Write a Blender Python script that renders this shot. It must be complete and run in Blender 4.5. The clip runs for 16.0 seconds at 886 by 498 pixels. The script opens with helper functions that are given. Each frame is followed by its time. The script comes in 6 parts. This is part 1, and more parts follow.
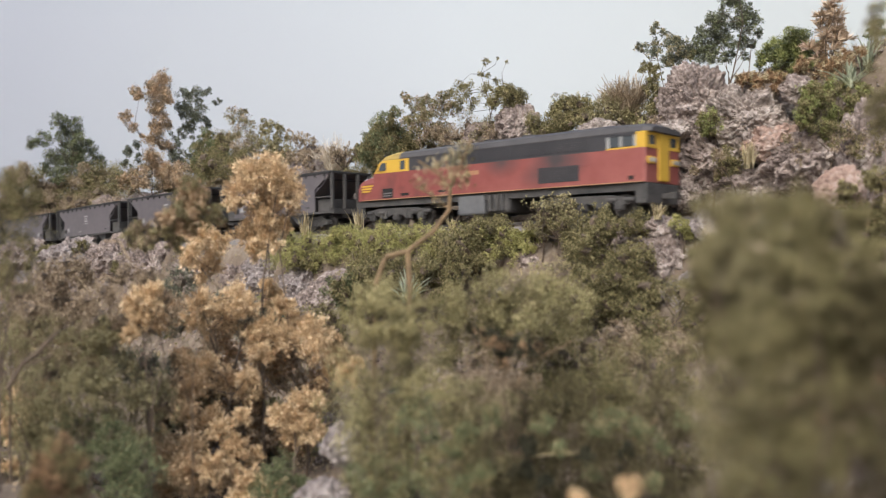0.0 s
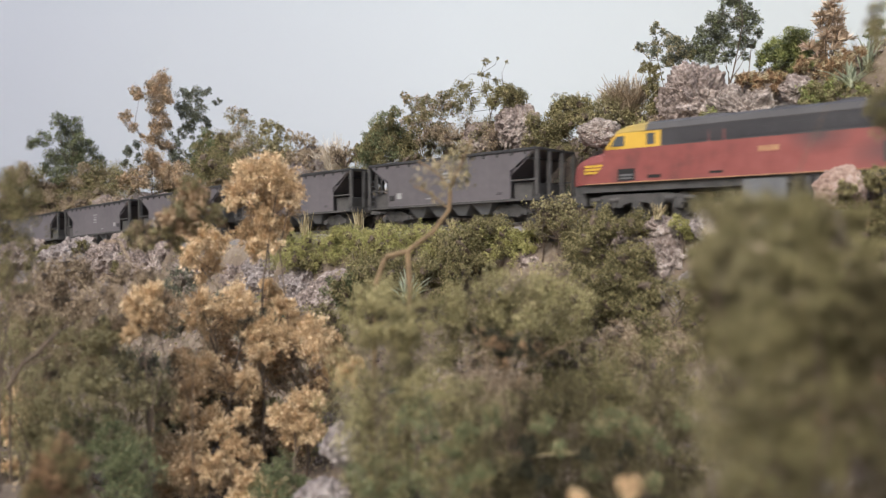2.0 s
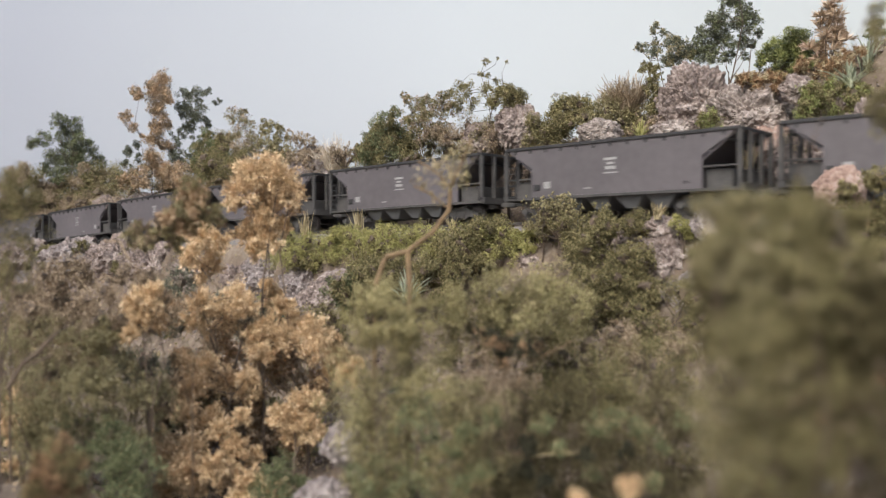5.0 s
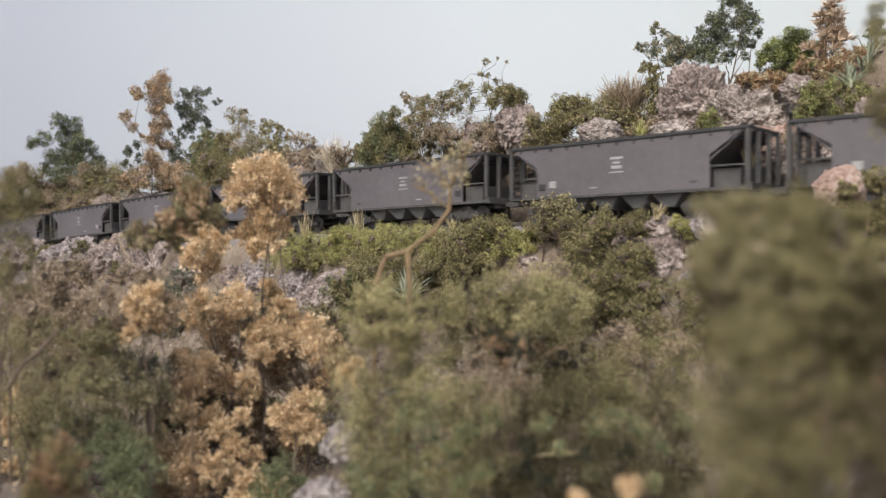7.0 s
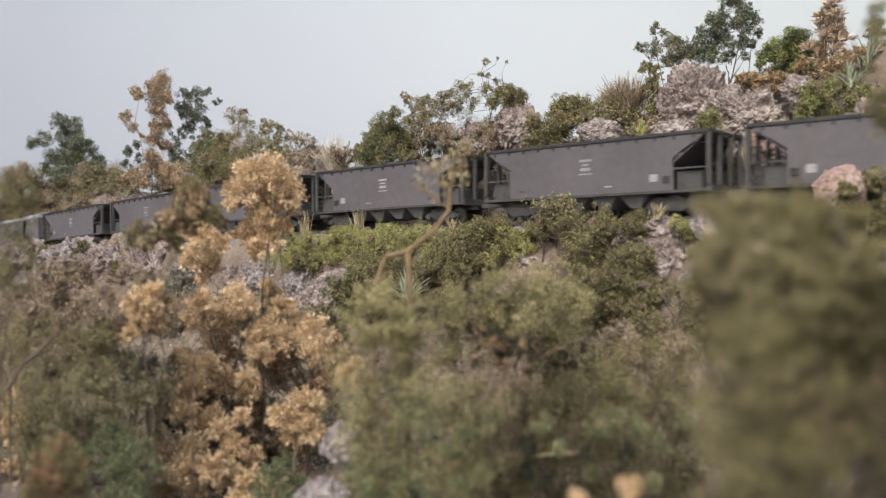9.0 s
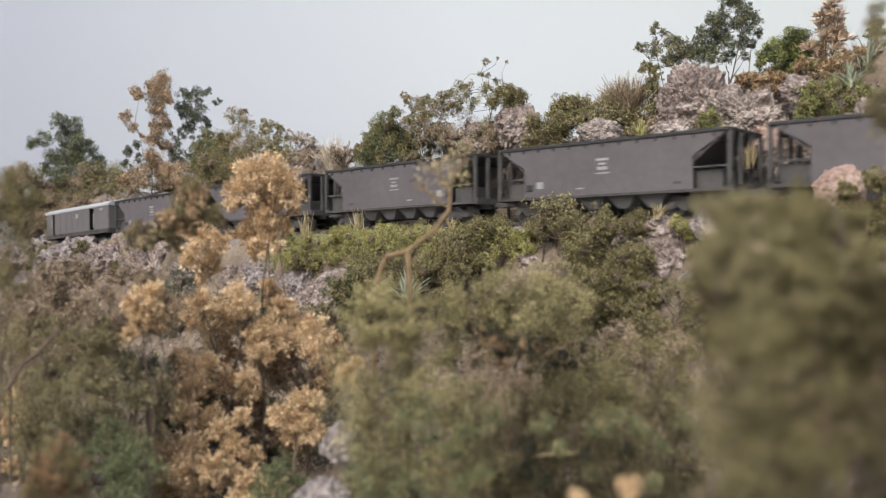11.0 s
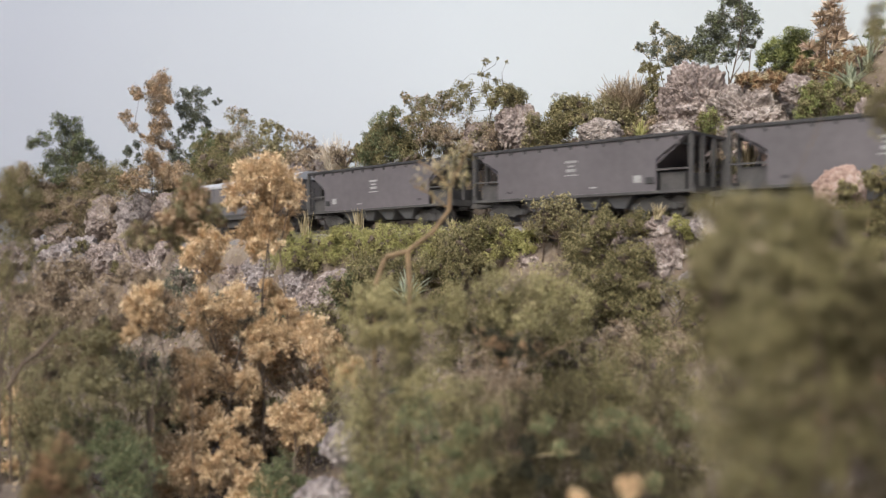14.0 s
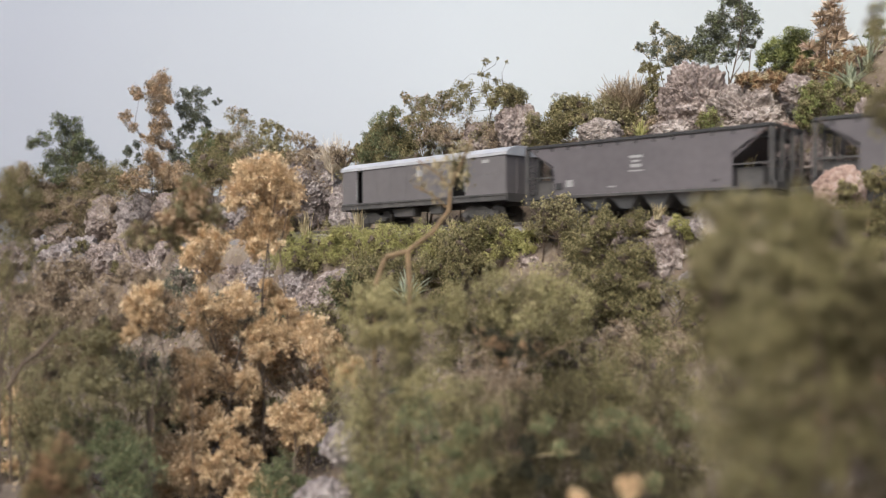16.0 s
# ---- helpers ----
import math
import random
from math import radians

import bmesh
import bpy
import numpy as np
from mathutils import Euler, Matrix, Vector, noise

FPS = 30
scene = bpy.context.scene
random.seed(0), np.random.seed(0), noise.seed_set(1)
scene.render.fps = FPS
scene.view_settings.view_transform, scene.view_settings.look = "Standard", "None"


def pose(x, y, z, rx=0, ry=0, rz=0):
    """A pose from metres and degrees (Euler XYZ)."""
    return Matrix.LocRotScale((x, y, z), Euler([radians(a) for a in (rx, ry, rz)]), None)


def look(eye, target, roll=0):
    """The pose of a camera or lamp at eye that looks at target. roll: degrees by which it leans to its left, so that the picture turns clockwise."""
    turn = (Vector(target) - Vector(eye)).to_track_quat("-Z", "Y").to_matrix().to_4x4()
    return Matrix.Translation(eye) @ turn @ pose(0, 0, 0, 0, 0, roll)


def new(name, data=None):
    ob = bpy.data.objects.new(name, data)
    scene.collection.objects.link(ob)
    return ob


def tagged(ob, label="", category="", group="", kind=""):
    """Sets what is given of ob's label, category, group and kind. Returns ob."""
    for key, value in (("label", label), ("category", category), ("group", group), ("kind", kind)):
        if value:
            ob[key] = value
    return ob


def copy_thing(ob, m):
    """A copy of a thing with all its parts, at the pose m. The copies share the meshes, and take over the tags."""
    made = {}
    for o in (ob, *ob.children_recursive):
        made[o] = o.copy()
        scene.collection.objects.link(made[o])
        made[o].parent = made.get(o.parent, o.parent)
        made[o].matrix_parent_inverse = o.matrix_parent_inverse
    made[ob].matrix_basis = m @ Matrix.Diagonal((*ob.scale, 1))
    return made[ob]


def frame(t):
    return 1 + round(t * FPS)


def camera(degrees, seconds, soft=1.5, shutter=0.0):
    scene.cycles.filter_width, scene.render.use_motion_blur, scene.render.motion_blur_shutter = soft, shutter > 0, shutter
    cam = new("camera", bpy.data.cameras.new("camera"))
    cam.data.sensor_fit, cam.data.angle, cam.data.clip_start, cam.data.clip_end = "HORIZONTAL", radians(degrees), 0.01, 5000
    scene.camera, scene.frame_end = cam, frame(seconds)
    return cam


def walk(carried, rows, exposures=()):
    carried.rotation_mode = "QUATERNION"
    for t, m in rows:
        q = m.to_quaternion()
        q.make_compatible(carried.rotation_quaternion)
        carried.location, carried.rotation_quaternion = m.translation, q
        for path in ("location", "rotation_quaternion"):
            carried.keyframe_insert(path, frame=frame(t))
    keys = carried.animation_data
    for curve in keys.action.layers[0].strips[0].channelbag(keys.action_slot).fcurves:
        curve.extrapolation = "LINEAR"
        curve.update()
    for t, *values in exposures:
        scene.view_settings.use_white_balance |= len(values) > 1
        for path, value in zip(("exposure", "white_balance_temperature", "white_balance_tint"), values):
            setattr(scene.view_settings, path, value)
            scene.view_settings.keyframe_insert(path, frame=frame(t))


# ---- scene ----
cam = camera(54.82, 16.0, soft=1.15, shutter=0.8)
U = 1 / 87                      # the railway is built to 1:87
CZ = 0.15                       # height of the lens over the bench
walk(cam, [(0, pose(0, 0, CZ, 90.1, 0, 0)), (16, pose(0, 0, CZ, 90.1, 0, 0))],
     exposures=[(0, 0.38, 6050, 5.8), (16, 0.38, 6050, 5.8)])
cam.data.dof.use_dof = True
cam.data.dof.focus_distance = 0.54
cam.data.dof.aperture_fstop = 14.0

# ---- light: diffuse hall daylight, a broad soft key from above ----
world = bpy.data.worlds.new("world")
scene.world = world
world.use_nodes = True
wn, wl = world.node_tree.nodes, world.node_tree.links
sky = wn.new("ShaderNodeTexSky")
sky.sky_type, sky.sun_disc = "NISHITA", False
SUN_EL, SUN_ROT = radians(45), radians(207)
sky.sun_elevation, sky.sun_rotation = SUN_EL, SUN_ROT
sky.air_density, sky.dust_density = 1.0, 6.0
wl.new(sky.outputs[0], wn["Background"].inputs[0])
wn["Background"].inputs[1].default_value = 0.15
sun = new("sun", bpy.data.lights.new("sun", "SUN"))
sun.data.energy, sun.data.angle, sun.data.color = 1.15, radians(28), (1.0, 0.97, 0.94)
sun.matrix_basis = look((-0.38, -0.76, 0.86), (0, 0, 0))


# ---- materials ----
def nodes_of(name):
    m = bpy.data.materials.new(name)
    m.use_nodes = True
    return m, m.node_tree.nodes, m.node_tree.links, m.node_tree.nodes["Principled BSDF"]


def ramp_of(n, stops):
    r = n.new("ShaderNodeValToRGB")
    e = r.color_ramp.elements
    while len(e) < len(stops):
        e.new(0.5)
    for el, (p, c) in zip(e, stops):
        el.position, el.color = p, (*c, 1)
    return r


def surface(name, stops, scale, rough=0.8, bump=0.3, fine=6.0, metal=0.0, grain=0.35, dist=0.0004):
    """A worn surface: two scales of noise drive colour and relief."""
    m, n, l, b = nodes_of(name)
    tc = n.new("ShaderNodeTexCoord")
    a, f = n.new("ShaderNodeTexNoise"), n.new("ShaderNodeTexNoise")
    a.inputs["Scale"].default_value, a.inputs["Detail"].default_value = scale, 6
    f.inputs["Scale"].default_value, f.inputs["Detail"].default_value = scale * fine, 5
    l.new(tc.outputs["Object"], a.inputs["Vector"])
    l.new(tc.outputs["Object"], f.inputs["Vector"])
    mix = n.new("ShaderNodeMix")
    mix.inputs[0].default_value = grain
    l.new(a.outputs[0], mix.inputs[2])
    l.new(f.outputs[0], mix.inputs[3])
    r = ramp_of(n, stops)
    l.new(mix.outputs[0], r.inputs[0])
    l.new(r.outputs[0], b.inputs["Base Color"])
    b.inputs["Roughness"].default_value, b.inputs["Metallic"].default_value = rough, metal
    bp = n.new("ShaderNodeBump")
    bp.inputs["Strength"].default_value, bp.inputs["Distance"].default_value = bump, dist
    l.new(mix.outputs[0], bp.inputs["Height"])
    l.new(bp.outputs[0], b.inputs["Normal"])
    return m


def leafy(name, dark, mid, light, patch=60.0):
    """Scenic foam: every crumb has a tone of its own, with patches of other growth."""
    m, n, l, b = nodes_of(name)
    g, tc, a = n.new("ShaderNodeNewGeometry"), n.new("ShaderNodeTexCoord"), n.new("ShaderNodeTexNoise")
    a.inputs["Scale"].default_value = patch
    l.new(tc.outputs["Object"], a.inputs["Vector"])
    mix = n.new("ShaderNodeMix")
    mix.inputs[0].default_value = 0.5
    l.new(g.outputs["Random Per Island"], mix.inputs[2])
    l.new(a.outputs[0], mix.inputs[3])
    r = ramp_of(n, [(0.27, dark), (0.5, mid), (0.73, light)])
    l.new(mix.outputs[0], r.inputs[0])
    l.new(r.outputs[0], b.inputs["Base Color"])
    b.inputs["Roughness"].default_value = 0.9
    b.inputs["Specular IOR Level"].default_value = 0.15
    return m


M_OLIVE = leafy("olive foam", (0.095, 0.083, 0.04), (0.195, 0.17, 0.082), (0.325, 0.28, 0.145))
M_DARK = leafy("dark green foam", (0.062, 0.067, 0.048), (0.12, 0.126, 0.088), (0.20, 0.205, 0.145))
M_FRESH = leafy("yellow green foam", (0.19, 0.178, 0.065), (0.335, 0.312, 0.12), (0.46, 0.43, 0.19))
M_GREEN = leafy("mid green foam", (0.08, 0.09, 0.046), (0.155, 0.168, 0.085), (0.25, 0.262, 0.14))
M_GREY = leafy("grey green foam", (0.142, 0.122, 0.065), (0.25, 0.217, 0.115), (0.38, 0.333, 0.19))
M_TAN = leafy("tan dried florets", (0.37, 0.25, 0.14), (0.67, 0.485, 0.288), (0.89, 0.71, 0.475))
# moss green, its tone lowered so low bushes carry gap shade in colour
M_MOSS_SHADE = leafy("dull moss green foam with gap shade", (0.045, 0.038, 0.02), (0.095, 0.08, 0.041), (0.155, 0.13, 0.068))
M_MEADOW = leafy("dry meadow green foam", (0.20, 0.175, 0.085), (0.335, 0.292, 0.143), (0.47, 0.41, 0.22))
M_TANB = leafy("brownish dried florets", (0.27, 0.175, 0.10), (0.43, 0.30, 0.185), (0.58, 0.44, 0.30))
M_RUST = leafy("rust brown foam", (0.16, 0.10, 0.06), (0.31, 0.195, 0.11), (0.42, 0.29, 0.17))
M_LIME = leafy("fresh green foam", (0.14, 0.155, 0.055), (0.255, 0.272, 0.10), (0.38, 0.39, 0.16))
# near-black foam: puts the shade of gaps and hollows into colour
M_GAP_SHADE = leafy("near-black green foam for gap shade", (0.03, 0.03, 0.02), (0.052, 0.05, 0.032), (0.085, 0.08, 0.052))
M_PALE2 = leafy("pale tan leaves", (0.30, 0.215, 0.14), (0.46, 0.345, 0.24), (0.60, 0.47, 0.36))
M_BROWN = leafy("brown foam", (0.19, 0.142, 0.096), (0.33, 0.25, 0.168), (0.46, 0.365, 0.26))
M_PALE = leafy("bleached fibre", (0.42, 0.34, 0.25), (0.58, 0.49, 0.38), (0.75, 0.67, 0.55))
M_STRAW = leafy("straw fibre", (0.30, 0.235, 0.13), (0.46, 0.38, 0.23), (0.60, 0.51, 0.34))
M_AGAVE = leafy("blue green blades", (0.16, 0.175, 0.115), (0.27, 0.29, 0.20), (0.42, 0.44, 0.32))
M_BARK = surface("bark", [(0.3, (0.055, 0.04, 0.03)), (0.7, (0.19, 0.14, 0.10))], 260, 0.9, 0.5)
M_TWIG = surface("orange twig", [(0.3, (0.15, 0.10, 0.055)), (0.7, (0.29, 0.195, 0.105))], 260, 0.8, 0.4)
M_EARTH = surface("earth", [(0.3, (0.07, 0.052, 0.038)), (0.5, (0.16, 0.12, 0.088)), (0.7, (0.27, 0.22, 0.17))], 55, 0.95, 0.7, 9)
M_BALLAST = surface("ballast", [(0.3, (0.09, 0.08, 0.075)), (0.7, (0.30, 0.27, 0.25))], 420, 0.9, 0.8)


def rocky(name, a, b, c):
    m, n, l, bs = nodes_of(name)
    tc = n.new("ShaderNodeTexCoord")
    big, fine, cell = n.new("ShaderNodeTexNoise"), n.new("ShaderNodeTexNoise"), n.new("ShaderNodeTexVoronoi")
    big.inputs["Scale"].default_value, big.inputs["Detail"].default_value = 45, 8
    fine.inputs["Scale"].default_value, fine.inputs["Detail"].default_value = 520, 8
    cell.inputs["Scale"].default_value, cell.feature = 170, "DISTANCE_TO_EDGE"
    for x in (big, fine, cell):
        l.new(tc.outputs["Object"], x.inputs["Vector"])
    mix = n.new("ShaderNodeMix")
    mix.inputs[0].default_value = 0.5
    l.new(big.outputs[0], mix.inputs[2])
    l.new(fine.outputs[0], mix.inputs[3])
    r = ramp_of(n, [(0.36, a), (0.5, b), (0.64, c)])
    l.new(mix.outputs[0], r.inputs[0])
    l.new(r.outputs[0], bs.inputs["Base Color"])
    bs.inputs["Roughness"].default_value = 0.9
    ad = n.new("ShaderNodeMath")
    ad.operation = "MULTIPLY_ADD"
    ad.inputs[1].default_value = 0.8
    l.new(cell.outputs[0], ad.inputs[0])
    l.new(mix.outputs[0], ad.inputs[2])
    bp = n.new("ShaderNodeBump")
    bp.inputs["Strength"].default_value, bp.inputs["Distance"].default_value = 0.9, 0.0016
    l.new(ad.outputs[0], bp.inputs["Height"])
    l.new(bp.outputs[0], bs.inputs["Normal"])
    return m


M_ROCK = rocky("pinkish rock", (0.065, 0.047, 0.041), (0.23, 0.18, 0.158), (0.47, 0.405, 0.37))
M_ROCK2 = rocky("grey lilac rock", (0.08, 0.064, 0.06), (0.235, 0.198, 0.187), (0.44, 0.39, 0.37))
M_ROCK3 = rocky("salmon rock", (0.17, 0.10, 0.075), (0.34, 0.235, 0.19), (0.48, 0.39, 0.345))
M_ROCK4 = rocky("pale buff rock", (0.09, 0.07, 0.06), (0.27, 0.222, 0.195), (0.50, 0.44, 0.40))
M_WAGON = surface("weathered grey paint", [(0.3, (0.092, 0.082, 0.087)), (0.7, (0.138, 0.122, 0.129))], 30, 0.5, 0.05, 8)
M_RIM = surface("dark grey paint", [(0.3, (0.02, 0.019, 0.02)), (0.7, (0.045, 0.042, 0.042))], 60, 0.6, 0.1)
M_UNDER = surface("grimy underframe", [(0.3, (0.034, 0.032, 0.032)), (0.7, (0.095, 0.088, 0.084))], 120, 0.75, 0.2)
M_STEEL = surface("worn steel", [(0.3, (0.10, 0.09, 0.085)), (0.7, (0.22, 0.20, 0.19))], 200, 0.45, 0.1, metal=0.7)
M_RED = surface("faded red paint", [(0.3, (0.115, 0.044, 0.040)), (0.43, (0.22, 0.060, 0.052)), (0.7, (0.31, 0.10, 0.086))], 14, 0.5, 0.04, 10)


def soot(m, blots):
    """Exhaust soot on paint: ragged blots round places given in prototype metres along and up the side, with a radius."""
    n, l = m.node_tree.nodes, m.node_tree.links
    b = n["Principled BSDF"]
    paint = b.inputs["Base Color"].links[0].from_socket
    tc, a, flat = n.new("ShaderNodeTexCoord"), n.new("ShaderNodeTexNoise"), n.new("ShaderNodeVectorMath")
    a.inputs["Scale"].default_value, a.inputs["Detail"].default_value = 70, 6
    l.new(tc.outputs["Object"], a.inputs["Vector"])
    flat.operation = "MULTIPLY"
    flat.inputs[1].default_value = (1, 0, 1.5)
    l.new(tc.outputs["Object"], flat.inputs[0])
    for x, z, r, k in blots:
        d, mr, mu, mx = n.new("ShaderNodeVectorMath"), n.new("ShaderNodeMapRange"), n.new("ShaderNodeMath"), n.new("ShaderNodeMix")
        d.operation = "DISTANCE"
        d.inputs[1].default_value = (x * U, 0, z * 1.5 * U)
        l.new(flat.outputs[0], d.inputs[0])
        mr.inputs["From Min"].default_value, mr.inputs["From Max"].default_value = r * U, 0.15 * r * U
        l.new(d.outputs["Value"], mr.inputs["Value"])
        mu.operation = "MULTIPLY"
        l.new(mr.outputs[0], mu.inputs[0])
        l.new(a.outputs[0], mu.inputs[1])
        up = n.new("ShaderNodeMath")
        up.operation, up.use_clamp = "MULTIPLY", True
        up.inputs[1].default_value = k
        l.new(mu.outputs[0], up.inputs[0])
        mx.data_type = "RGBA"
        l.new(up.outputs[0], mx.inputs["Factor"])
        l.new(paint, mx.inputs["A"])
        mx.inputs["B"].default_value = (0.055, 0.045, 0.047, 1)
        paint = mx.outputs["Result"]
    l.new(paint, b.inputs["Base Color"])


soot(M_RED, ((4.5, 2.75, 1.9, 1.7), (1.3, 2.85, 1.3, 1.4), (3.2, 2.0, 1.0, 1.0), (-6.6, 1.75, 0.8, 0.8)))
M_DUST = surface("dusty yellow roof paint", [(0.3, (0.27, 0.20, 0.07)), (0.7, (0.44, 0.31, 0.07))], 60, 0.6, 0.05)
M_BAND = surface("sooty dark band paint", [(0.3, (0.032, 0.030, 0.034)), (0.7, (0.055, 0.052, 0.056))], 30, 0.55, 0.06)
M_ROOFD = surface("dusty dark roof paint", [(0.3, (0.055, 0.050, 0.052)), (0.7, (0.085, 0.080, 0.082))], 30, 0.65, 0.06)
M_YELLOW = surface("yellow paint", [(0.3, (0.54, 0.325, 0.035)), (0.7, (0.66, 0.42, 0.06))], 40, 0.5, 0.04)
M_DULL = surface("dull ochre lettering", [(0.3, (0.36, 0.20, 0.10)), (0.7, (0.46, 0.28, 0.14))], 150, 0.7, 0.05)
M_CREAM = surface("white stencil paint", [(0.3, (0.24, 0.235, 0.23)), (0.7, (0.42, 0.41, 0.40))], 150, 0.7, 0.05)
M_VAN = surface("grey van paint", [(0.3, (0.108, 0.098, 0.099)), (0.7, (0.148, 0.136, 0.138))], 30, 0.55, 0.05)
M_VANROOF = surface("silver roof paint", [(0.3, (0.34, 0.34, 0.36)), (0.7, (0.48, 0.48, 0.50))], 40, 0.5, 0.05)
# near-black: coal, and shade put into the colour of recesses and interiors
M_COAL_SHADE = surface("near-black interior shade", [(0.3, (0.008, 0.008, 0.008)), (0.7, (0.016, 0.015, 0.015))], 90, 0.8, 0.05)
M_TANK = surface("grey tank paint", [(0.3, (0.10, 0.10, 0.105)), (0.7, (0.16, 0.16, 0.165))], 60, 0.6, 0.1)
M_GLASS, _n, _l, _b = nodes_of("window glass")
_b.inputs["Base Color"].default_value = (0.10, 0.11, 0.12, 1)
_b.inputs["Roughness"].default_value = 0.08
_b.inputs["Specular IOR Level"].default_value = 0.2
_b.inputs["Transmission Weight"].default_value = 0.25


def painted_sky():
    """Sky brushed on a board: lavender grey to one end, pale blue to the other, with soft clouding."""
    m, n, l, b = nodes_of("painted sky")
    tc, sp, a = n.new("ShaderNodeTexCoord"), n.new("ShaderNodeSeparateXYZ"), n.new("ShaderNodeTexNoise")
    a.inputs["Scale"].default_value = 1.3
    l.new(tc.outputs["Object"], sp.inputs[0])
    l.new(tc.outputs["Object"], a.inputs["Vector"])
    k = n.new("ShaderNodeMath")
    k.operation = "MULTIPLY_ADD"
    k.inputs[1].default_value, k.inputs[2].default_value = 0.45, 0.42
    l.new(sp.outputs[0], k.inputs[0])
    s = n.new("ShaderNodeMath")
    s.operation = "MULTIPLY_ADD"
    s.inputs[1].default_value = 0.25
    l.new(a.outputs[0], s.inputs[0])
    l.new(k.outputs[0], s.inputs[2])
    r = ramp_of(n, [(0.15, (0.360, 0.375, 0.417)), (0.55, (0.396, 0.421, 0.444)), (0.95, (0.362, 0.385, 0.392))])
    l.new(s.outputs[0], r.inputs[0])
    l.new(r.outputs[0], b.inputs["Base Color"])
    b.inputs["Roughness"].default_value = 0.95
    return m


M_SKY = painted_sky()


# ---- building helpers ----
def mesh_object(name, bm, material, parent=None, label=""):
    me = bpy.data.meshes.new(name)
    bm.to_mesh(me)
    bm.free()
    me.materials.append(material)
    ob = new(name, me)
    ob.parent = parent
    return tagged(ob, label)


def part(name, bm, material, parent, label=""):
    return mesh_object(name, bm, material, parent, label)


def box(bm, x0, x1, y0, y1, z0, z1, bevel=0.0):
    """A box in prototype metres."""
    r = bmesh.ops.create_cube(bm, size=1)
    vs = r["verts"]
    for v in vs:
        v.co = Vector(((x0 + x1) / 2 + v.co.x * (x1 - x0), (y0 + y1) / 2 + v.co.y * (y1 - y0), (z0 + z1) / 2 + v.co.z * (z1 - z0))) * U
    if bevel:
        es = list({e for v in vs for e in v.link_edges})
        bmesh.ops.bevel(bm, geom=es, offset=bevel * U, segments=2, affect="EDGES", profile=0.5)


def prism(bm, outline, y0, y1):
    """An outline of (x, z) pushed from y0 to y1, in prototype metres."""
    a = [bm.verts.new(Vector((x, y0, z)) * U) for x, z in outline]
    b = [bm.verts.new(Vector((x, y1, z)) * U) for x, z in outline]
    bm.faces.new(a)
    bm.faces.new(b[::-1])
    for i in range(len(a)):
        j = (i + 1) % len(a)
        bm.faces.new((a[j], a[i], b[i], b[j]))
    bmesh.ops.recalc_face_normals(bm, faces=bm.faces)


def loft(bm, rings):
    """Rings of equally many prototype points, skinned and capped."""
    vv = [[bm.verts.new(Vector(p) * U) for p in ring] for ring in rings]
    for a, b in zip(vv, vv[1:]):
        for i in range(len(a)):
            j = (i + 1) % len(a)
            bm.faces.new((a[i], a[j], b[j], b[i]))
    bm.faces.new(vv[0][::-1])
    bm.faces.new(vv[-1])
    bmesh.ops.recalc_face_normals(bm, faces=bm.faces)


def rod(bm, a, b, r, seg=8, r2=None):
    """A round bar between two points, in metres."""
    a, b = Vector(a), Vector(b)
    q = (b - a).to_track_quat("Z", "Y").to_matrix()
    r2 = r if r2 is None else r2
    ra = [bm.verts.new(a + q @ Vector((math.cos(i * math.tau / seg) * r, math.sin(i * math.tau / seg) * r, 0))) for i in range(seg)]
    rb = [bm.verts.new(b + q @ Vector((math.cos(i * math.tau / seg) * r2, math.sin(i * math.tau / seg) * r2, 0))) for i in range(seg)]
    for i in range(seg):
        j = (i + 1) % seg
        bm.faces.new((ra[i], ra[j], rb[j], rb[i]))
    bm.faces.new(ra[::-1])
    bm.faces.new(rb)


def rodp(bm, a, b, r, seg=8):
    rod(bm, Vector(a) * U, Vector(b) * U, r * U, seg)


def fast_mesh(name, verts, faces, material, parent=None, label="", smooth=False):
    """A mesh out of arrays: verts n x 3, faces m x k."""
    me = bpy.data.meshes.new(name)
    k = faces.shape[1]
    me.vertices.add(len(verts))
    me.vertices.foreach_set("co", np.ascontiguousarray(verts, dtype=np.float32).ravel())
    me.loops.add(faces.size)
    me.loops.foreach_set("vertex_index", np.ascontiguousarray(faces, dtype=np.int32).ravel())
    me.polygons.add(len(faces))
    me.polygons.foreach_set("loop_start", np.arange(0, faces.size, k, dtype=np.int32))
    if smooth:
        me.polygons.foreach_set("use_smooth", np.ones(len(faces), dtype=bool))
    me.update(calc_edges=True)
    me.materials.append(material)
    ob = new(name, me)
    ob.parent = parent
    return tagged(ob, label)


# ---- the lie of the land (prototype metres, over the lens) ----
BACK = np.array((-0.7313, 0.6820))      # along the line, against the train's way
AWAY = np.array((0.6820, 0.7313))       # square to the line, away from the lens
START = np.array((12.574, 30.997)) + AWAY * 1.47
HEADING = math.degrees(math.atan2(-BACK[1], -BACK[0]))


def rail(s):
    """Height of the rail's top along the line: a gentle crest."""
    c = min(max(s, -12), 80)
    return 1.36 + 0.004 * c - 0.000406 * c * c + (s - c) * (0.004 - 0.000812 * c) * 0.4


def ease(a, b, x):
    x = min(max((x - a) / (b - a), 0), 1)
    return x * x * (3 - 2 * x)


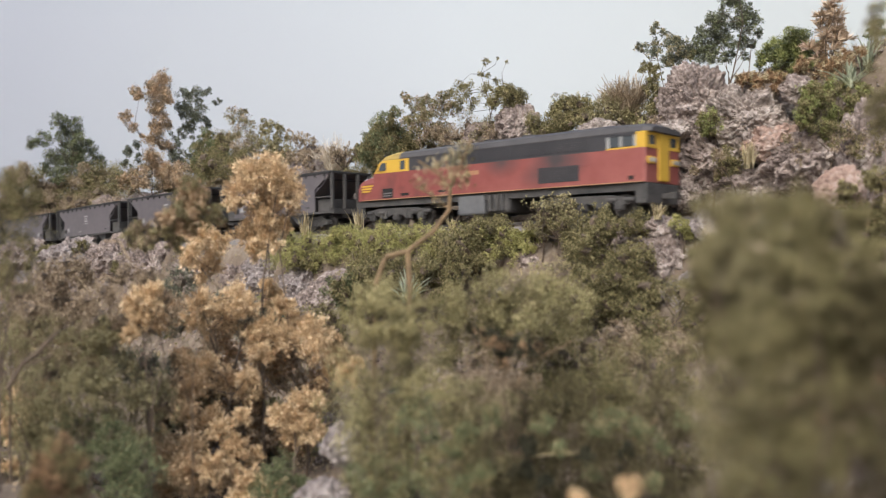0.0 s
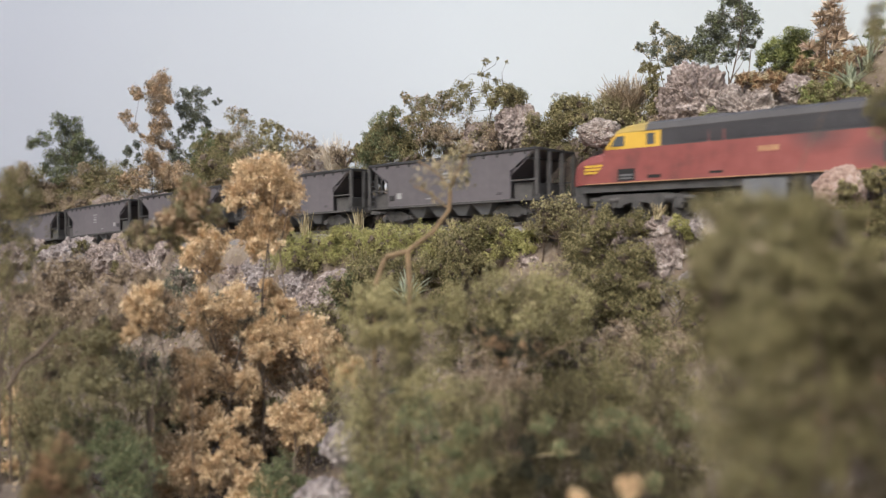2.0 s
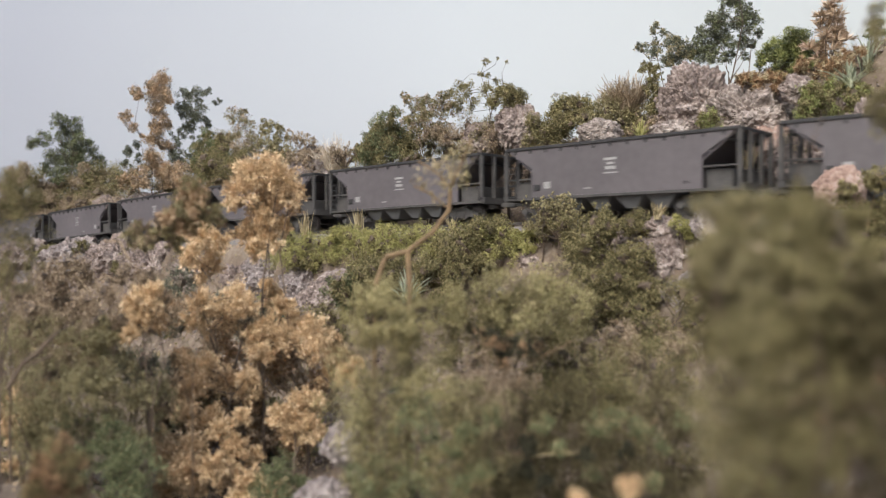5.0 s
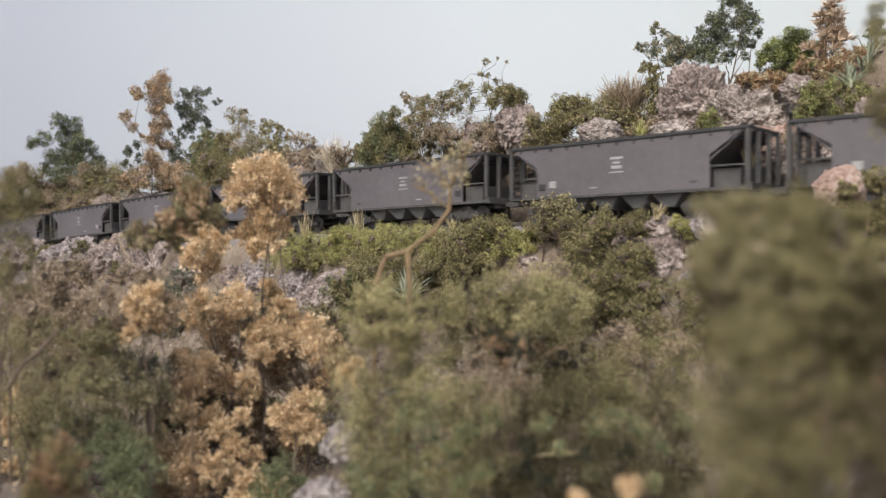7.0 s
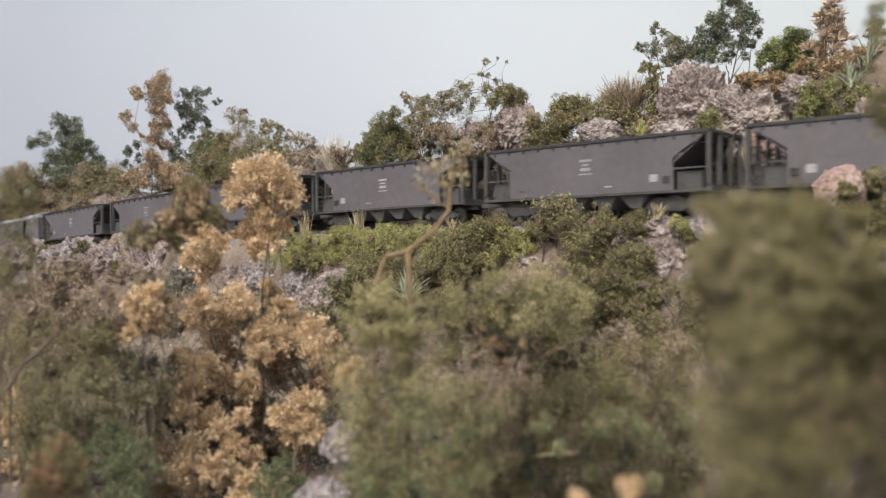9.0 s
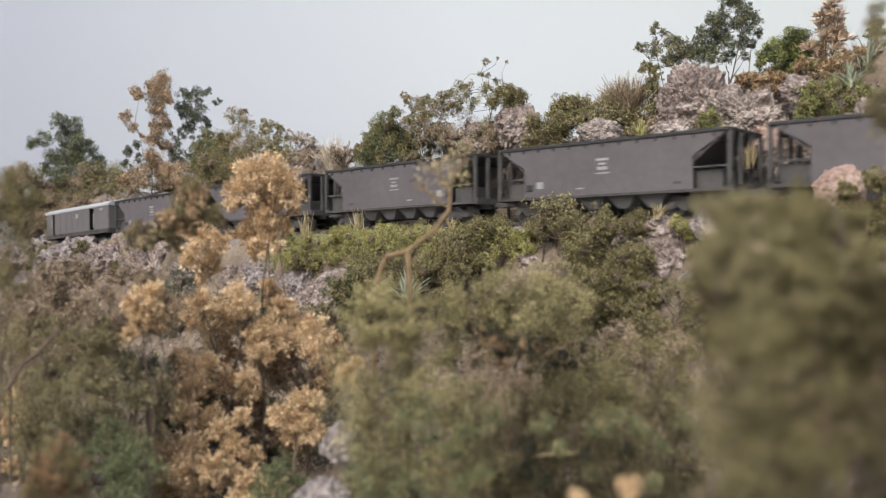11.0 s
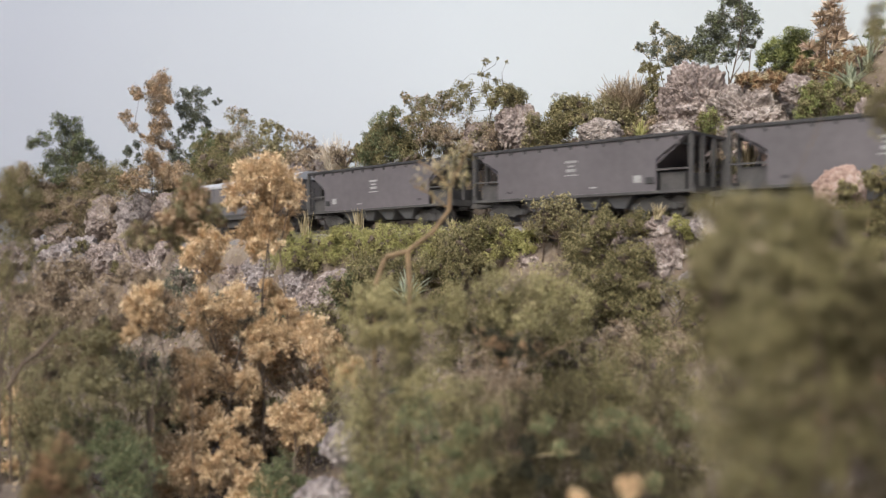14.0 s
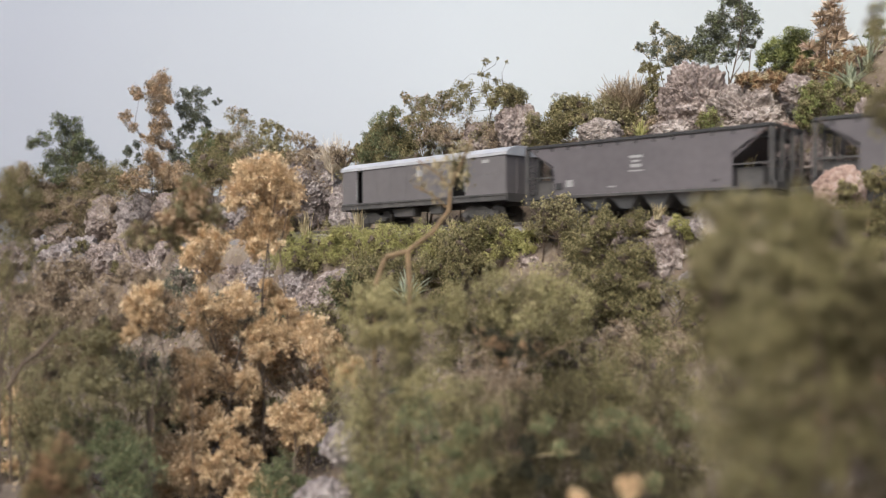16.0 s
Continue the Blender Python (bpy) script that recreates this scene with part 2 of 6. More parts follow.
def land(x, y):
    """Ground height in prototype metres over the lens at a place in prototype metres."""
    v = np.array((x, y)) - START
    d, s = float(v @ AWAY), float(v @ BACK)
    bed = rail(s) - 0.62
    n = noise.fractal((x * 0.16, y * 0.16, 3.1), 0.8, 2.1, 5)
    n2 = noise.fractal((x * 0.6, y * 0.6, 7.7), 0.9, 2.2, 3)
    if d > 0:
        top = 1.5 + 3.6 * (1 - ease(4, 40, s)) + 1.5 * (1 - ease(-2, 14, s)) + 1.2 * (1 - ease(40, 80, s))
        k = ease(2.3, 7.5, d)
        return bed + k * (top + 1.0 * n) + ease(2.0, 3.2, d) * (0.45 * n2 + 0.2) - 2.2 * ease(9, 26, d)
    d = -d
    fall = 3.6 * ease(2.2, 4.6, d) + 3.6 * ease(4.2, 11, d) + 2.2 * ease(9, 18, d)
    low = bed - fall
    low = low + (-6.2 - low) * ease(17, 26, d)
    return low + ease(2.1, 4, d) * (0.7 * n + 0.35 * n2)


def ground(x, y):
    """Ground height in metres at a place in metres."""
    return CZ + land(x / U, y / U) * U


def axis(lo, hi, a, b, fine, coarse):
    return np.concatenate([np.arange(lo, a, coarse), np.arange(a, b, fine), np.arange(b, hi + coarse, coarse)])


gx, gy = axis(-2.6, 2.6, -0.62, 0.42, 0.006, 0.05), axis(-1.6, 2.3, 0.05, 1.15, 0.006, 0.05)
gv = np.array([(x, y, ground(x, y)) for y in gy for x in gx])
nx, ny = len(gx), len(gy)
ii = (np.arange(ny - 1)[:, None] * nx + np.arange(nx - 1)[None, :]).ravel()
land_ob = fast_mesh("ground", gv, np.stack([ii, ii + 1, ii + 1 + nx, ii + nx], 1), M_EARTH, smooth=True)
tagged(land_ob, "brown earthen hillside with a track ledge cut in it", "ground", kind="structure")

# painted sky board, curved, behind the hill
bm = bmesh.new()
arc = []
for i in range(41):
    a = radians(-8 + 196 * i / 40)
    arc.append((0.0 + 2.3 * math.cos(a), -0.20 + 2.3 * math.sin(a)))
lo = [bm.verts.new((x, y, -0.25)) for x, y in arc]
hi = [bm.verts.new((x, y, 1.1)) for x, y in arc]
lo2 = [bm.verts.new((x * 1.006, y * 1.006, -0.25)) for x, y in arc]
hi2 = [bm.verts.new((x * 1.006, y * 1.006, 1.1)) for x, y in arc]
for i in range(40):
    bm.faces.new((lo[i], lo[i + 1], hi[i + 1], hi[i]))
    bm.faces.new((lo2[i + 1], lo2[i], hi2[i], hi2[i + 1]))
    bm.faces.new((hi[i], hi[i + 1], hi2[i + 1], hi2[i]))
for f in bm.faces:
    f.smooth = True
board = mesh_object("backdrop", bm, M_SKY)
tagged(board, "curved backdrop board painted pale hazy blue sky", "backdrop", kind="structure")


# ---- track ----
def on_line(s, off=0.0, up=0.0):
    """A place on the line in metres."""
    p = START + BACK * s + AWAY * off
    return Vector((p[0] * U, p[1] * U, CZ + (rail(s) + up) * U))


track = tagged(new("railway_track"), "weathered steel rails on dark sleepers in grey ballast", "railway track")
SS = [-150 + 3 * i for i in range(102)]
for off in (-0.7175, 0.7175):
    rings = [[on_line(s, off + dy, dz) for dy, dz in ((-0.07, -0.16), (0.07, -0.16), (0.02, -0.13), (0.035, 0), (-0.035, 0), (-0.02, -0.13))] for s in SS]
    bm = bmesh.new()
    loft(bm, [[p / U for p in ring] for ring in rings])
    part("rail", bm, M_STEEL, track, "worn steel rail")
bm = bmesh.new()
loft(bm, [[on_line(s, dy, dz) / U for dy, dz in ((-2.3, -0.75), (-1.6, -0.24), (1.6, -0.24), (2.3, -0.75))] for s in SS])
part("ballast", bm, M_BALLAST, track, "grey stone ballast bed")
bm = bmesh.new()
box(bm, -0.12, 0.12, -1.25, 1.25, -0.28, -0.16, 0.02)
first = part("sleeper", bm, M_BARK, track)
for i in range(240):
    s = -62 + 0.62 * i
    ob = first if i == 0 else new("sleeper", first.data)
    ob.parent = track
    ob.matrix_basis = Matrix.Translation(on_line(s)) @ pose(0, 0, 0, 0, 0, HEADING)


# ---- rolling stock: local x forwards, origin on the rail's top, prototype metres ----
def wheelset(parent, x, z, r, gauge=0.72):
    bm = bmesh.new()
    for y in (-gauge, gauge):
        rodp(bm, (0, y - 0.06, 0), (0, y + 0.06, 0), r, 20)
        rodp(bm, (0, y * 0.92 - 0.02, 0), (0, y * 0.92 + 0.02, 0), r + 0.04, 20)
        for k in range(4):
            a = k * math.pi / 2
            rodp(bm, (0.6 * r * math.cos(a), y - 0.075, 0.6 * r * math.sin(a)), (0.6 * r * math.cos(a), y + 0.075, 0.6 * r * math.sin(a)), 0.07, 6)
    rodp(bm, (0, -0.95, 0), (0, 0.95, 0), 0.07, 8)
    ob = part("wheelset", bm, M_STEEL, parent, "steel wheels on an axle")
    ob.matrix_basis = pose(x * U, 0, z * U)
    return ob


def wagon_bogie(parent, x):
    """A two-axle bogie: cast side frames, springs, axleboxes, bolster."""
    bm = bmesh.new()
    for y in (-1.0, 1.0):
        prism(bm, [(-1.15, 0.34), (-1.15, 0.52), (-0.75, 0.62), (-0.35, 0.78), (0.35, 0.78), (0.75, 0.62), (1.15, 0.52), (1.15, 0.34),
                   (0.7, 0.40), (0.38, 0.22), (-0.38, 0.22), (-0.7, 0.40)], y - 0.07, y + 0.07)
        for ax in (-0.86, 0.86):
            rodp(bm, (ax, y * 1.02, 0.43), (ax, y * 1.16, 0.43), 0.14, 10)
        for k in (-0.2, 0.0, 0.2):
            rodp(bm, (k, y * 1.09, 0.28), (k, y * 1.09, 0.62), 0.075, 8)
    box(bm, -0.3, 0.3, -1.0, 1.0, 0.55, 0.85, 0.03)
    b = part("bogie", bm, M_UNDER, parent, "grimy cast bogie")
    b.matrix_basis = pose(x * U, 0, 0)
    return [wheelset(b, ax, 0.43, 0.43) for ax in (-0.86, 0.86)]


def coupler(parent, x, way):
    bm = bmesh.new()
    box(bm, min(x, x + way * 0.5), max(x, x + way * 0.5), -0.11, 0.11, 0.78, 1.0, 0.02)
    box(bm, min(x + way * 0.42, x + way * 0.72), max(x + way * 0.42, x + way * 0.72), -0.2, 0.16, 0.74, 1.04, 0.05)
    return part("coupler", bm, M_UNDER, parent)


WL = 5.64       # half the wagon's length


def hopper_wagon():
    wg = new("hopper_wagon")
    spin = []
    # the hopper: side sheets with cut-away ends, a joined rim and slope sheets
    bm = bmesh.new()
    cut = 1.5
    for y in (-1.47, 1.47):
        prism(bm, [(-WL + cut, 1.06), (WL - cut, 1.06), (WL - cut, 2.35), (WL - 0.12, 3.24), (-WL + 0.12, 3.24), (-WL + cut, 2.35)],
              y - 0.03, y + 0.03)
    for w in (-1, 1):
        prism(bm, [(w * (WL - 0.1), 3.22), (w * (WL - 0.16), 3.22), (w * (WL - 2.9), 1.15), (w * (WL - 2.78), 1.15)], -1.42, 1.42)
    part("hopper_body", bm, M_WAGON, wg, "flat grey weathered hopper sides")
    bm = bmesh.new()
    for y in (-1.49, 1.49):
        box(bm, -WL, WL, y - 0.07, y + 0.07, 3.22, 3.36, 0.02)
    for x in (-WL, WL):
        box(bm, x - 0.07, x + 0.07, -1.5, 1.5, 3.22, 3.35, 0.02)
    part("top_rim", bm, M_RIM, wg, "dark rolled top rim")
    bm = bmesh.new()
    box(bm, -WL + 0.2, WL - 0.2, -1.3, 1.3, 2.86, 2.9)
    part("coal_load", bm, M_COAL_SHADE, wg, "dark coal below the rim")
    bm = bmesh.new()
    prism(bm, [(-0.045, 3.23), (-0.045, 3.05), (0.045, 3.05), (0.045, 3.23)], -0.035, 0.035)
    br = part("rim_bracket", bm, M_RIM, wg)
    for i in range(13):
        x = -WL + 0.6 + i * (2 * WL - 1.2) / 12
        for y in (-1.52, 1.52):
            ob = br if i == 0 and y < 0 else new("rim_bracket", br.data)
            ob.parent = wg
            ob.matrix_basis = pose(x * U, y * U, 0)
    # sills, headstocks and end framing
    bm = bmesh.new()
    for y in (-1.42, 1.42):
        box(bm, -WL, WL, y - 0.09, y + 0.09, 0.93, 1.055, 0.015)
    for x in (-WL, WL):
        box(bm, x - 0.14, x + 0.14, -1.45, 1.45, 0.9, 1.2, 0.02)
    box(bm, -WL, WL, -0.25, 0.25, 0.72, 0.98)
    part("underframe", bm, M_UNDER, wg)
    for w in (-1, 1):
        bm = bmesh.new()
        for y in (-1.43, -0.5, 0.5, 1.43):
            box(bm, w * WL - 0.09, w * WL + 0.09, y - 0.075, y + 0.075, 1.2, 3.22, 0.015)
        for y in (-1.45, 1.45):
            box(bm, w * WL - (0 if w < 0 else 1.5), w * WL + (1.5 if w < 0 else 0), y - 0.035, y + 0.035, 1.86, 1.93)
        part("end_frame", bm, M_UNDER, wg, "dark grey end posts and rails")
        bm = bmesh.new()
        box(bm, min(w * (WL - 0.35), w * (WL - 1.45)), max(w * (WL - 0.35), w * (WL - 1.45)), -1.3, 1.3, 1.06, 1.78, 0.03)
        part("end_platform", bm, M_UNDER, wg, "dark brake platform box")
        # ladder at the corner
        bm = bmesh.new()
        for lx in (0.2, 0.62):
            rodp(bm, (w * (WL - lx), -1.56, 1.0), (w * (WL - lx), -1.56, 2.95 - lx * 0.9), 0.028, 6)
        for k in range(6):
            z = 1.1 + 0.27 * k
            rodp(bm, (w * (WL - 0.2), -1.56, z), (w * (WL - 0.62), -1.56, z), 0.022, 6)
        if w < 0:
            part("ladder", bm, M_RIM, wg)
        else:
            bm.free()
        spin += wagon_bogie(wg, w * (WL - 1.75))
        coupler(wg, w * (WL + 0.1), w)
    # discharge chutes
    for x in (-2.2, -0.75, 0.75, 2.2):
        bm = bmesh.new()
        loft(bm, [[(x - 0.72, -1.3, 1.0), (x + 0.72, -1.3, 1.0), (x + 0.72, 1.3, 1.0), (x - 0.72, 1.3, 1.0)],
                  [(x - 0.24, -1.05, 0.42), (x + 0.24, -1.05, 0.42), (x + 0.24, 1.05, 0.42), (x - 0.24, 1.05, 0.42)]])
        part("discharge_chute", bm, M_TANK, wg, "tapering dark grey discharge chute")
    # stencilled panels: unreadable rows of white lettering
    for y in (-1.506, 1.506):
        bm = bmesh.new()
        for z, w, h in ((2.52, 0.62, 0.1), (2.33, 0.34, 0.08), (2.14, 0.5, 0.13), (1.93, 0.7, 0.05)):
            box(bm, -w / 2, w / 2, y - 0.004, y + 0.004, z - h / 2, z + h / 2)
        box(bm, -1.05 - 0.28, -1.05 + 0.1, y - 0.004, y + 0.004, 1.3, 1.36)
        part("stencil_lettering", bm, M_CREAM, wg, "worn white stencil bars")
        bm = bmesh.new()
        box(bm, -3.46, -3.10, y - 0.004, y + 0.004, 1.42, 1.72)
        part("data_panel", bm, M_CREAM, wg, "small off-white data panel")
        bm = bmesh.new()
        for z in (1.36, 1.3):
            box(bm, 3.3, 3.62, y - 0.004, y + 0.004, z - 0.018, z + 0.018)
        part("small_lettering", bm, M_RIM, wg, "dark rows of small lettering as bars")
        bm = bmesh.new()
        box(bm, -4.02, -3.68, y - 0.05, y + 0.05, 1.34, 1.62, 0.02)
        part("brake_box", bm, M_RIM, wg, "dark square brake box")
    return wg, spin


def loco_bogie(parent, x):
    bm = bmesh.new()
    for y in (-1.12, 1.12):
        prism(bm, [(-2.3, 0.55), (-2.3, 0.86), (-1.2, 0.98), (1.2, 0.98), (2.3, 0.86), (2.3, 0.55), (1.2, 0.62), (0.9, 0.42), (0.4, 0.62),
                   (-0.4, 0.62), (-0.9, 0.42), (-1.2, 0.62)], y - 0.08, y + 0.08)
        for ax in (-1.85, 0.0, 1.85):
            box(bm, ax - 0.2, ax + 0.2, y - 0.14, y + 0.14, 0.32, 0.7, 0.03)
            rodp(bm, (ax, y - 0.2, 0.5), (ax, y + 0.2, 0.5), 0.15, 10)
        for k in (-0.95, 0.95):
            for j in (-0.16, 0.16):
                rodp(bm, (k + j, y * 1.06, 0.42), (k + j, y * 1.06, 0.9), 0.1, 8)
        for k in (-2.15, 2.15, -1.3, 1.3):
            rodp(bm, (k, y * 1.08, 0.74), (k + 0.45, y * 1.08, 0.74), 0.1, 8)
    box(bm, -1.6, 1.6, -1.0, 1.0, 0.6, 1.0, 0.04)
    b = part("bogie", bm, M_UNDER, parent, "grimy three-axle bogie")
    b.matrix_basis = pose(x * U, 0, 0)
    return [wheelset(b, ax, 0.5, 0.5) for ax in (-1.85, 0.0, 1.85)]


def body_ring(x, w, zs, eave, crown):
    """A cross-section of the body: upright sides, rounded shoulder, bowed roof."""
    pts = [(-w, zs), (-w, eave), (-w * 0.93, eave + (crown - eave) * 0.52), (-w * 0.72, eave + (crown - eave) * 0.82), (-w * 0.36, crown - 0.03),
           (0, crown), (w * 0.36, crown - 0.03), (w * 0.72, eave + (crown - eave) * 0.82), (w * 0.93, eave + (crown - eave) * 0.52), (w, eave), (w, zs)]
    return [(x, y, z) for y, z in pts]


def band(bm, x0, x1, w, z0, z1, th=0.012, sides=(-1, 1)):
    for y in sides:
        box(bm, x0, x1, min(y * w, y * (w + th)), max(y * w, y * (w + th)), z0, z1)


def locomotive():
    lo = new("diesel_locomotive")
    S, E, R = 1.44, 3.52, 4.0          # sill, eave, crown
    M1 = 2.86                          # top of the red
    spin = []
    # red lower body with the rounded nose at its trailing end
    bm = bmesh.new()
    def low_ring(x, w, z1):
        return [(x, -w, S), (x, -w, z1), (x, w, z1), (x, w, S)]
    loft(bm, [low_ring(8.85, 1.40, M1), low_ring(8.75, 1.45, M1), low_ring(-7.0, 1.45, M1)])
    rings = []
    for x, w, top in ((-6.98, 1.45, 2.86), (-7.5, 1.43, 2.80), (-8.1, 1.36, 2.70), (-8.5, 1.22, 2.56), (-8.75, 1.0, 2.38), (-8.86, 0.7, 2.15)):
        rings.append([(x, -w, S), (x, -w, top - 0.45), (x, -w * 0.9, top - 0.18), (x, -w * 0.6, top), (x, w * 0.6, top), (x, w * 0.9, top - 0.18), (x, w, top - 0.45), (x, w, S)])
    loft(bm, rings)
    part("body", bm, M_RED, lo, "faded red lower body with soot")
    # upper body
    bm = bmesh.new()
    loft(bm, [body_ring(x, 1.44, M1 + 0.002, E, R) for x in (7.0, 1.0, -4.32)])
    part("upper_body", bm, M_BAND, lo, "sooty dark grey upper band")
    bm = bmesh.new()
    loft(bm, [body_ring(x, w, E + 0.004, E + 0.05, c) for x, w, c in ((9.05, 1.25, R - 0.22), (8.7, 1.43, R - 0.06), (7.0, 1.462, R + 0.03), (-5.0, 1.462, R + 0.03))])
    part("roof", bm, M_ROOFD, lo, "dusty dark grey roof")
    bm = bmesh.new()
    loft(bm, [body_ring(x, w, E + 0.004, E + 0.05, c) for x, w, c in ((-5.003, 1.462, R + 0.03), (-5.6, 1.45, R), (-6.1, 1.40, R - 0.08), (-6.45, 1.30, R - 0.2), (-6.66, 1.12, R - 0.34))])
    part("cab_roof", bm, M_DUST, lo, "yellow domed cab roof")
    # leading flat cab
    bm = bmesh.new()
    for y in (-1, 1):
        box(bm, 8.42, 8.86, min(y * 1.38, y * 1.452), max(y * 1.38, y * 1.452), M1, E)
        box(bm, 6.98, 8.42, min(y * 1.38, y * 1.452), max(y * 1.38, y * 1.452), M1, M1 + 0.07)
    for y0, y1 in ((-1.40, -1.2), (-0.62, -0.36), (0.36, 0.62), (1.2, 1.40)):
        box(bm, 8.8, 8.87, y0, y1, M1, E)
    box(bm, 8.8, 8.875, -1.4, 1.4, M1, M1 + 0.14)
    box(bm, 8.8, 8.875, -1.4, 1.4, E - 0.12, E)
    part("leading_cab", bm, M_YELLOW, lo, "yellow cab window surround")
    for y in (-1, 1):
        bm = bmesh.new()
        box(bm, 6.98, 8.42, min(y * 1.38, y * 1.45), max(y * 1.38, y * 1.45), E - 0.12, E)
        part("window_header", bm, M_BAND, lo)
        for x0, x1 in ((7.0, 7.14), (7.62, 7.76), (8.3, 8.42)):
            bm = bmesh.new()
            box(bm, x0, x1, min(y * 1.38, y * 1.45), max(y * 1.38, y * 1.45), M1 + 0.071, E - 0.121)
            part("window_post", bm, M_CREAM, lo, "cream window post")
    bm = bmesh.new()
    for y in (-1.41, 1.41):
        box(bm, 7.1, 8.5, y - 0.01, y + 0.01, M1 + 0.1, E - 0.08)
    for y in (-0.9, 0.9):
        box(bm, 8.82, 8.84, y - 0.32, y + 0.32, M1 + 0.1, E - 0.1)
    part("cab_glass", bm, M_GLASS, lo, "dark cab windows")
    bm = bmesh.new()
    box(bm, 8.84, 8.93, -0.42, 0.42, S + 0.06, E - 0.02, 0.03)
    part("gangway_door", bm, M_YELLOW, lo, "yellow end gangway door")
    for y in (-1.0, 1.0):
        bm = bmesh.new()
        box(bm, 8.84, 8.92, y - 0.34, y + 0.34, 2.2, 2.5, 0.03)
        part("marker_panel", bm, M_YELLOW, lo)
        bm = bmesh.new()
        for k in (-0.14, 0.14):
            rodp(bm, (8.9, y + k, 2.35), (8.97, y + k, 2.35), 0.1, 12)
        part("headlight", bm, M_CREAM, lo, "paired round lights")
    # trailing cab over the nose
    bm = bmesh.new()
    loft(bm, [[(x, -w, M1 + 0.003), (x - (0.0), -w, zt), (x, w, zt), (x, w, M1 + 0.003)] for x, w, zt in ((-4.32, 1.445, E), (-6.1, 1.44, E))])
    prism(bm, [(-6.1, M1 + 0.003), (-6.1, E), (-6.45, E - 0.02), (-6.98, M1 + 0.003)], -1.43, -1.34)
    prism(bm, [(-6.1, M1 + 0.003), (-6.1, E), (-6.45, E - 0.02), (-6.98, M1 + 0.003)], 1.34, 1.43)
    loft(bm, [[(-6.48, -1.3, E - 0.04), (-6.42, -1.3, E), (-6.42, 1.3, E), (-6.48, 1.3, E - 0.04)], [(-6.46, -0.08, E), (-6.4, -0.08, E), (-6.4, 0.08, E), (-6.46, 0.08, E)]])
    box(bm, -6.95, -6.3, -1.43, 1.43, M1 - 0.02, M1 + 0.06)
    part("trailing_cab", bm, M_YELLOW, lo, "yellow cab above the nose")
    bm = bmesh.new()
    for y in (-1, 1):
        prism(bm, [(-5.95, M1 + 0.12), (-5.95, E - 0.12), (-6.38, E - 0.12), (-6.72, M1 + 0.12)], y * 1.445 - 0.01, y * 1.445 + 0.01)
        box(bm, -4.95, -4.6, y * 1.45 - 0.01, y * 1.45 + 0.01, M1 + 0.1, E - 0.1)
    loft(bm, [[(-6.86, -1.25, M1 + 0.1), (-6.84, -1.25, M1 + 0.1), (-6.84, 1.25, M1 + 0.1), (-6.86, 1.25, M1 + 0.1)],
              [(-6.5, -1.2, E - 0.06), (-6.48, -1.2, E - 0.06), (-6.48, 1.2, E - 0.06), (-6.5, 1.2, E - 0.06)]])
    part("cab_window", bm, M_GLASS, lo, "dark cab windows")
    bm = bmesh.new()
    for y in (-1, 1):
        box(bm, -6.62, -6.56, y * 1.452 - 0.012, y * 1.452 + 0.012, M1 + 0.06, E - 0.15)
        box(bm, -6.0, -5.93, y * 1.452 - 0.012, y * 1.452 + 0.012, M1 + 0.08, E - 0.1)
    part("window_pillar", bm, M_YELLOW, lo)
    # lining, whiskers, numbers
    bm = bmesh.new()
    band(bm, -7.9, 8.75, 1.452, S - 0.002, S + 0.03)
    part("lining", bm, M_DULL, lo, "thin dull yellow lining along the sill")
    for z, x1 in ((2.22, -7.0), (2.08, -7.1), (1.94, -7.25)):
        for y in (-1, 1):
            bm = bmesh.new()
            prism(bm, [(x1, z + 0.045), (x1 - 0.12, z - 0.045), (-7.95, z - 0.045), (-7.95, z + 0.045)], y * 1.44 - 0.02, y * 1.44 + 0.02)
            part("nose_stripe", bm, M_YELLOW, lo, "yellow speed stripes on the nose")
    for y in (-1.456, 1.456):
        bm = bmesh.new()
        for k in range(4):
            box(bm, 0.1 + k * 0.2 - 1.0, 0.24 + k * 0.2 - 1.0, y - 0.004, y + 0.004, 2.34, 2.54)
        part("number_panel", bm, M_DULL, lo, "small yellow figures as bars")
    # grilles, doors and steps
    bm = bmesh.new()
    band(bm, 3.4, 5.6, 1.452, 1.66, 2.36, 0.01)
    for k in range(6):
        band(bm, 3.45, 5.55, 1.462, 1.72 + k * 0.11, 1.77 + k * 0.11, 0.02)
    part("radiator_grille", bm, M_BAND, lo, "black louvred grille")
    for x0, sd in ((x, s) for x in (-4.2, -2.2, -0.1, 2.0, 4.2) for s in ((-1,), (1,))):
        bm = bmesh.new()
        band(bm, x0, x0 + 1.9, 1.445, M1 + 0.12, E - 0.1, 0.019, sd)
        for k in range(4):
            band(bm, x0 + 0.08, x0 + 1.82, 1.46, M1 + 0.18 + k * 0.1, M1 + 0.22 + k * 0.1, 0.02, sd)
        part("filter_panel", bm, M_BAND, lo, "dark louvred filter panels")
    bm = bmesh.new()
    for x0 in (-2.9,):
        band(bm, x0, x0 + 0.05, 1.452, 1.6, 3.3, 0.015)
        band(bm, x0 + 0.62, x0 + 0.67, 1.452, 1.6, 3.3, 0.015)
    for x0 in (-4.95, -4.3):
        band(bm, x0, x0 + 0.05, 1.452, 1.6, 2.8, 0.015)
    band(bm, -4.9, 6.9, 1.452, 2.27, 2.29, 0.008)
    part("body_seam", bm, M_RED, lo)
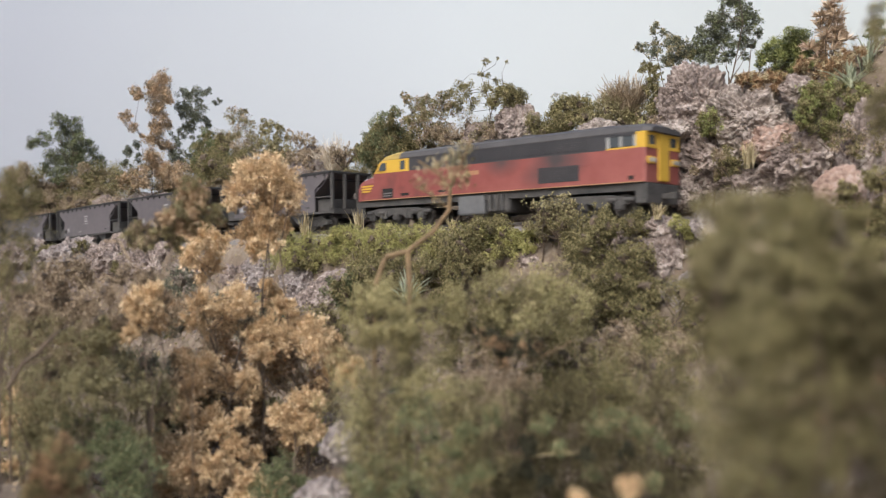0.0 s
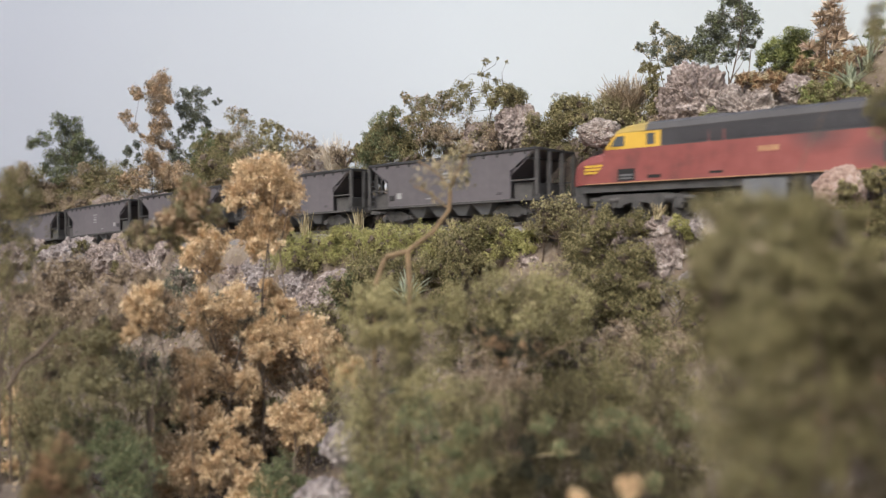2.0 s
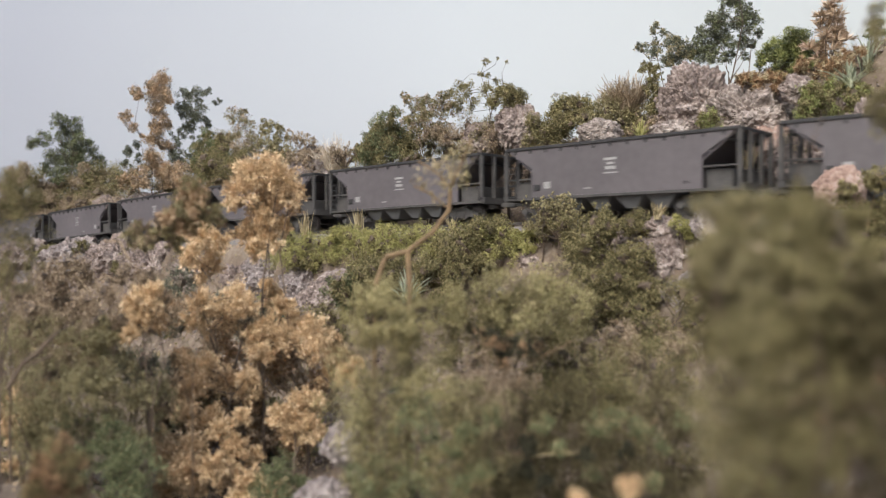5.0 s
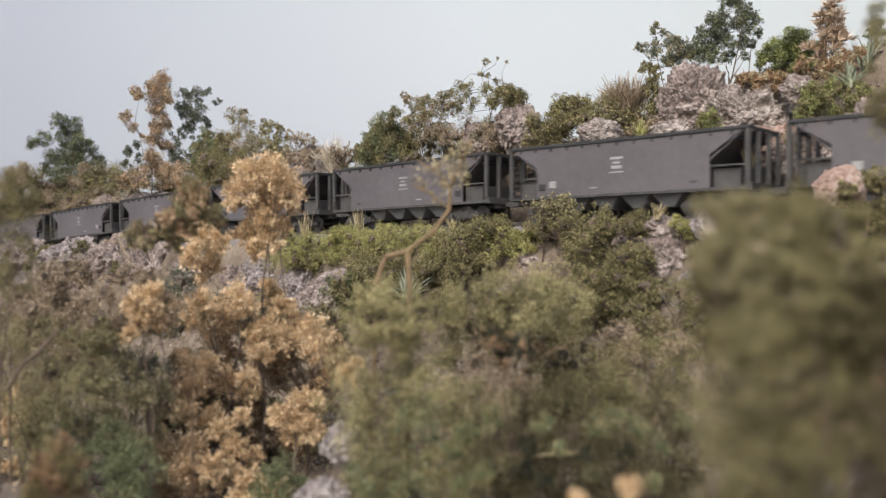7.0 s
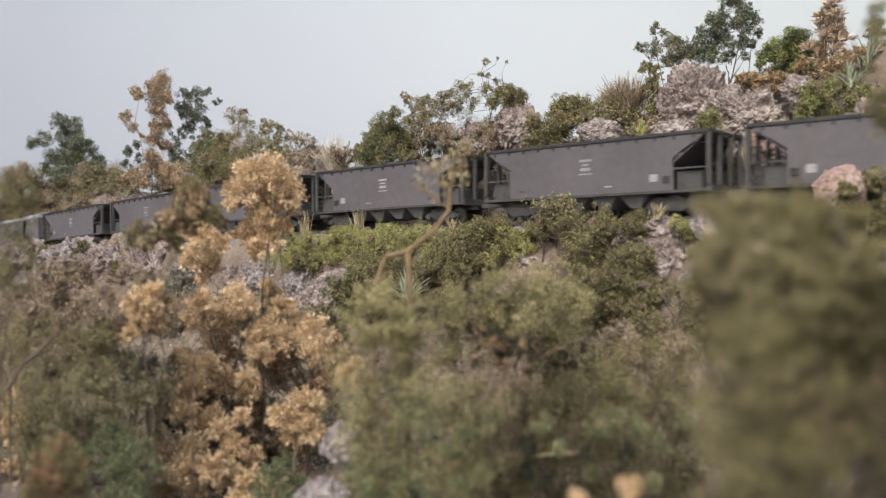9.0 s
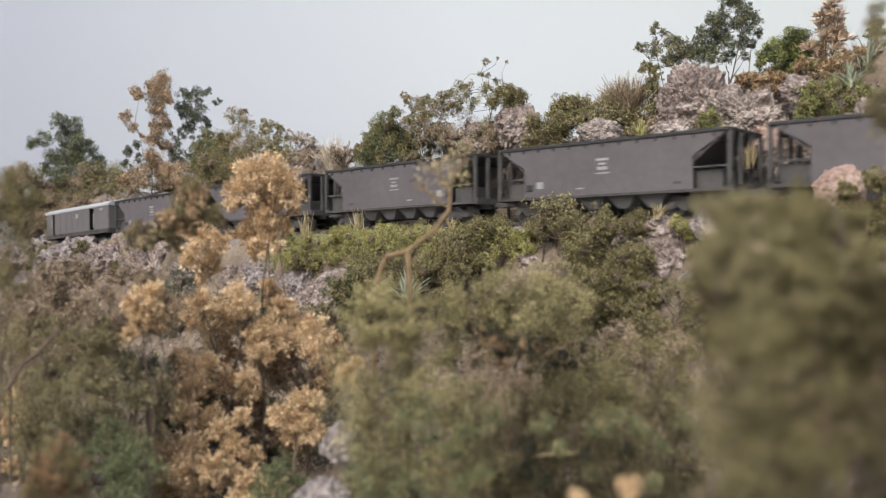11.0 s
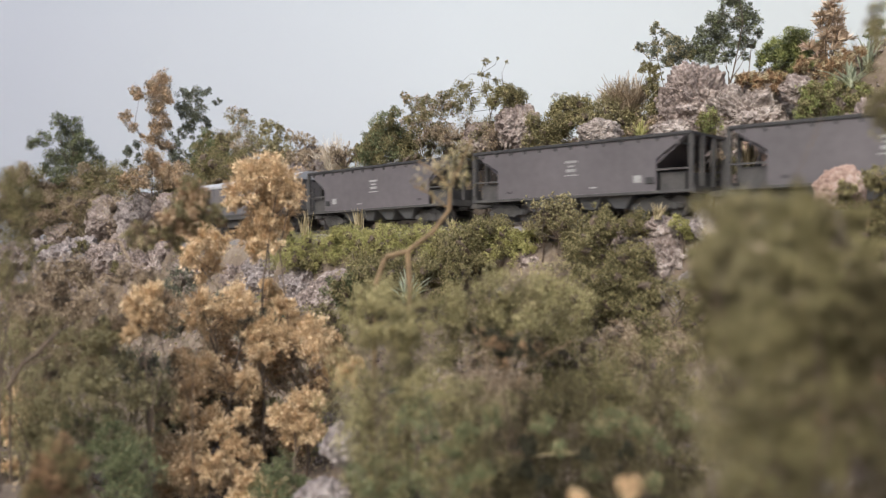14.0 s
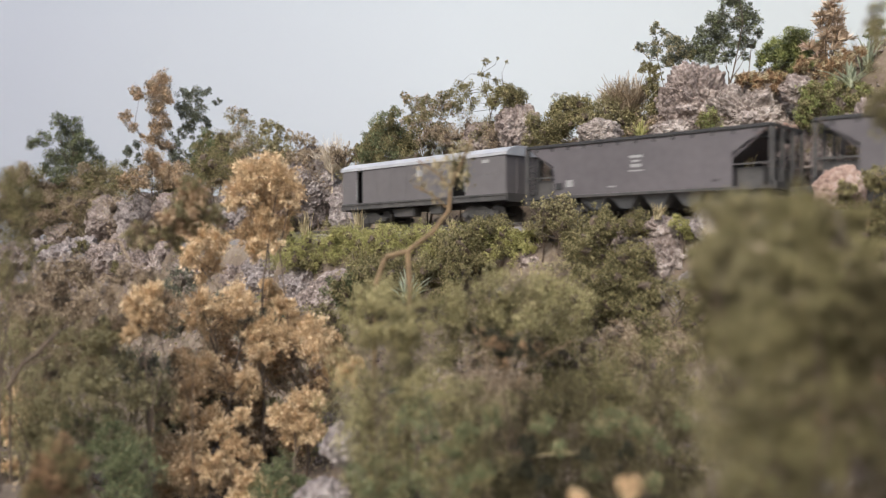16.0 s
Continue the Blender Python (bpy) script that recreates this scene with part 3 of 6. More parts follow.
    # no recess is cut: near-black plates give its shade as colour
    for sd in ((-1,), (1,)):
        for x0, x1, z0, z1 in ((-6.3, -5.5, 1.52, 2.02), (-2.85, -2.3, 1.62, 1.72), (-4.92, -4.3, 1.58, 1.72), (8.05, 8.3, 1.55, 1.72)):
            bm = bmesh.new()
            band(bm, x0, x1, 1.44, z0, z1, 0.02, sd)
            part("step_recess", bm, M_COAL_SHADE, lo, "near-black plate as step recess shade")
        for z0, z1 in ((1.6, 1.66), (1.72, 1.8)):
            bm = bmesh.new()
            band(bm, -6.2, -5.6, 1.452, z0, z1, 0.03, sd)
            part("step", bm, M_TANK, lo)
    # underside
    bm = bmesh.new()
    box(bm, -8.2, 8.7, -1.3, 1.3, 1.1, 1.43)
    box(bm, 8.3, 8.86, -1.35, 1.35, 0.55, 1.42, 0.05)
    box(bm, -8.7, -8.1, -1.1, 1.1, 0.5, 1.42, 0.05)
    part("underframe", bm, M_UNDER, lo)
    bm = bmesh.new()
    box(bm, -1.6, 0.1, -1.36, 1.36, 0.4, 1.38, 0.1)
    part("fuel_tank", bm, M_TANK, lo, "light grey ribbed fuel tank")
    bm = bmesh.new()
    box(bm, 0.2, 1.6, -1.3, 1.3, 0.45, 1.36, 0.12)
    for k in range(3):
        rodp(bm, (0.5 + 0.35 * k, -1.34, 0.55), (0.5 + 0.35 * k, -1.34, 1.3), 0.13, 10)
    part("air_tank", bm, M_UNDER, lo)
    for x in (-6.15, 5.6):
        spin += loco_bogie(lo, x)
    coupler(lo, 8.8, 1)
    coupler(lo, -8.75, -1)
    bm = bmesh.new()
    for k, x in enumerate((-3.2, -0.4, 2.0)):
        rodp(bm, (x, 0, R), (x, 0, R + 0.12), 0.5, 16)
    part("roof_fan", bm, M_ROOFD, lo)
    # the nose end stands further out
    for child in lo.children:
        if child.name.startswith("bogie"):
            continue
        for v in child.data.vertices:
            if v.co.x < -4.25 * U:
                v.co.x -= 0.62 * U
    return lo, spin


def guard_van():
    van = new("guard_van")
    H2, S, E, R = 5.85, 1.35, 3.2, 3.66
    spin = []
    def piece(name, *args, material=M_VAN):
        bm = bmesh.new()
        box(bm, *args)
        return part(name, bm, material, van)
    for y in (-1.42, 1.42):
        # side sheets leave two doorways open
        for x0, x1 in ((-H2, -4.75), (-4.2, 2.45), (3.3, H2)):
            piece("side_panel", x0, x1, y - 0.03, y + 0.03, S, E)
        piece("door_header", -4.75, -4.2, y - 0.03, y + 0.03, E - 0.06, E)
        piece("door_header", 2.45, 3.3, y - 0.03, y + 0.03, E - 0.06, E)
        piece("sliding_door", -5.0, -4.62, y - 0.05, y + 0.05, S, E - 0.05)
        for x in (-3.0, -1.9, -0.8, 0.3, 1.4):
            piece("rib", x - 0.03, x + 0.03, y - 0.05, y + 0.05, S, E)
        for a, b in ((-H2, -5.0), (3.4, H2)):
            piece("moulding", a, b, y - 0.045, y + 0.045, 2.3, 2.36)
    for x in (-H2, H2):
        bm = bmesh.new()
        loft(bm, [[(x + dx, -1.42, S), (x + dx, -1.42, E), (x + dx, -0.8, R - 0.14), (x + dx, 0, R - 0.03), (x + dx, 0.8, R - 0.14), (x + dx, 1.42, E), (x + dx, 1.42, S)] for dx in (-0.03, 0.03)])
        part("end_wall", bm, M_VAN, van, "grey boarded end wall")
        for y in (-0.6, 0.6):
            piece("end_post", x - 0.07, x + 0.07, y - 0.04, y + 0.04, S, R - 0.2)
    # floor and partitions in near-black, the doorways' shade put into their colour
    bm = bmesh.new()
    box(bm, -H2 + 0.1, H2 - 0.1, -1.3, 1.3, S, S + 0.05)
    box(bm, 2.2, 2.3, -1.3, 1.3, S, E)
    box(bm, -5.2, -5.1, -1.3, 1.3, S, E)
    part("interior", bm, M_COAL_SHADE, van, "near-black interior shade")
    bm = bmesh.new()
    loft(bm, [[(x, y * 1.5, z) for y, z in ((-1, E - 0.05), (-1, E + 0.1), (-0.82, E + 0.27), (-0.45, R - 0.04), (0, R), (0.45, R - 0.04), (0.82, E + 0.27), (1, E + 0.1), (1, E - 0.05))]
              for x in (-H2 - 0.12, 0, H2 + 0.12)])
    part("roof", bm, M_VANROOF, van, "pale silver curved roof")
    bm = bmesh.new()
    for y in (-1.44, 1.44):
        box(bm, -H2 - 0.1, H2 + 0.1, y - 0.07, y + 0.07, 1.0, S - 0.003, 0.02)
        box(bm, -H2, H2, y - 0.12, y + 0.12, S - 0.1, S - 0.04)
    for x in (-H2, H2):
        box(bm, x - 0.12, x + 0.12, -1.4, 1.4, 0.95, S, 0.02)
    box(bm, -H2, H2, -0.3, 0.3, 0.8, 1.2)
    part("underframe", bm, M_UNDER, van)
    bm = bmesh.new()
    box(bm, -2.0, -0.5, -1.2, -0.6, 0.5, 1.0, 0.05)
    box(bm, 0.7, 1.6, -1.25, -0.7, 0.55, 1.0, 0.05)
    part("battery_box", bm, M_UNDER, van)
    for y in (-1.46, 1.46):
        piece("data_panel", 0.0, 0.42, y - 0.01, y + 0.01, 2.5, 2.85, material=M_CREAM)
        piece("data_panel", 4.4, 4.85, y - 0.01, y + 0.01, 2.85, 3.0, material=M_CREAM)
    for x in (-4.6, 3.35):
        for y in (-1.5, 1.5):
            bm = bmesh.new()
            rodp(bm, (x, y, S + 0.2), (x, y, S + 1.3), 0.03, 6)
            part("handrail", bm, M_CREAM, van)
    for x in (-3.9, 3.9):
        spin += wagon_bogie(van, x)
    coupler(van, H2 + 0.1, 1)
    coupler(van, -H2 - 0.1, -1)
    return van, spin


TRAIN = []
ob, sp = locomotive()
tagged(ob, "model diesel locomotive in faded red with yellow cabs", "locomotive")
TRAIN.append((ob, sp, -16.75, 0.5))
ob, sp = hopper_wagon()
tagged(ob, "flat grey weathered model coal hopper wagon", "hopper wagon", "hopper wagons in the train")
TRAIN.append((ob, sp, 0.0, 0.43))
for i in range(1, 8):
    o2 = copy_thing(ob, Matrix())
    TRAIN.append((o2, [c for c in o2.children_recursive if c.name.startswith("wheelset")], 12.797 * i, 0.43))
ob, sp = guard_van()
tagged(ob, "grey model guard van with silver roof and open doors", "guard van")
TRAIN.append((ob, sp, 12.797 * 7 + 12.75, 0.43))

TURNED = [TRAIN[k][0] for k in (4, 6, 7)]      # three hoppers run the other way round

# where the first hopper's middle stands along the line, second by second
RUN = ((0, 31.45), (0.5, 27.8), (1, 24.1), (1.5, 20.55), (2, 17.0), (2.5, 13.35), (3, 9.55), (3.5, 5.75), (4, 2.0), (4.2, 0.5), (5, -5.3), (5.75, -10.4),
       (6.5, -15.35), (7, -18.4), (7.5, -21.15), (8, -23.8), (8.5, -26.55), (9, -29.65), (9.8, -34.8), (10.6, -40.4), (11.5, -47.1), (12, -51.2),
       (12.5, -55.4), (13, -59.55), (13.5, -63.5), (14, -67.3), (14.5, -71.1), (15, -75.1), (15.5, -79.2), (16, -83.3))


def stand(s):
    p = on_line(s)
    return pose(p.x, p.y, p.z, 0, math.degrees(math.atan((rail(s + 0.5) - rail(s - 0.5)))), HEADING)


def motions():
    ts, at = [a for a, _ in RUN], [b for _, b in RUN]
    turns = [i / 15 for i in range(241)]
    for thing, wheels, off, r in TRAIN:
        turned = thing in TURNED
        walk(thing, [(t, stand(s + off) @ pose(0, 0, 0, 0, 0, 180 if turned else 0)) for t, s in RUN])
        for w in wheels:
            p = w.matrix_basis.translation.copy()
            walk(w, [(t, pose(p.x, p.y, p.z, 0, math.degrees((at[0] - float(np.interp(t, ts, at))) / r) * (-1 if turned else 1), 0)) for t in turns])


# ---- scenery ----
OCT_V = np.array([(1, 0, 0), (-1, 0, 0), (0, 1, 0), (0, -1, 0), (0, 0, 1), (0, 0, -1)], float)
OCT_F = np.array([(0, 2, 4), (2, 1, 4), (1, 3, 4), (3, 0, 4), (2, 0, 5), (1, 2, 5), (3, 1, 5), (0, 3, 5)])
LEAF_V = np.array([(-0.8, -0.8, 0), (0.8, -0.7, 0.2), (0, 1.2, 0)], float)
LEAF_F = np.array([(0, 1, 2)])


def crumbs(rng, centres, size, out=None, long=1.0, fine=True):
    """Small irregular bits at the centres, solid or folded leaf flakes; out: the way in which long ones point."""
    bv, bf = (OCT_V, OCT_F) if fine else (LEAF_V, LEAF_F)
    n = len(centres)
    q, _ = np.linalg.qr(rng.normal(size=(n, 3, 3)))
    if out is not None and long > 1:
        a = out / (np.linalg.norm(out, axis=1, keepdims=True) + 1e-9)
        a = a + rng.normal(size=a.shape) * 0.35
        a /= np.linalg.norm(a, axis=1, keepdims=True)
        b = np.cross(a, rng.normal(size=a.shape))
        b /= np.linalg.norm(b, axis=1, keepdims=True) + 1e-9
        q = np.stack([b, np.cross(a, b), a] if fine else [b, a, np.cross(b, a)], 2)
    sc = size * rng.uniform(0.55, 1.25, (n, 1, 1)) * np.array((1, 1, long) if fine else (1, long, 1))[None, None, :] * rng.uniform(0.6, 1.2, (n, 1, 3))
    jit = bv[None] * (1 + 0.25 * np.clip(rng.normal(size=(n, len(bv), 1)), -1.6, 1.6))
    v = np.einsum("nij,nkj->nki", q, jit * sc) + centres[:, None, :]
    f = bf[None] + (np.arange(n) * len(bv))[:, None, None]
    return v.reshape(-1, 3), f.reshape(-1, 3)


def fit_box(c, r, w, deep, h):
    """Lobes moved and scaled so that the crown fills a box of w, deep and h, from z 0."""
    lo, hi = (c - r[:, None]).min(0), (c + r[:, None]).max(0)
    k = np.array((w, deep, h)) / (hi - lo)
    c = (c - (lo + hi) / 2) * k
    c[:, 2] += h / 2
    return c, r * float(np.prod(k)) ** (1 / 3)


def lobes_in(rng, n, w, h, deep):
    """Lobes of an uneven rounded crown, on a base at z 0."""
    c = rng.normal(size=(n, 3))
    c /= np.linalg.norm(c, axis=1, keepdims=True)
    c *= rng.uniform(0.2, 0.8, (n, 1)) ** 0.6
    c = c * np.array((w / 2, deep / 2, h / 2))
    r = rng.uniform(0.16, 0.30, n) * (w * w * h) ** (1 / 3) * (6 / max(n, 6)) ** 0.3
    return fit_box(c, r, w, deep, h)


def sprays(rng, c, r, per=12):
    """Each lobe broken into small tufts that stand off its surface at uneven heights."""
    n = len(r)
    d = rng.normal(size=(n, per, 3))
    d /= np.linalg.norm(d, axis=2, keepdims=True)
    cc = c[:, None, :] + d * (r[:, None] * rng.uniform(0.4, 1.15, (n, per)))[:, :, None]
    rr = r[:, None] * rng.uniform(0.2, 0.5, (n, per))
    return cc.reshape(-1, 3), rr.ravel()


def shell(rng, c, r, count):
    """Places on and in the tufts, with the way out of each."""
    k = rng.choice(len(r), count, p=r ** 2 / np.sum(r ** 2))
    d = rng.normal(size=(count, 3))
    d /= np.linalg.norm(d, axis=1, keepdims=True)
    rad = r[k] * (1 - np.abs(rng.normal(size=count)) * 0.3 + (rng.random(count) < 0.12) * 0.5)
    return c[k] + d * rad[:, None], d


def stems(name, rng, tips, base, thick, material, parent, label=""):
    """One woody trunk: it forks into a few bent limbs, and each tip hangs on the nearest limb."""
    bm = bmesh.new()
    base = Vector(base)
    tips = [Vector(t) for t in tips]
    mid = sum(tips, Vector()) / len(tips)
    fork = base.lerp(mid, 0.5) + Vector(rng.normal(size=3)) * thick
    knee = base.lerp(fork, 0.5) + Vector((*rng.normal(size=2), 0)) * thick * 0.8
    rod(bm, base, knee, thick, 7, thick * 0.85)
    rod(bm, knee, fork, thick * 0.85, 7, thick * 0.7)
    limbs = []
    for k in rng.permutation(len(tips))[: max(2, min(8, len(tips) // 4))]:
        e = tips[k]
        start = knee.lerp(fork, rng.uniform(0.3, 1.0))
        pts = [start]
        for u in (0.35, 0.7, 1.0):
            pts.append(start.lerp(e, u) + Vector(rng.normal(size=3)) * (e - start).length * 0.07 * (u < 1))
        for a, b, r in zip(pts, pts[1:], (0.6, 0.45, 0.3)):
            rod(bm, a, b, thick * r, 5, thick * r * 0.75)
        limbs += pts[1:]
    for t in tips:
        near = min(limbs, key=lambda p: (p - t).length + 0.4 * max(p.z - t.z, 0))
        if (near - t).length < 1e-5:
            continue
        k = near.lerp(t, 0.55) + Vector(rng.normal(size=3)) * (t - near).length * 0.13
        rod(bm, near, k, thick * 0.24, 4, thick * 0.18)
        rod(bm, k, t, thick * 0.18, 4, thick * 0.08)
    return part(name, bm, material, parent, label)


def place(ob, x, y):
    ob.matrix_basis = pose(x, y, ground(x, y) - 0.001)
    return ob


def shrub(x, y, top, low, w, material, seed, label, lobes=9, crumb=0.0012, count=2600, deep=0.8, fine=True, long=1.0, name="shrub", bark=None, skirt=False, group="scrub on the hillside"):
    """A shrub on the ground at x, y, whose crown spans low to top."""
    rng = np.random.default_rng(seed)
    ob = place(new(name), x, y)
    g = ground(x, y) - 0.001
    if skirt and low > g + 0.008:
        k = (top - g - 0.006) / (top - low)          # valley bushes are leafy down to the ground
        low, lobes, count = g + 0.006, int(lobes * k ** 0.5), int(count * k ** 0.6)
    h = max(top - low, 0.004)
    c, r = lobes_in(rng, lobes, w, h, w * deep)
    c[:, 2] += low - g
    cs, rs = sprays(rng, c, r, 16 if y > 0.31 else 8)
    count = int(count * (3.6 if y > 0.31 else 2.6))
    crumb *= 0.5 if y > 0.31 else 0.46
    p, d = shell(rng, cs, rs, count)
    keep = p[:, 2] > -0.003
    v, f = crumbs(rng, p[keep], crumb * 0.85, d[keep], long, False)
    fast_mesh("foliage", v, f, material, ob)
    # dense inner growth
    bm = bmesh.new()
    for cc, rr in zip(c, r):
        if cc[2] < rr or y < 0.31:
            continue
        m = Matrix.Translation(cc) @ Matrix.Diagonal((rr * 0.36, rr * 0.36, rr * 0.34, 1))
        res = bmesh.ops.create_icosphere(bm, subdivisions=1, radius=1, matrix=m)
        for vv in res["verts"]:
            vv.co += Vector(rng.normal(size=3)) * rr * 0.1
    if len(bm.verts):
        part("inner_growth", bm, M_BARK, ob)
    else:
        bm.free()
    stems("trunk", rng, c[: min(len(c), 12)], (0, 0, 0), min(max(0.0006, w * 0.018), 0.0013) if y > 0.31 or skirt else 0.0004, bark or M_BARK, ob)
    return tagged(ob, label, "shrub" if name == "shrub" else name.split("_")[-1], group)


def clump_crown(rng, c, r, crumb, dens, long, per=14):
    """Crumbs over tufts that break up each clump; dens: crumbs for each of a clump's own sections."""
    cs, rs = sprays(rng, c, r * 0.92, per)
    count = int(2.8 * dens * np.sum((r / crumb) ** 2))
    p, d = shell(rng, cs, rs, count)
    return crumbs(rng, p, crumb, d, long, False)


def clump_plant(x, y, clumps, material, seed, label, second=None, crumb=0.0005, dens=4.0, long=1.0, bark=None, name="tree", group="trees on the hill", deep=0.5, share=0.4, thick=0.0, grow=1.25):
    """A tree or bush of separate leaf clumps, (across, height, radius) each, on forked limbs."""
    rng = np.random.default_rng(seed)
    ob = place(new(name), x, y)
    g = ground(x, y) - 0.001
    k = np.array(clumps, float)
    span = float(k[:, 0].max() - k[:, 0].min())
    c = np.stack([k[:, 0], rng.uniform(-0.5, 0.5, len(k)) * span * deep, k[:, 1] - g], 1)
    r = k[:, 2] * grow
    v, f = clump_crown(rng, c, r, crumb, dens * (1 - share if second else 1), long)
    fast_mesh("foliage", v, f, material, ob)
    if second:
        v, f = clump_crown(rng, c, r, crumb, dens * share, long)
        fast_mesh("inner_foliage", v, f, second, ob)
    stems("trunk", rng, c, (0, 0, 0), thick or max(0.0006, span * 0.016), bark or M_BARK, ob)
    return tagged(ob, label, "tree" if name == "tree" else "shrub", group)


def floret_shrub(x, y, heads, seed, label, material=None, deep=0.02):
    """A dried flower shrub: heads (across, height, radius), each a burst of small upright florets."""
    rng = np.random.default_rng(seed)
    ob = place(new("dried_shrub"), x, y)
    g = ground(x, y) - 0.001
    k = np.array(heads, float) * np.array((1, 1, 1.4))
    c = np.stack([k[:, 0], rng.uniform(-0.5, 0.5, len(k)) * deep, k[:, 1] - g], 1)
    pts, way = [], []
    for cc, rr in zip(c, k[:, 2]):
        n = 34
        d = rng.normal(size=(n, 3)) + np.array((0, -0.15, 0.55))
        d /= np.linalg.norm(d, axis=1, keepdims=True)
        reach = rr * rng.uniform(0.8, 1.3, n)
        for dd, l in zip(d, reach):
            u = rng.uniform(0.25, 1, 62) ** 0.75
            wide = rr * 0.17 * (0.45 + 0.9 * u * (1.25 - u))
            pts.append(cc + dd * (u * l)[:, None] + rng.normal(size=(62, 3)) * wide[:, None])
            way.append(np.tile(dd, (62, 1)))
    p, d = np.concatenate(pts), np.concatenate(way)
    keep = p[:, 2] > 0
    v, f = crumbs(rng, p[keep], 0.00041, d[keep], 1.7, False)
    fast_mesh("floret_mass", v, f, material or M_TAN, ob, "tan dried florets in bursts")
    stems("trunk", rng, c, (0, 0, 0), 0.0009, M_BARK, ob)
    return tagged(ob, label, "shrub", "tan dried shrubs")


def rosette_shrub(x, y, heads, material, seed, label, length, bark=None):
    """A shrub whose stems end in rosettes of pointed leaves; heads: (across, height)."""
    rng = np.random.default_rng(seed)
    ob = place(new("rosette_shrub"), x, y)
    g = ground(x, y) - 0.001
    tips = [(dx, rng.uniform(-0.006, 0.006), z - g) for dx, z in heads]
    for tx, ty, tz in tips:
        vs, fs = [], []
        for i in range(36):
            d = Vector((*rng.normal(size=2), abs(rng.normal()) * 0.8 - 0.15)).normalized()
            side = d.cross(Vector(rng.normal(size=3))).normalized() * length * 0.075
            l, o, root = length * rng.uniform(0.6, 1.1), len(vs), Vector((tx, ty, tz))
            lift = side.cross(d) * 0.5
            vs += [root, root + d * l * 0.45 + side, root + d * l, root + d * l * 0.45 - side, root + d * l * 0.45 + lift]
            fs += [(o, o + 1, o + 4), (o + 1, o + 2, o + 4), (o + 2, o + 3, o + 4), (o + 3, o, o + 4)]
        fast_mesh("leaf_rosette", np.array(vs), np.array(fs), material, ob)
    stems("trunk", rng, tips, (0, 0, 0), 0.0008, bark or M_BARK, ob)
    return tagged(ob, label, "shrub", "scrub on the hillside")


def rock(x, y, z, rx, ry, rz, seed, material=None, sub=5, label="craggy pinkish grey rock in the hillside", rough=1.0):
    """A craggy boulder: a ball broken by ridges and cracks; it sits in the ground."""
    bm = bmesh.new()
    bmesh.ops.create_icosphere(bm, subdivisions=sub, radius=1)
    o = Vector((seed * 3.7, seed * 1.3, seed * 2.1))
    for v in bm.verts:
        p = v.co.copy()
        n1 = noise.multi_fractal(p * 1.3 + o, 0.9, 2.1, 4) - 1
        n2 = noise.ridged_multi_fractal(p * 2.4 + o, 0.9, 2.2, 4, 1.0, 2.0) - 1.0
        cell, fine = noise.voronoi(p * Vector((3.2, 3.2, 2.2)) + o)[0], noise.voronoi(p * 8 + o)[0]
        n4 = noise.fractal(p * 12 + o, 0.6, 2.1, 3)
        k = 1 + rough * (0.24 * n1 + 0.09 * n2 + 0.20 * min(cell[1] - cell[0], 0.45) + 0.12 * min(fine[1] - fine[0], 0.4) - 0.13 + 0.04 * n4)
        v.co = Vector((p.x * rx, p.y * ry, p.z * rz)) * k
    ob = mesh_object("rock", bm, material or M_ROCK)
    ob.matrix_basis = pose(x, y, z, 0, 0, (seed * 77) % 360 if rx == ry else 0)
    return tagged(ob, label, "rock", "rocks in the hillside")


def blades(x, y, n, length, material, seed, label, name="grass_tuft", spread=0.6, width=0.0004, lift=0.0, z=None):
    """A tuft of bent tapering blades out of one root."""
    rng = np.random.default_rng(seed)
    vs, fs = [], []
    for i in range(n):
        a, t = rng.uniform(0, math.tau), rng.uniform(0.05, spread)
        l = length * rng.uniform(0.6, 1.1)
        root = np.array((rng.normal() * length * 0.08, rng.normal() * length * 0.08, 0))
        out = np.array((math.cos(a), math.sin(a), 0))
        side = np.array((-math.sin(a), math.cos(a), 0)) * width
        deep = np.array((0, 0, width * 0.5)) - out * width * 0.4
        k = len(vs)
        for u, wd in ((0, 1.0), (0.4, 0.9), (0.75, 0.6), (1.0, 0.08)):
            bend = t * (0.6 * u + 0.6 * u * u)
            c = root + out * l * bend + np.array((0, 0, 1)) * l * u * (1 - 0.35 * t * u)
            vs += [c + side * wd, c - side * wd, c - deep * wd]
        for j in range(3):
            o = k + 3 * j
            for p, q in ((0, 1), (1, 2), (2, 0)):
                fs.append((o + p, o + q, o + 3 + q, o + 3 + p))
    ob = fast_mesh(name, np.array(vs), np.array(fs), material)
    ob.matrix_basis = pose(x, y, (ground(x, y) if z is None else z) - 0.0008)
    return tagged(ob, label, "grass" if "grass" in name else "plant", "tufts on the hillside")


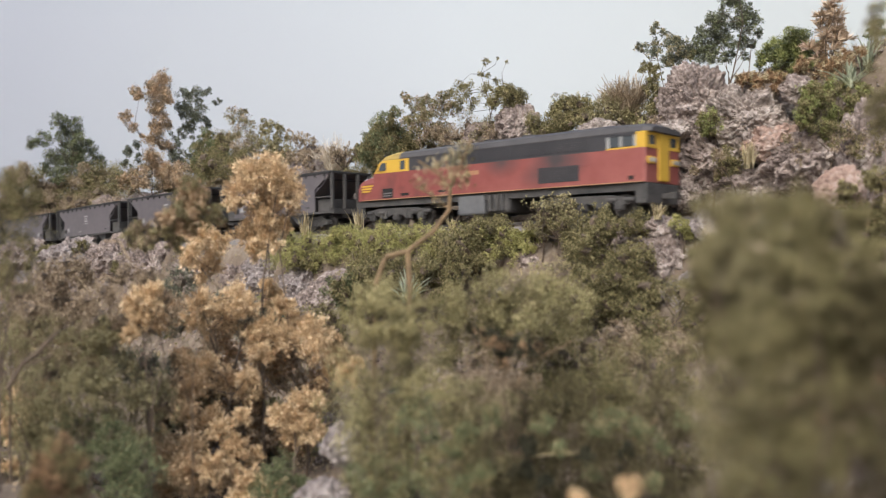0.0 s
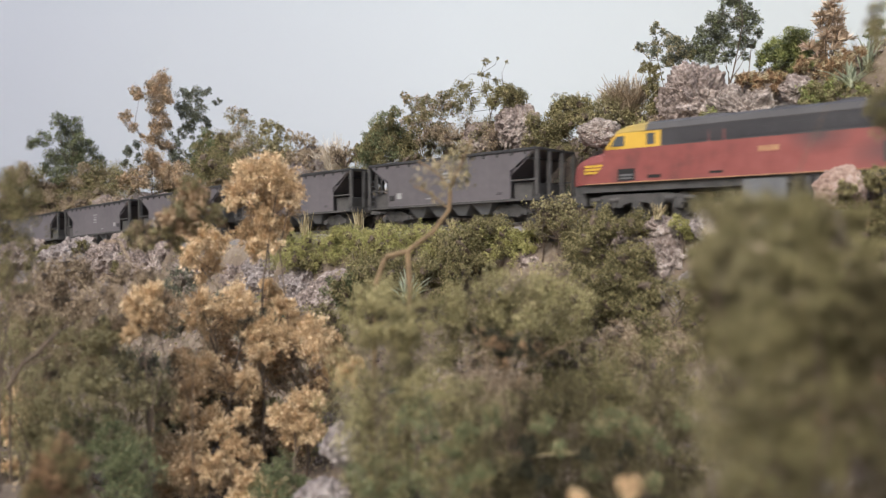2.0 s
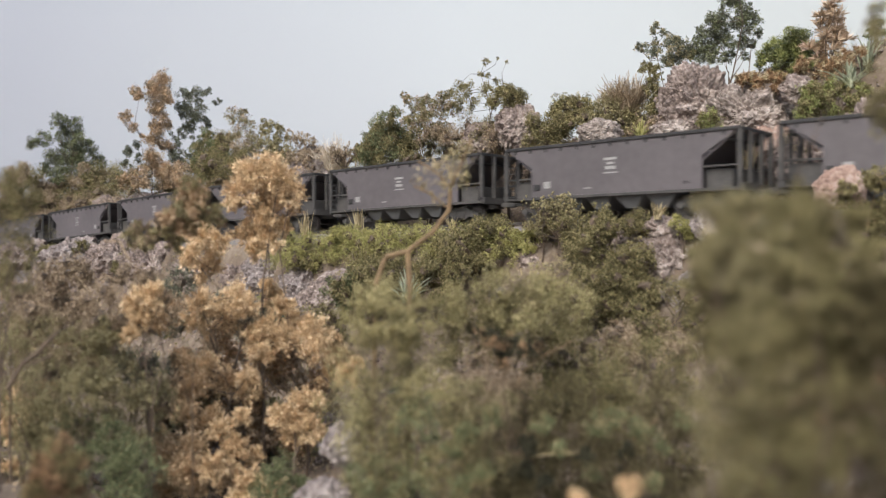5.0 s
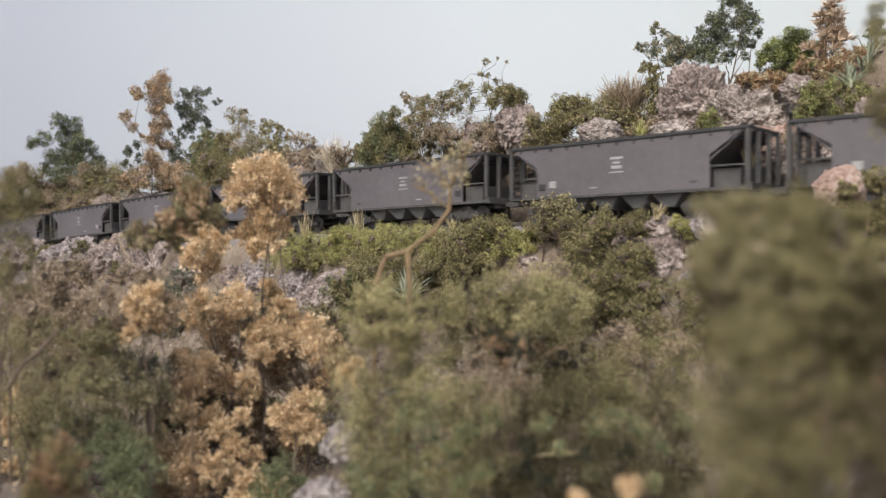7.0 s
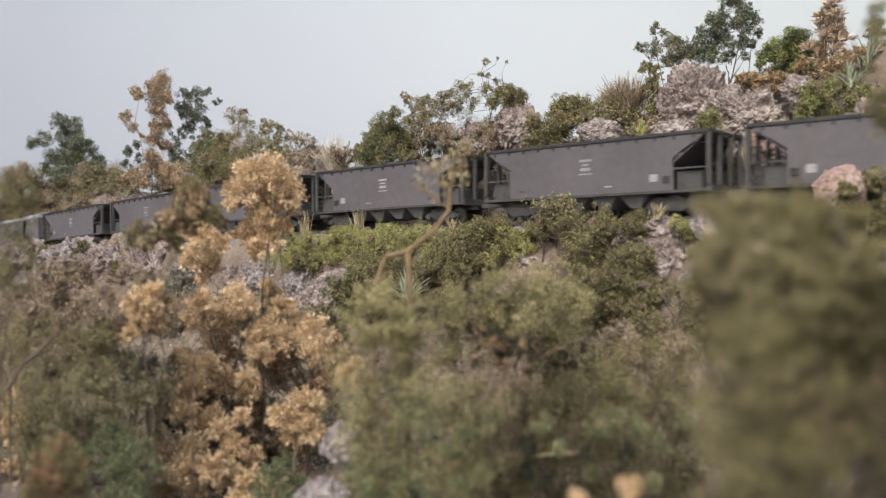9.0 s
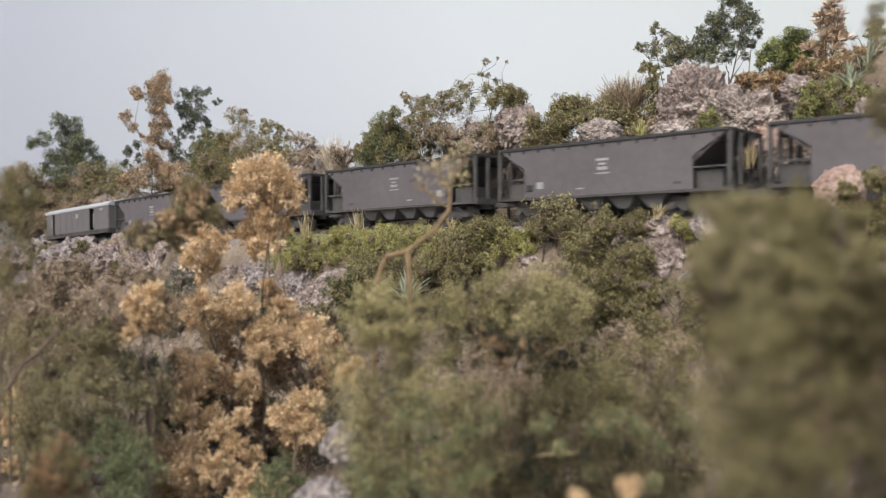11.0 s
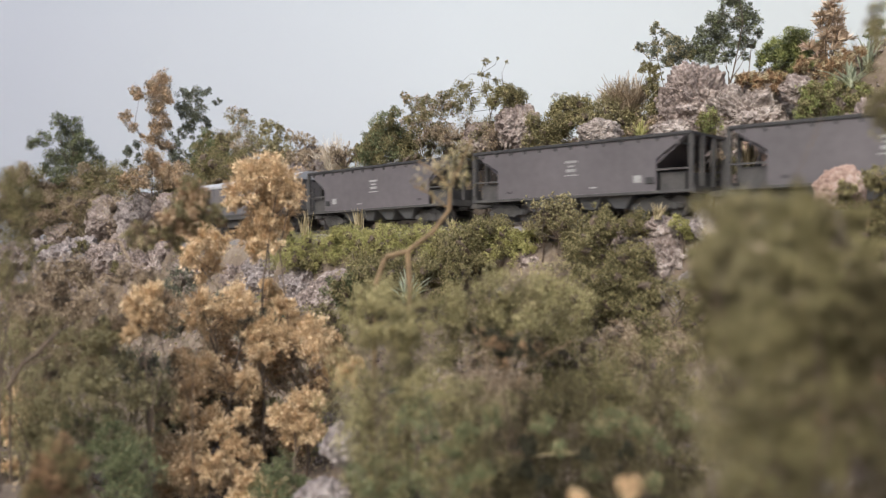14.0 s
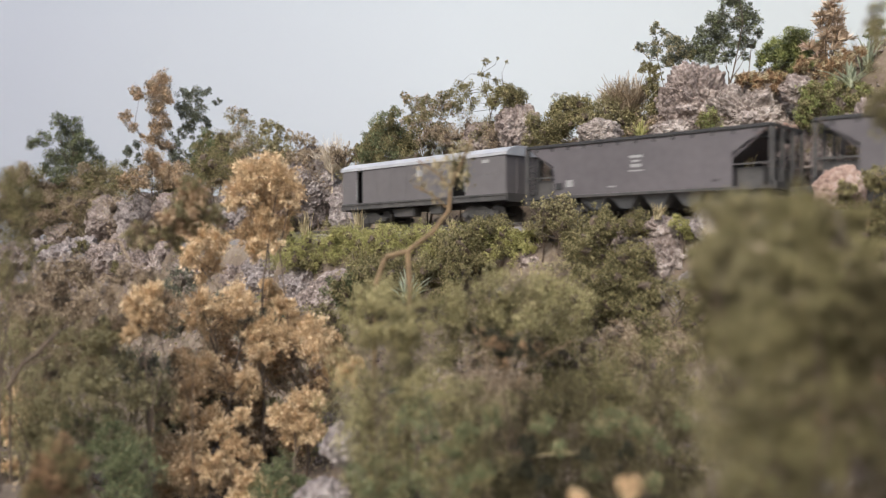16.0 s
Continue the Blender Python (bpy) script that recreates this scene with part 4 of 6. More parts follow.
def twiggy(x, y, top, w, material, seed, label, n=40, leaves=None, name="dead_bush"):
    """A leafless bush of thin, crooked twigs."""
    rng = np.random.default_rng(seed)
    g = ground(x, y) - 0.001
    h = min(top - g, w * 0.85)
    root = Vector((0, 0, top - g - h))          # twigs spring from the top of a short stem
    bm = bmesh.new()
    rod(bm, (0, 0, 0), root + Vector((0, 0, 0.001)), 0.0009, 6, 0.0006)
    ends = []
    for i in range(n):
        a, b = rng.uniform(0, math.tau), np.sqrt(rng.random())
        e = Vector((math.cos(a) * b * w / 2, math.sin(a) * b * w / 2, h * rng.uniform(0.55, 1.0) * (1 - 0.25 * b)))
        m1 = e * 0.4 + Vector(rng.normal(size=3)) * w * 0.06
        m1.z = abs(m1.z)
        m2 = e * 0.75 + Vector(rng.normal(size=3)) * w * 0.06
        m1, m2, e = m1 + root, m2 + root, e + root
        rod(bm, root, m1, 0.0003, 4, 0.0002)
        rod(bm, m1, m2, 0.0002, 4, 0.00015)
        rod(bm, m2, e, 0.00016, 4, 0.0001)
        ends += [m2, e]
        for j in range(3):
            t = m2.lerp(e, rng.random()) + Vector(rng.normal(size=3)) * w * 0.08
            rod(bm, m1.lerp(m2, rng.random()), t, 0.0002, 4, 0.0001)
            ends.append(t)
    ob = place(new(name), x, y)
    part("twig_crown", bm, material, ob)
    if leaves:
        c = np.array(ends)
        c = np.repeat(c, 5, 0) + rng.normal(size=(len(c) * 5, 3)) * w * 0.025
        v, f = crumbs(rng, c, 0.0007)
        fast_mesh("leaves", v, f, leaves, ob)
    return tagged(ob, label, "bush", "dead bushes on the hill")



# skyline, from the far end of the line
clump_plant(-0.4408, 1.000, ((-0.0017, 0.3012, 0.0106), (0.0083, 0.2946, 0.0119), (-0.0083, 0.2880, 0.0099), (-0.0182, 0.2780, 0.0093), (-0.0347, 0.2747, 0.0066), (0.0017, 0.2780, 0.0146), (0.0215, 0.2747, 0.0106), (0.0314, 0.2648, 0.0106), (-0.0215, 0.2615, 0.0119), (-0.0017, 0.2582, 0.0146), (0.0182, 0.2516, 0.0132), (0.0380, 0.2549, 0.0093), (-0.0281, 0.2450, 0.0079), (-0.0050, 0.2384, 0.0119)), M_GREEN, 11, "mid green gum tree with open crown", second=M_DARK, crumb=0.0009, dens=3.2, grow=1.08)
clump_plant(-0.2870, 0.840, ((0.0059, 0.3170, 0.0100), (-0.0030, 0.3131, 0.0056), (-0.0135, 0.3059, 0.0061), (-0.0085, 0.2992, 0.0044), (0.0070, 0.3020, 0.0111), (0.0181, 0.2976, 0.0067), (0.0026, 0.2909, 0.0083), (-0.0235, 0.2814, 0.0056), (-0.0180, 0.2714, 0.0050), (-0.0124, 0.2642, 0.0033), (0.0098, 0.2770, 0.0089), (0.0004, 0.2714, 0.0056), (0.0042, 0.2603, 0.0100), (0.0126, 0.2520, 0.0078), (0.0070, 0.2381, 0.0100), (-0.0013, 0.2298, 0.0078), (0.0126, 0.2270, 0.0078)), M_TANB, 15, "tall tan dried tree with clustered florets", second=M_BROWN, crumb=0.0008, dens=4.5, grow=1.08)
clump_plant(-0.2509, 0.860, ((-0.0102, 0.3056, 0.0074), (0.0012, 0.3045, 0.0085), (0.0154, 0.3085, 0.0046), (0.0239, 0.2999, 0.0046), (-0.0130, 0.2914, 0.0085), (0.0040, 0.2886, 0.0102), (0.0126, 0.2800, 0.0057), (-0.0045, 0.2743, 0.0091), (-0.0130, 0.2630, 0.0080), (0.0012, 0.2601, 0.0068), (-0.0130, 0.2459, 0.0102), (-0.0045, 0.2374, 0.0091)), M_DARK, 16, "dark leaved open tree beside the tan tree", crumb=0.0008, dens=3.2, grow=1.08)
clump_plant(-0.3065, 0.846, ((0.0022, 0.2555, 0.0050), (-0.0046, 0.2471, 0.0056), (-0.0079, 0.2359, 0.0050), (0.0050, 0.2415, 0.0045), (0.0022, 0.2276, 0.0067), (0.0122, 0.2331, 0.0039), (-0.0090, 0.2248, 0.0045)), M_DARK, 17, "small dark open tree", crumb=0.0008, dens=3.2, grow=1.08)
clump_plant(-0.2164, 0.800, ((-0.0026, 0.2551, 0.0085), (-0.0106, 0.2419, 0.0106), (0.0053, 0.2419, 0.0116), (-0.0053, 0.2286, 0.0116), (0.0132, 0.2498, 0.0079), (0.0159, 0.2339, 0.0106), (-0.0159, 0.2286, 0.0063)), M_OLIVE, 19, "olive green bush on the ridge", second=M_GREEN, crumb=0.0008, dens=5, name='shrub', group='scrub on the hillside', grow=1.08)
clump_plant(-0.1707, 0.735, ((-0.0087, 0.2660, 0.0058), (-0.0014, 0.2684, 0.0039), (0.0035, 0.2587, 0.0058), (-0.0087, 0.2514, 0.0068), (0.0059, 0.2465, 0.0068), (-0.0014, 0.2368, 0.0078), (0.0108, 0.2368, 0.0068)), M_GREY, 20, "airy grey green ridge bush", second=M_BROWN, crumb=0.0007, dens=2.6)
clump_plant(-0.1381, 0.700, ((-0.0095, 0.2512, 0.0046), (-0.0026, 0.2526, 0.0046), (0.0043, 0.2466, 0.0046), (-0.0072, 0.2419, 0.0060), (0.0020, 0.2373, 0.0060), (0.0090, 0.2419, 0.0032), (-0.0026, 0.2304, 0.0065), (0.0067, 0.2281, 0.0065)), M_GREY, 21, "airy grey green ridge bush", crumb=0.0007, dens=3)
clump_plant(-0.1097, 0.670, ((-0.0109, 0.2424, 0.0027), (-0.0051, 0.2380, 0.0040), (0.0016, 0.2380, 0.0040), (0.0082, 0.2358, 0.0035), (-0.0007, 0.2291, 0.0053), (0.0104, 0.2269, 0.0053), (-0.0073, 0.2225, 0.0053), (0.0038, 0.2203, 0.0053)), M_BROWN, 23, "airy brown ridge bush", crumb=0.0006, dens=2.4)
clump_plant(-0.4483, 1.000, ((-0.0306, 0.2317, 0.0146), (-0.0041, 0.2185, 0.0172), (0.0224, 0.2218, 0.0159), (0.0488, 0.2331, 0.0146), (0.0601, 0.2152, 0.0132), (-0.0306, 0.2053, 0.0159), (0.0025, 0.1954, 0.0159), (0.0356, 0.1954, 0.0159), (-0.0570, 0.2119, 0.0159), (-0.0471, 0.2384, 0.0106)), M_BROWN, 13001, "dense brown ridge scrub behind the line", second=M_OLIVE, crumb=0.0009, dens=5, name='shrub', group='scrub on the hillside')
clump_plant(-0.2575, 0.820, ((-0.0457, 0.2170, 0.0076), (-0.0294, 0.2197, 0.0087), (-0.0132, 0.2181, 0.0087), (0.0004, 0.2252, 0.0098), (0.0139, 0.2214, 0.0087), (0.0275, 0.2181, 0.0076), (0.0465, 0.2197, 0.0065)), M_BROWN, 13002, "dry brown ridge scrub behind the line", second=M_TANB, crumb=0.0008, dens=4, name='shrub', group='scrub on the hillside')
clump_plant(-0.0411, 0.585, ((0.0028, 0.2384, 0.0054), (0.0086, 0.2442, 0.0039), (-0.0030, 0.2288, 0.0070), (0.0086, 0.2307, 0.0077), (-0.0107, 0.2191, 0.0062), (0.0009, 0.2191, 0.0077), (-0.0146, 0.2133, 0.0039), (0.0144, 0.2210, 0.0070), (-0.0069, 0.2114, 0.0054)), M_OLIVE, 35, "olive tree on the ridge", second=M_GREEN, crumb=0.0006, dens=4.2)
clump_plant(-0.0104, 0.564, ((-0.0153, 0.2521, 0.0019), (-0.0127, 0.2483, 0.0030), (-0.0060, 0.2465, 0.0045), (-0.0004, 0.2502, 0.0026), (-0.0097, 0.2371, 0.0060), (-0.0004, 0.2390, 0.0060), (0.0071, 0.2465, 0.0045), (0.0108, 0.2521, 0.0034), (0.0052, 0.2334, 0.0067), (-0.0041, 0.2259, 0.0067), (0.0090, 0.2259, 0.0060), (0.0164, 0.2427, 0.0045)), M_OLIVE, 38, "olive tree on the ridge", second=M_BROWN, crumb=0.0006, dens=3.6)
clump_plant(0.0280, 0.542, ((-0.0223, 0.2517, 0.0036), (-0.0180, 0.2560, 0.0032), (-0.0133, 0.2499, 0.0047), (-0.0187, 0.2438, 0.0050), (-0.0097, 0.2427, 0.0050), (-0.0008, 0.2696, 0.0025), (-0.0036, 0.2642, 0.0022), (-0.0000, 0.2588, 0.0018), (0.0064, 0.2703, 0.0011), (0.0118, 0.2678, 0.0011), (0.0064, 0.2588, 0.0025), (0.0154, 0.2535, 0.0032), (0.0100, 0.2499, 0.0047), (-0.0008, 0.2499, 0.0047), (0.0207, 0.2499, 0.0029), (0.0028, 0.2427, 0.0050), (0.0136, 0.2427, 0.0043)), M_OLIVE, 37, "tall olive tree with bare top twigs", second=M_GREY, crumb=0.00055, dens=2.4, grow=1.12)
clump_plant(0.0787, 0.500, ((-0.0072, 0.2372, 0.0040), (-0.0122, 0.2322, 0.0040), (-0.0006, 0.2378, 0.0033), (-0.0023, 0.2306, 0.0046), (0.0060, 0.2339, 0.0040), (-0.0072, 0.2256, 0.0046), (0.0093, 0.2272, 0.0040), (0.0143, 0.2355, 0.0033)), M_OLIVE, 45, "light olive bush between the rocks", second=M_MEADOW, crumb=0.00055, dens=4.5, name='shrub', group='scrub on the hillside')
clump_plant(0.1129, 0.455, ((-0.0043, 0.2459, 0.0036), (0.0018, 0.2444, 0.0036), (-0.0028, 0.2384, 0.0036), (0.0018, 0.2338, 0.0042), (0.0003, 0.2263, 0.0048), (0.0033, 0.2218, 0.0042)), M_OLIVE, 49, "upright olive bush beside the crag", crumb=0.0005, dens=4.5, name='shrub', group='scrub on the hillside')
shrub(-0.3926, 0.970, 0.2517, 0.1780, 0.0609, M_OLIVE, 12, "brownish olive bush beside the green tree", crumb=0.0016)
shrub(-0.4694, 1.030, 0.2274, 0.1729, 0.1022, M_OLIVE, 13, "olive scrub bush of fine foam on the slope", crumb=0.0016)
shrub(-0.5456, 1.094, 0.2177, 0.1598, 0.0868, M_OLIVE, 14, "olive scrub bush of fine foam on the slope", crumb=0.0016)
shrub(-0.2771, 0.848, 0.2305, 0.2025, 0.0953, M_OLIVE, 18, "olive scrub bush of fine foam on the slope", crumb=0.0014)
shrub(-0.2000, 0.758, 0.2596, 0.2070, 0.0551, M_OLIVE, 19, "olive bush on the ridge", crumb=0.0013, lobes=14)
shrub(-0.1647, 0.724, 0.2355, 0.2044, 0.0527, M_OLIVE, 22, "olive scrub bush of fine foam on the slope")
twiggy(-0.0849, 0.655, 0.2417, 0.0390, M_PALE, 24, "pale bleached leafless bush", n=46)
twiggy(-0.0737, 0.640, 0.2319, 0.0254, M_BARK, 25, "leafless twiggy brown bush on the ridge", n=30, leaves=M_BROWN)
rock(-0.1013, 0.675, 0.1998, 0.0265, 0.0212, 0.0305, 26, M_ROCK2, sub=6)
rock(-0.1296, 0.695, 0.1882, 0.0205, 0.0164, 0.0274, 27, M_ROCK)
rock(-0.0681, 0.632, 0.1806, 0.0166, 0.0133, 0.0208, 28, M_ROCK2)
rock(-0.1723, 0.742, 0.1834, 0.0268, 0.0214, 0.0219, 29, M_ROCK2)
rock(-0.2420, 0.814, 0.1839, 0.0320, 0.0256, 0.0267, 30, M_ROCK)
rock(-0.3037, 0.867, 0.1833, 0.0284, 0.0228, 0.0256, 31, M_ROCK2)
rock(-0.3589, 0.912, 0.1821, 0.0240, 0.0192, 0.0240, 32, M_ROCK)
rock(-0.4295, 0.985, 0.1636, 0.0291, 0.0233, 0.0178, 33, M_ROCK)
shrub(-0.0447, 0.604, 0.2453, 0.2074, 0.0340, M_GREEN, 34, "mid green bush on the ridge", lobes=12)
shrub(-0.0332, 0.598, 0.2345, 0.2068, 0.0435, M_OLIVE, 36, "olive scrub bush of fine foam on the slope", lobes=12)
shrub(0.0114, 0.556, 0.2377, 0.2138, 0.0441, M_BROWN, 40, "brownish scrub on the ridge", lobes=12)
shrub(0.0400, 0.522, 0.2514, 0.2306, 0.0242, M_OLIVE, 41, "olive scrub bush of fine foam on the slope")
rock(0.0460, 0.523, 0.2254, 0.0146, 0.0117, 0.0158, 42, M_ROCK, sub=6)
rock(0.0271, 0.544, 0.2182, 0.0161, 0.0129, 0.0134, 43, M_ROCK)
shrub(0.0774, 0.496, 0.2414, 0.2004, 0.0459, M_OLIVE, 44, "olive bush between the rocks", lobes=26, count=5000)
rock(0.0837, 0.455, 0.2128, 0.0122, 0.0100, 0.0078, 46, M_ROCK4, sub=6, rough=0.8)
rock(0.1180, 0.440, 0.2110, 0.0112, 0.0090, 0.0062, 453, M_ROCK4, sub=5)
twiggy(0.1020, 0.475, 0.2500, 0.0330, M_BROWN, 47, "airy brownish grey bush of fine twigs", n=170)
shrub(0.0963, 0.476, 0.2368, 0.2015, 0.0409, M_GREY, 48, "grey green scrub between the rocks", lobes=20, count=3600)
blades(0.0962, 0.418, 26, 0.0105, M_FRESH, 50, "spiky green tuft beside the rocks", z=0.2055, name='spiky_plant', width=0.0007, spread=0.9)
shrub(-0.5178, 1.074, 0.2520, 0.1490, 0.0994, M_BROWN, 51, "dense ridge scrub behind the line", lobes=16, count=2200, crumb=0.0014)
shrub(-0.3561, 0.930, 0.2383, 0.1553, 0.0554, M_OLIVE, 52, "dense ridge scrub behind the line", lobes=16, count=2200, crumb=0.0014)
shrub(-0.4000, 0.954, 0.2185, 0.1365, 0.0757, M_BROWN, 53, "dense ridge scrub behind the line", lobes=16, count=2200, crumb=0.0014)
shrub(-0.2639, 0.860, 0.2402, 0.1776, 0.0739, M_OLIVE, 54, "dense ridge scrub behind the line", lobes=16, count=2200, crumb=0.0014)
shrub(-0.1769, 0.745, 0.2454, 0.1838, 0.0690, M_OLIVE, 55, "dense ridge scrub behind the line", lobes=16, count=2200, crumb=0.0014)
shrub(-0.1296, 0.690, 0.2361, 0.1859, 0.0502, M_OLIVE, 56, "dense ridge scrub behind the line", lobes=16, count=2200, crumb=0.0014)
shrub(-0.0963, 0.665, 0.2343, 0.1890, 0.0396, M_BROWN, 57, "dense ridge scrub behind the line", lobes=16, count=2200, crumb=0.0014)
shrub(-0.3166, 0.880, 0.2219, 0.1550, 0.0640, M_BROWN, 58, "dense ridge scrub behind the line", lobes=16, count=2200, crumb=0.0014)
shrub(0.0572, 0.506, 0.2332, 0.1997, 0.0234, M_OLIVE, 59, "dense ridge scrub behind the line", lobes=16, count=2200, crumb=0.0011)
shrub(0.0984, 0.471, 0.2290, 0.1963, 0.0343, M_OLIVE, 60, "dense ridge scrub behind the line", lobes=16, count=2200, crumb=0.0011)
shrub(0.1104, 0.456, 0.2220, 0.1948, 0.0241, M_BROWN, 61, "dense ridge scrub behind the line", lobes=16, count=2200, crumb=0.0011)
shrub(-0.0590, 0.620, 0.2294, 0.1904, 0.0369, M_OLIVE, 62, "dense ridge scrub behind the line", lobes=16, count=2200, crumb=0.0011)
shrub(-0.0092, 0.577, 0.2315, 0.1914, 0.0458, M_OLIVE, 63, "dense ridge scrub behind the line", lobes=16, count=2200, crumb=0.0011)
shrub(0.0272, 0.541, 0.2372, 0.1996, 0.0394, M_OLIVE, 64, "dense ridge scrub behind the line", lobes=16, count=2200, crumb=0.0011)
shrub(-0.5568, 1.102, 0.2328, 0.1271, 0.0802, M_OLIVE, 65, "dense ridge scrub behind the line", lobes=16, count=2200, crumb=0.0014)
shrub(-0.3626, 0.920, 0.2264, 0.1370, 0.0669, M_OLIVE, 66, "dense ridge scrub behind the line", lobes=16, count=2200, crumb=0.0014)
shrub(-0.4527, 1.008, 0.2324, 0.1357, 0.0867, M_BROWN, 67, "dense ridge scrub behind the line", lobes=16, count=2200, crumb=0.0014)
shrub(-0.5859, 1.130, 0.2498, 0.1191, 0.0822, M_BROWN, 68, "dense ridge scrub behind the line", lobes=16, count=2200, crumb=0.0014)
shrub(-0.4942, 1.054, 0.2187, 0.1211, 0.1046, M_OLIVE, 69, "dense ridge scrub behind the line", lobes=16, count=2200, crumb=0.0014)
shrub(0.0405, 0.528, 0.2298, 0.1949, 0.0384, M_BROWN, 70, "dense ridge scrub behind the line", lobes=16, count=2200, crumb=0.0011)
# the crag at the cutting
rock(0.1336, 0.448, 0.2243, 0.0198, 0.0158, 0.0234, 71, M_ROCK, sub=6, rough=1.25)
rock(0.1549, 0.430, 0.2143, 0.0211, 0.0169, 0.0183, 72, M_ROCK4, sub=6, rough=1.2)
rock(0.1203, 0.451, 0.2084, 0.0119, 0.0095, 0.0129, 73, M_ROCK)
rock(0.1413, 0.439, 0.1949, 0.0187, 0.0150, 0.0180, 74, M_ROCK, sub=6, rough=1.2)
rock(0.1618, 0.418, 0.2010, 0.0151, 0.0120, 0.0116, 75, M_ROCK3)
rock(0.1286, 0.444, 0.1817, 0.0131, 0.0105, 0.0131, 76, M_ROCK)
rock(0.1757, 0.410, 0.1911, 0.0201, 0.0161, 0.0187, 77, M_ROCK, sub=6, rough=1.2)
rock(0.1925, 0.388, 0.1929, 0.0140, 0.0112, 0.0267, 78, M_ROCK)
rock(0.1703, 0.412, 0.2273, 0.0081, 0.0065, 0.0072, 79, M_ROCK)
rock(0.1535, 0.430, 0.1798, 0.0197, 0.0157, 0.0134, 80, M_ROCK, rough=1.2)
blades(0.1907, 0.400, 26, 0.0127, M_AGAVE, 89, "blue green spiky rosette on the crag", z=0.2271, name='spiky_plant', width=0.0009, spread=1.1)
blades(0.2086, 0.420, 24, 0.0194, M_AGAVE, 90, "green bladed plant on the crag", z=0.2385, name='spiky_plant', width=0.0008, spread=0.5)
shrub(0.2193, 0.430, 0.2676, 0.2420, 0.0171, M_GREEN, 92, "mid green bush on the crag", count=1200)
blades(0.1378, 0.385, 40, 0.0127, M_STRAW, 93, "dry straw grass at the foot of the crag", z=0.1878, spread=0.4)
shrub(0.1416, 0.423, 0.2028, 0.1818, 0.0168, M_OLIVE, 94, "olive scrub bush of fine foam on the slope", count=1200)
clump_plant(0.1208, 0.465, ((-0.0036, 0.2741, 0.0018), (-0.0058, 0.2704, 0.0015), (-0.0015, 0.2680, 0.0018), (-0.0036, 0.2634, 0.0022), (-0.0144, 0.2603, 0.0018), (-0.0098, 0.2618, 0.0018), (-0.0067, 0.2572, 0.0028), (0.0025, 0.2634, 0.0031), (0.0071, 0.2664, 0.0025), (0.0041, 0.2572, 0.0037), (0.0102, 0.2618, 0.0031), (0.0010, 0.2526, 0.0031), (0.0087, 0.2541, 0.0037), (0.0118, 0.2572, 0.0031)), M_GREY, 82, "open grey green tree leaning over the crag", second=M_DARK, crumb=0.0005, dens=3.2, share=0.55, grow=1.45)
clump_plant(0.1538, 0.460, ((-0.0029, 0.2819, 0.0030), (0.0032, 0.2825, 0.0030), (-0.0044, 0.2758, 0.0037), (0.0032, 0.2758, 0.0043), (0.0108, 0.2774, 0.0030), (-0.0105, 0.2713, 0.0037), (-0.0014, 0.2697, 0.0043), (0.0077, 0.2697, 0.0043), (0.0138, 0.2743, 0.0024), (0.0169, 0.2673, 0.0018), (-0.0136, 0.2667, 0.0030), (-0.0059, 0.2637, 0.0037), (-0.0151, 0.2606, 0.0037), (-0.0181, 0.2561, 0.0037), (-0.0105, 0.2561, 0.0037), (0.0001, 0.2621, 0.0030), (0.0093, 0.2631, 0.0030), (0.0153, 0.2631, 0.0018), (-0.0014, 0.2545, 0.0024), (0.0032, 0.2576, 0.0024), (0.0108, 0.2561, 0.0018), (-0.0105, 0.2509, 0.0024)), M_DARK, 83, "tall dark green tree with gaps on the crag", second=M_GREEN, crumb=0.0005, dens=3.2, grow=1.5)
clump_plant(0.1818, 0.450, ((0.0015, 0.2597, 0.0054), (0.0074, 0.2597, 0.0048), (-0.0045, 0.2567, 0.0054), (-0.0104, 0.2538, 0.0042), (0.0000, 0.2523, 0.0060), (0.0089, 0.2523, 0.0048), (-0.0074, 0.2487, 0.0042), (-0.0134, 0.2493, 0.0030), (0.0045, 0.2469, 0.0042), (0.0134, 0.2552, 0.0042)), M_LIME, 85, "rounded bright green bush on the crag", second=M_GREEN, crumb=0.00045, dens=6.5, share=0.3, name='shrub', group='scrub on the hillside')
clump_plant(0.1345, 0.425, ((-0.0035, 0.2143, 0.0037), (0.0007, 0.2171, 0.0037), (-0.0021, 0.2100, 0.0034), (0.0035, 0.2143, 0.0028), (0.0015, 0.2106, 0.0028)), M_OLIVE, 81, "small olive bush on the crag", second=M_LIME, crumb=0.00045, dens=6, name='shrub', group='scrub on the hillside')
clump_plant(0.1584, 0.420, ((-0.0109, 0.2343, 0.0028), (-0.0054, 0.2357, 0.0028), (0.0002, 0.2343, 0.0031), (0.0058, 0.2349, 0.0028), (-0.0026, 0.2302, 0.0033), (0.0030, 0.2302, 0.0033), (0.0099, 0.2343, 0.0025)), M_RUST, 87, "rust brown dry scrub on the crag", second=M_STRAW, crumb=0.0004, dens=2.6, long=3.0, share=0.3, name='shrub', group='scrub on the hillside')
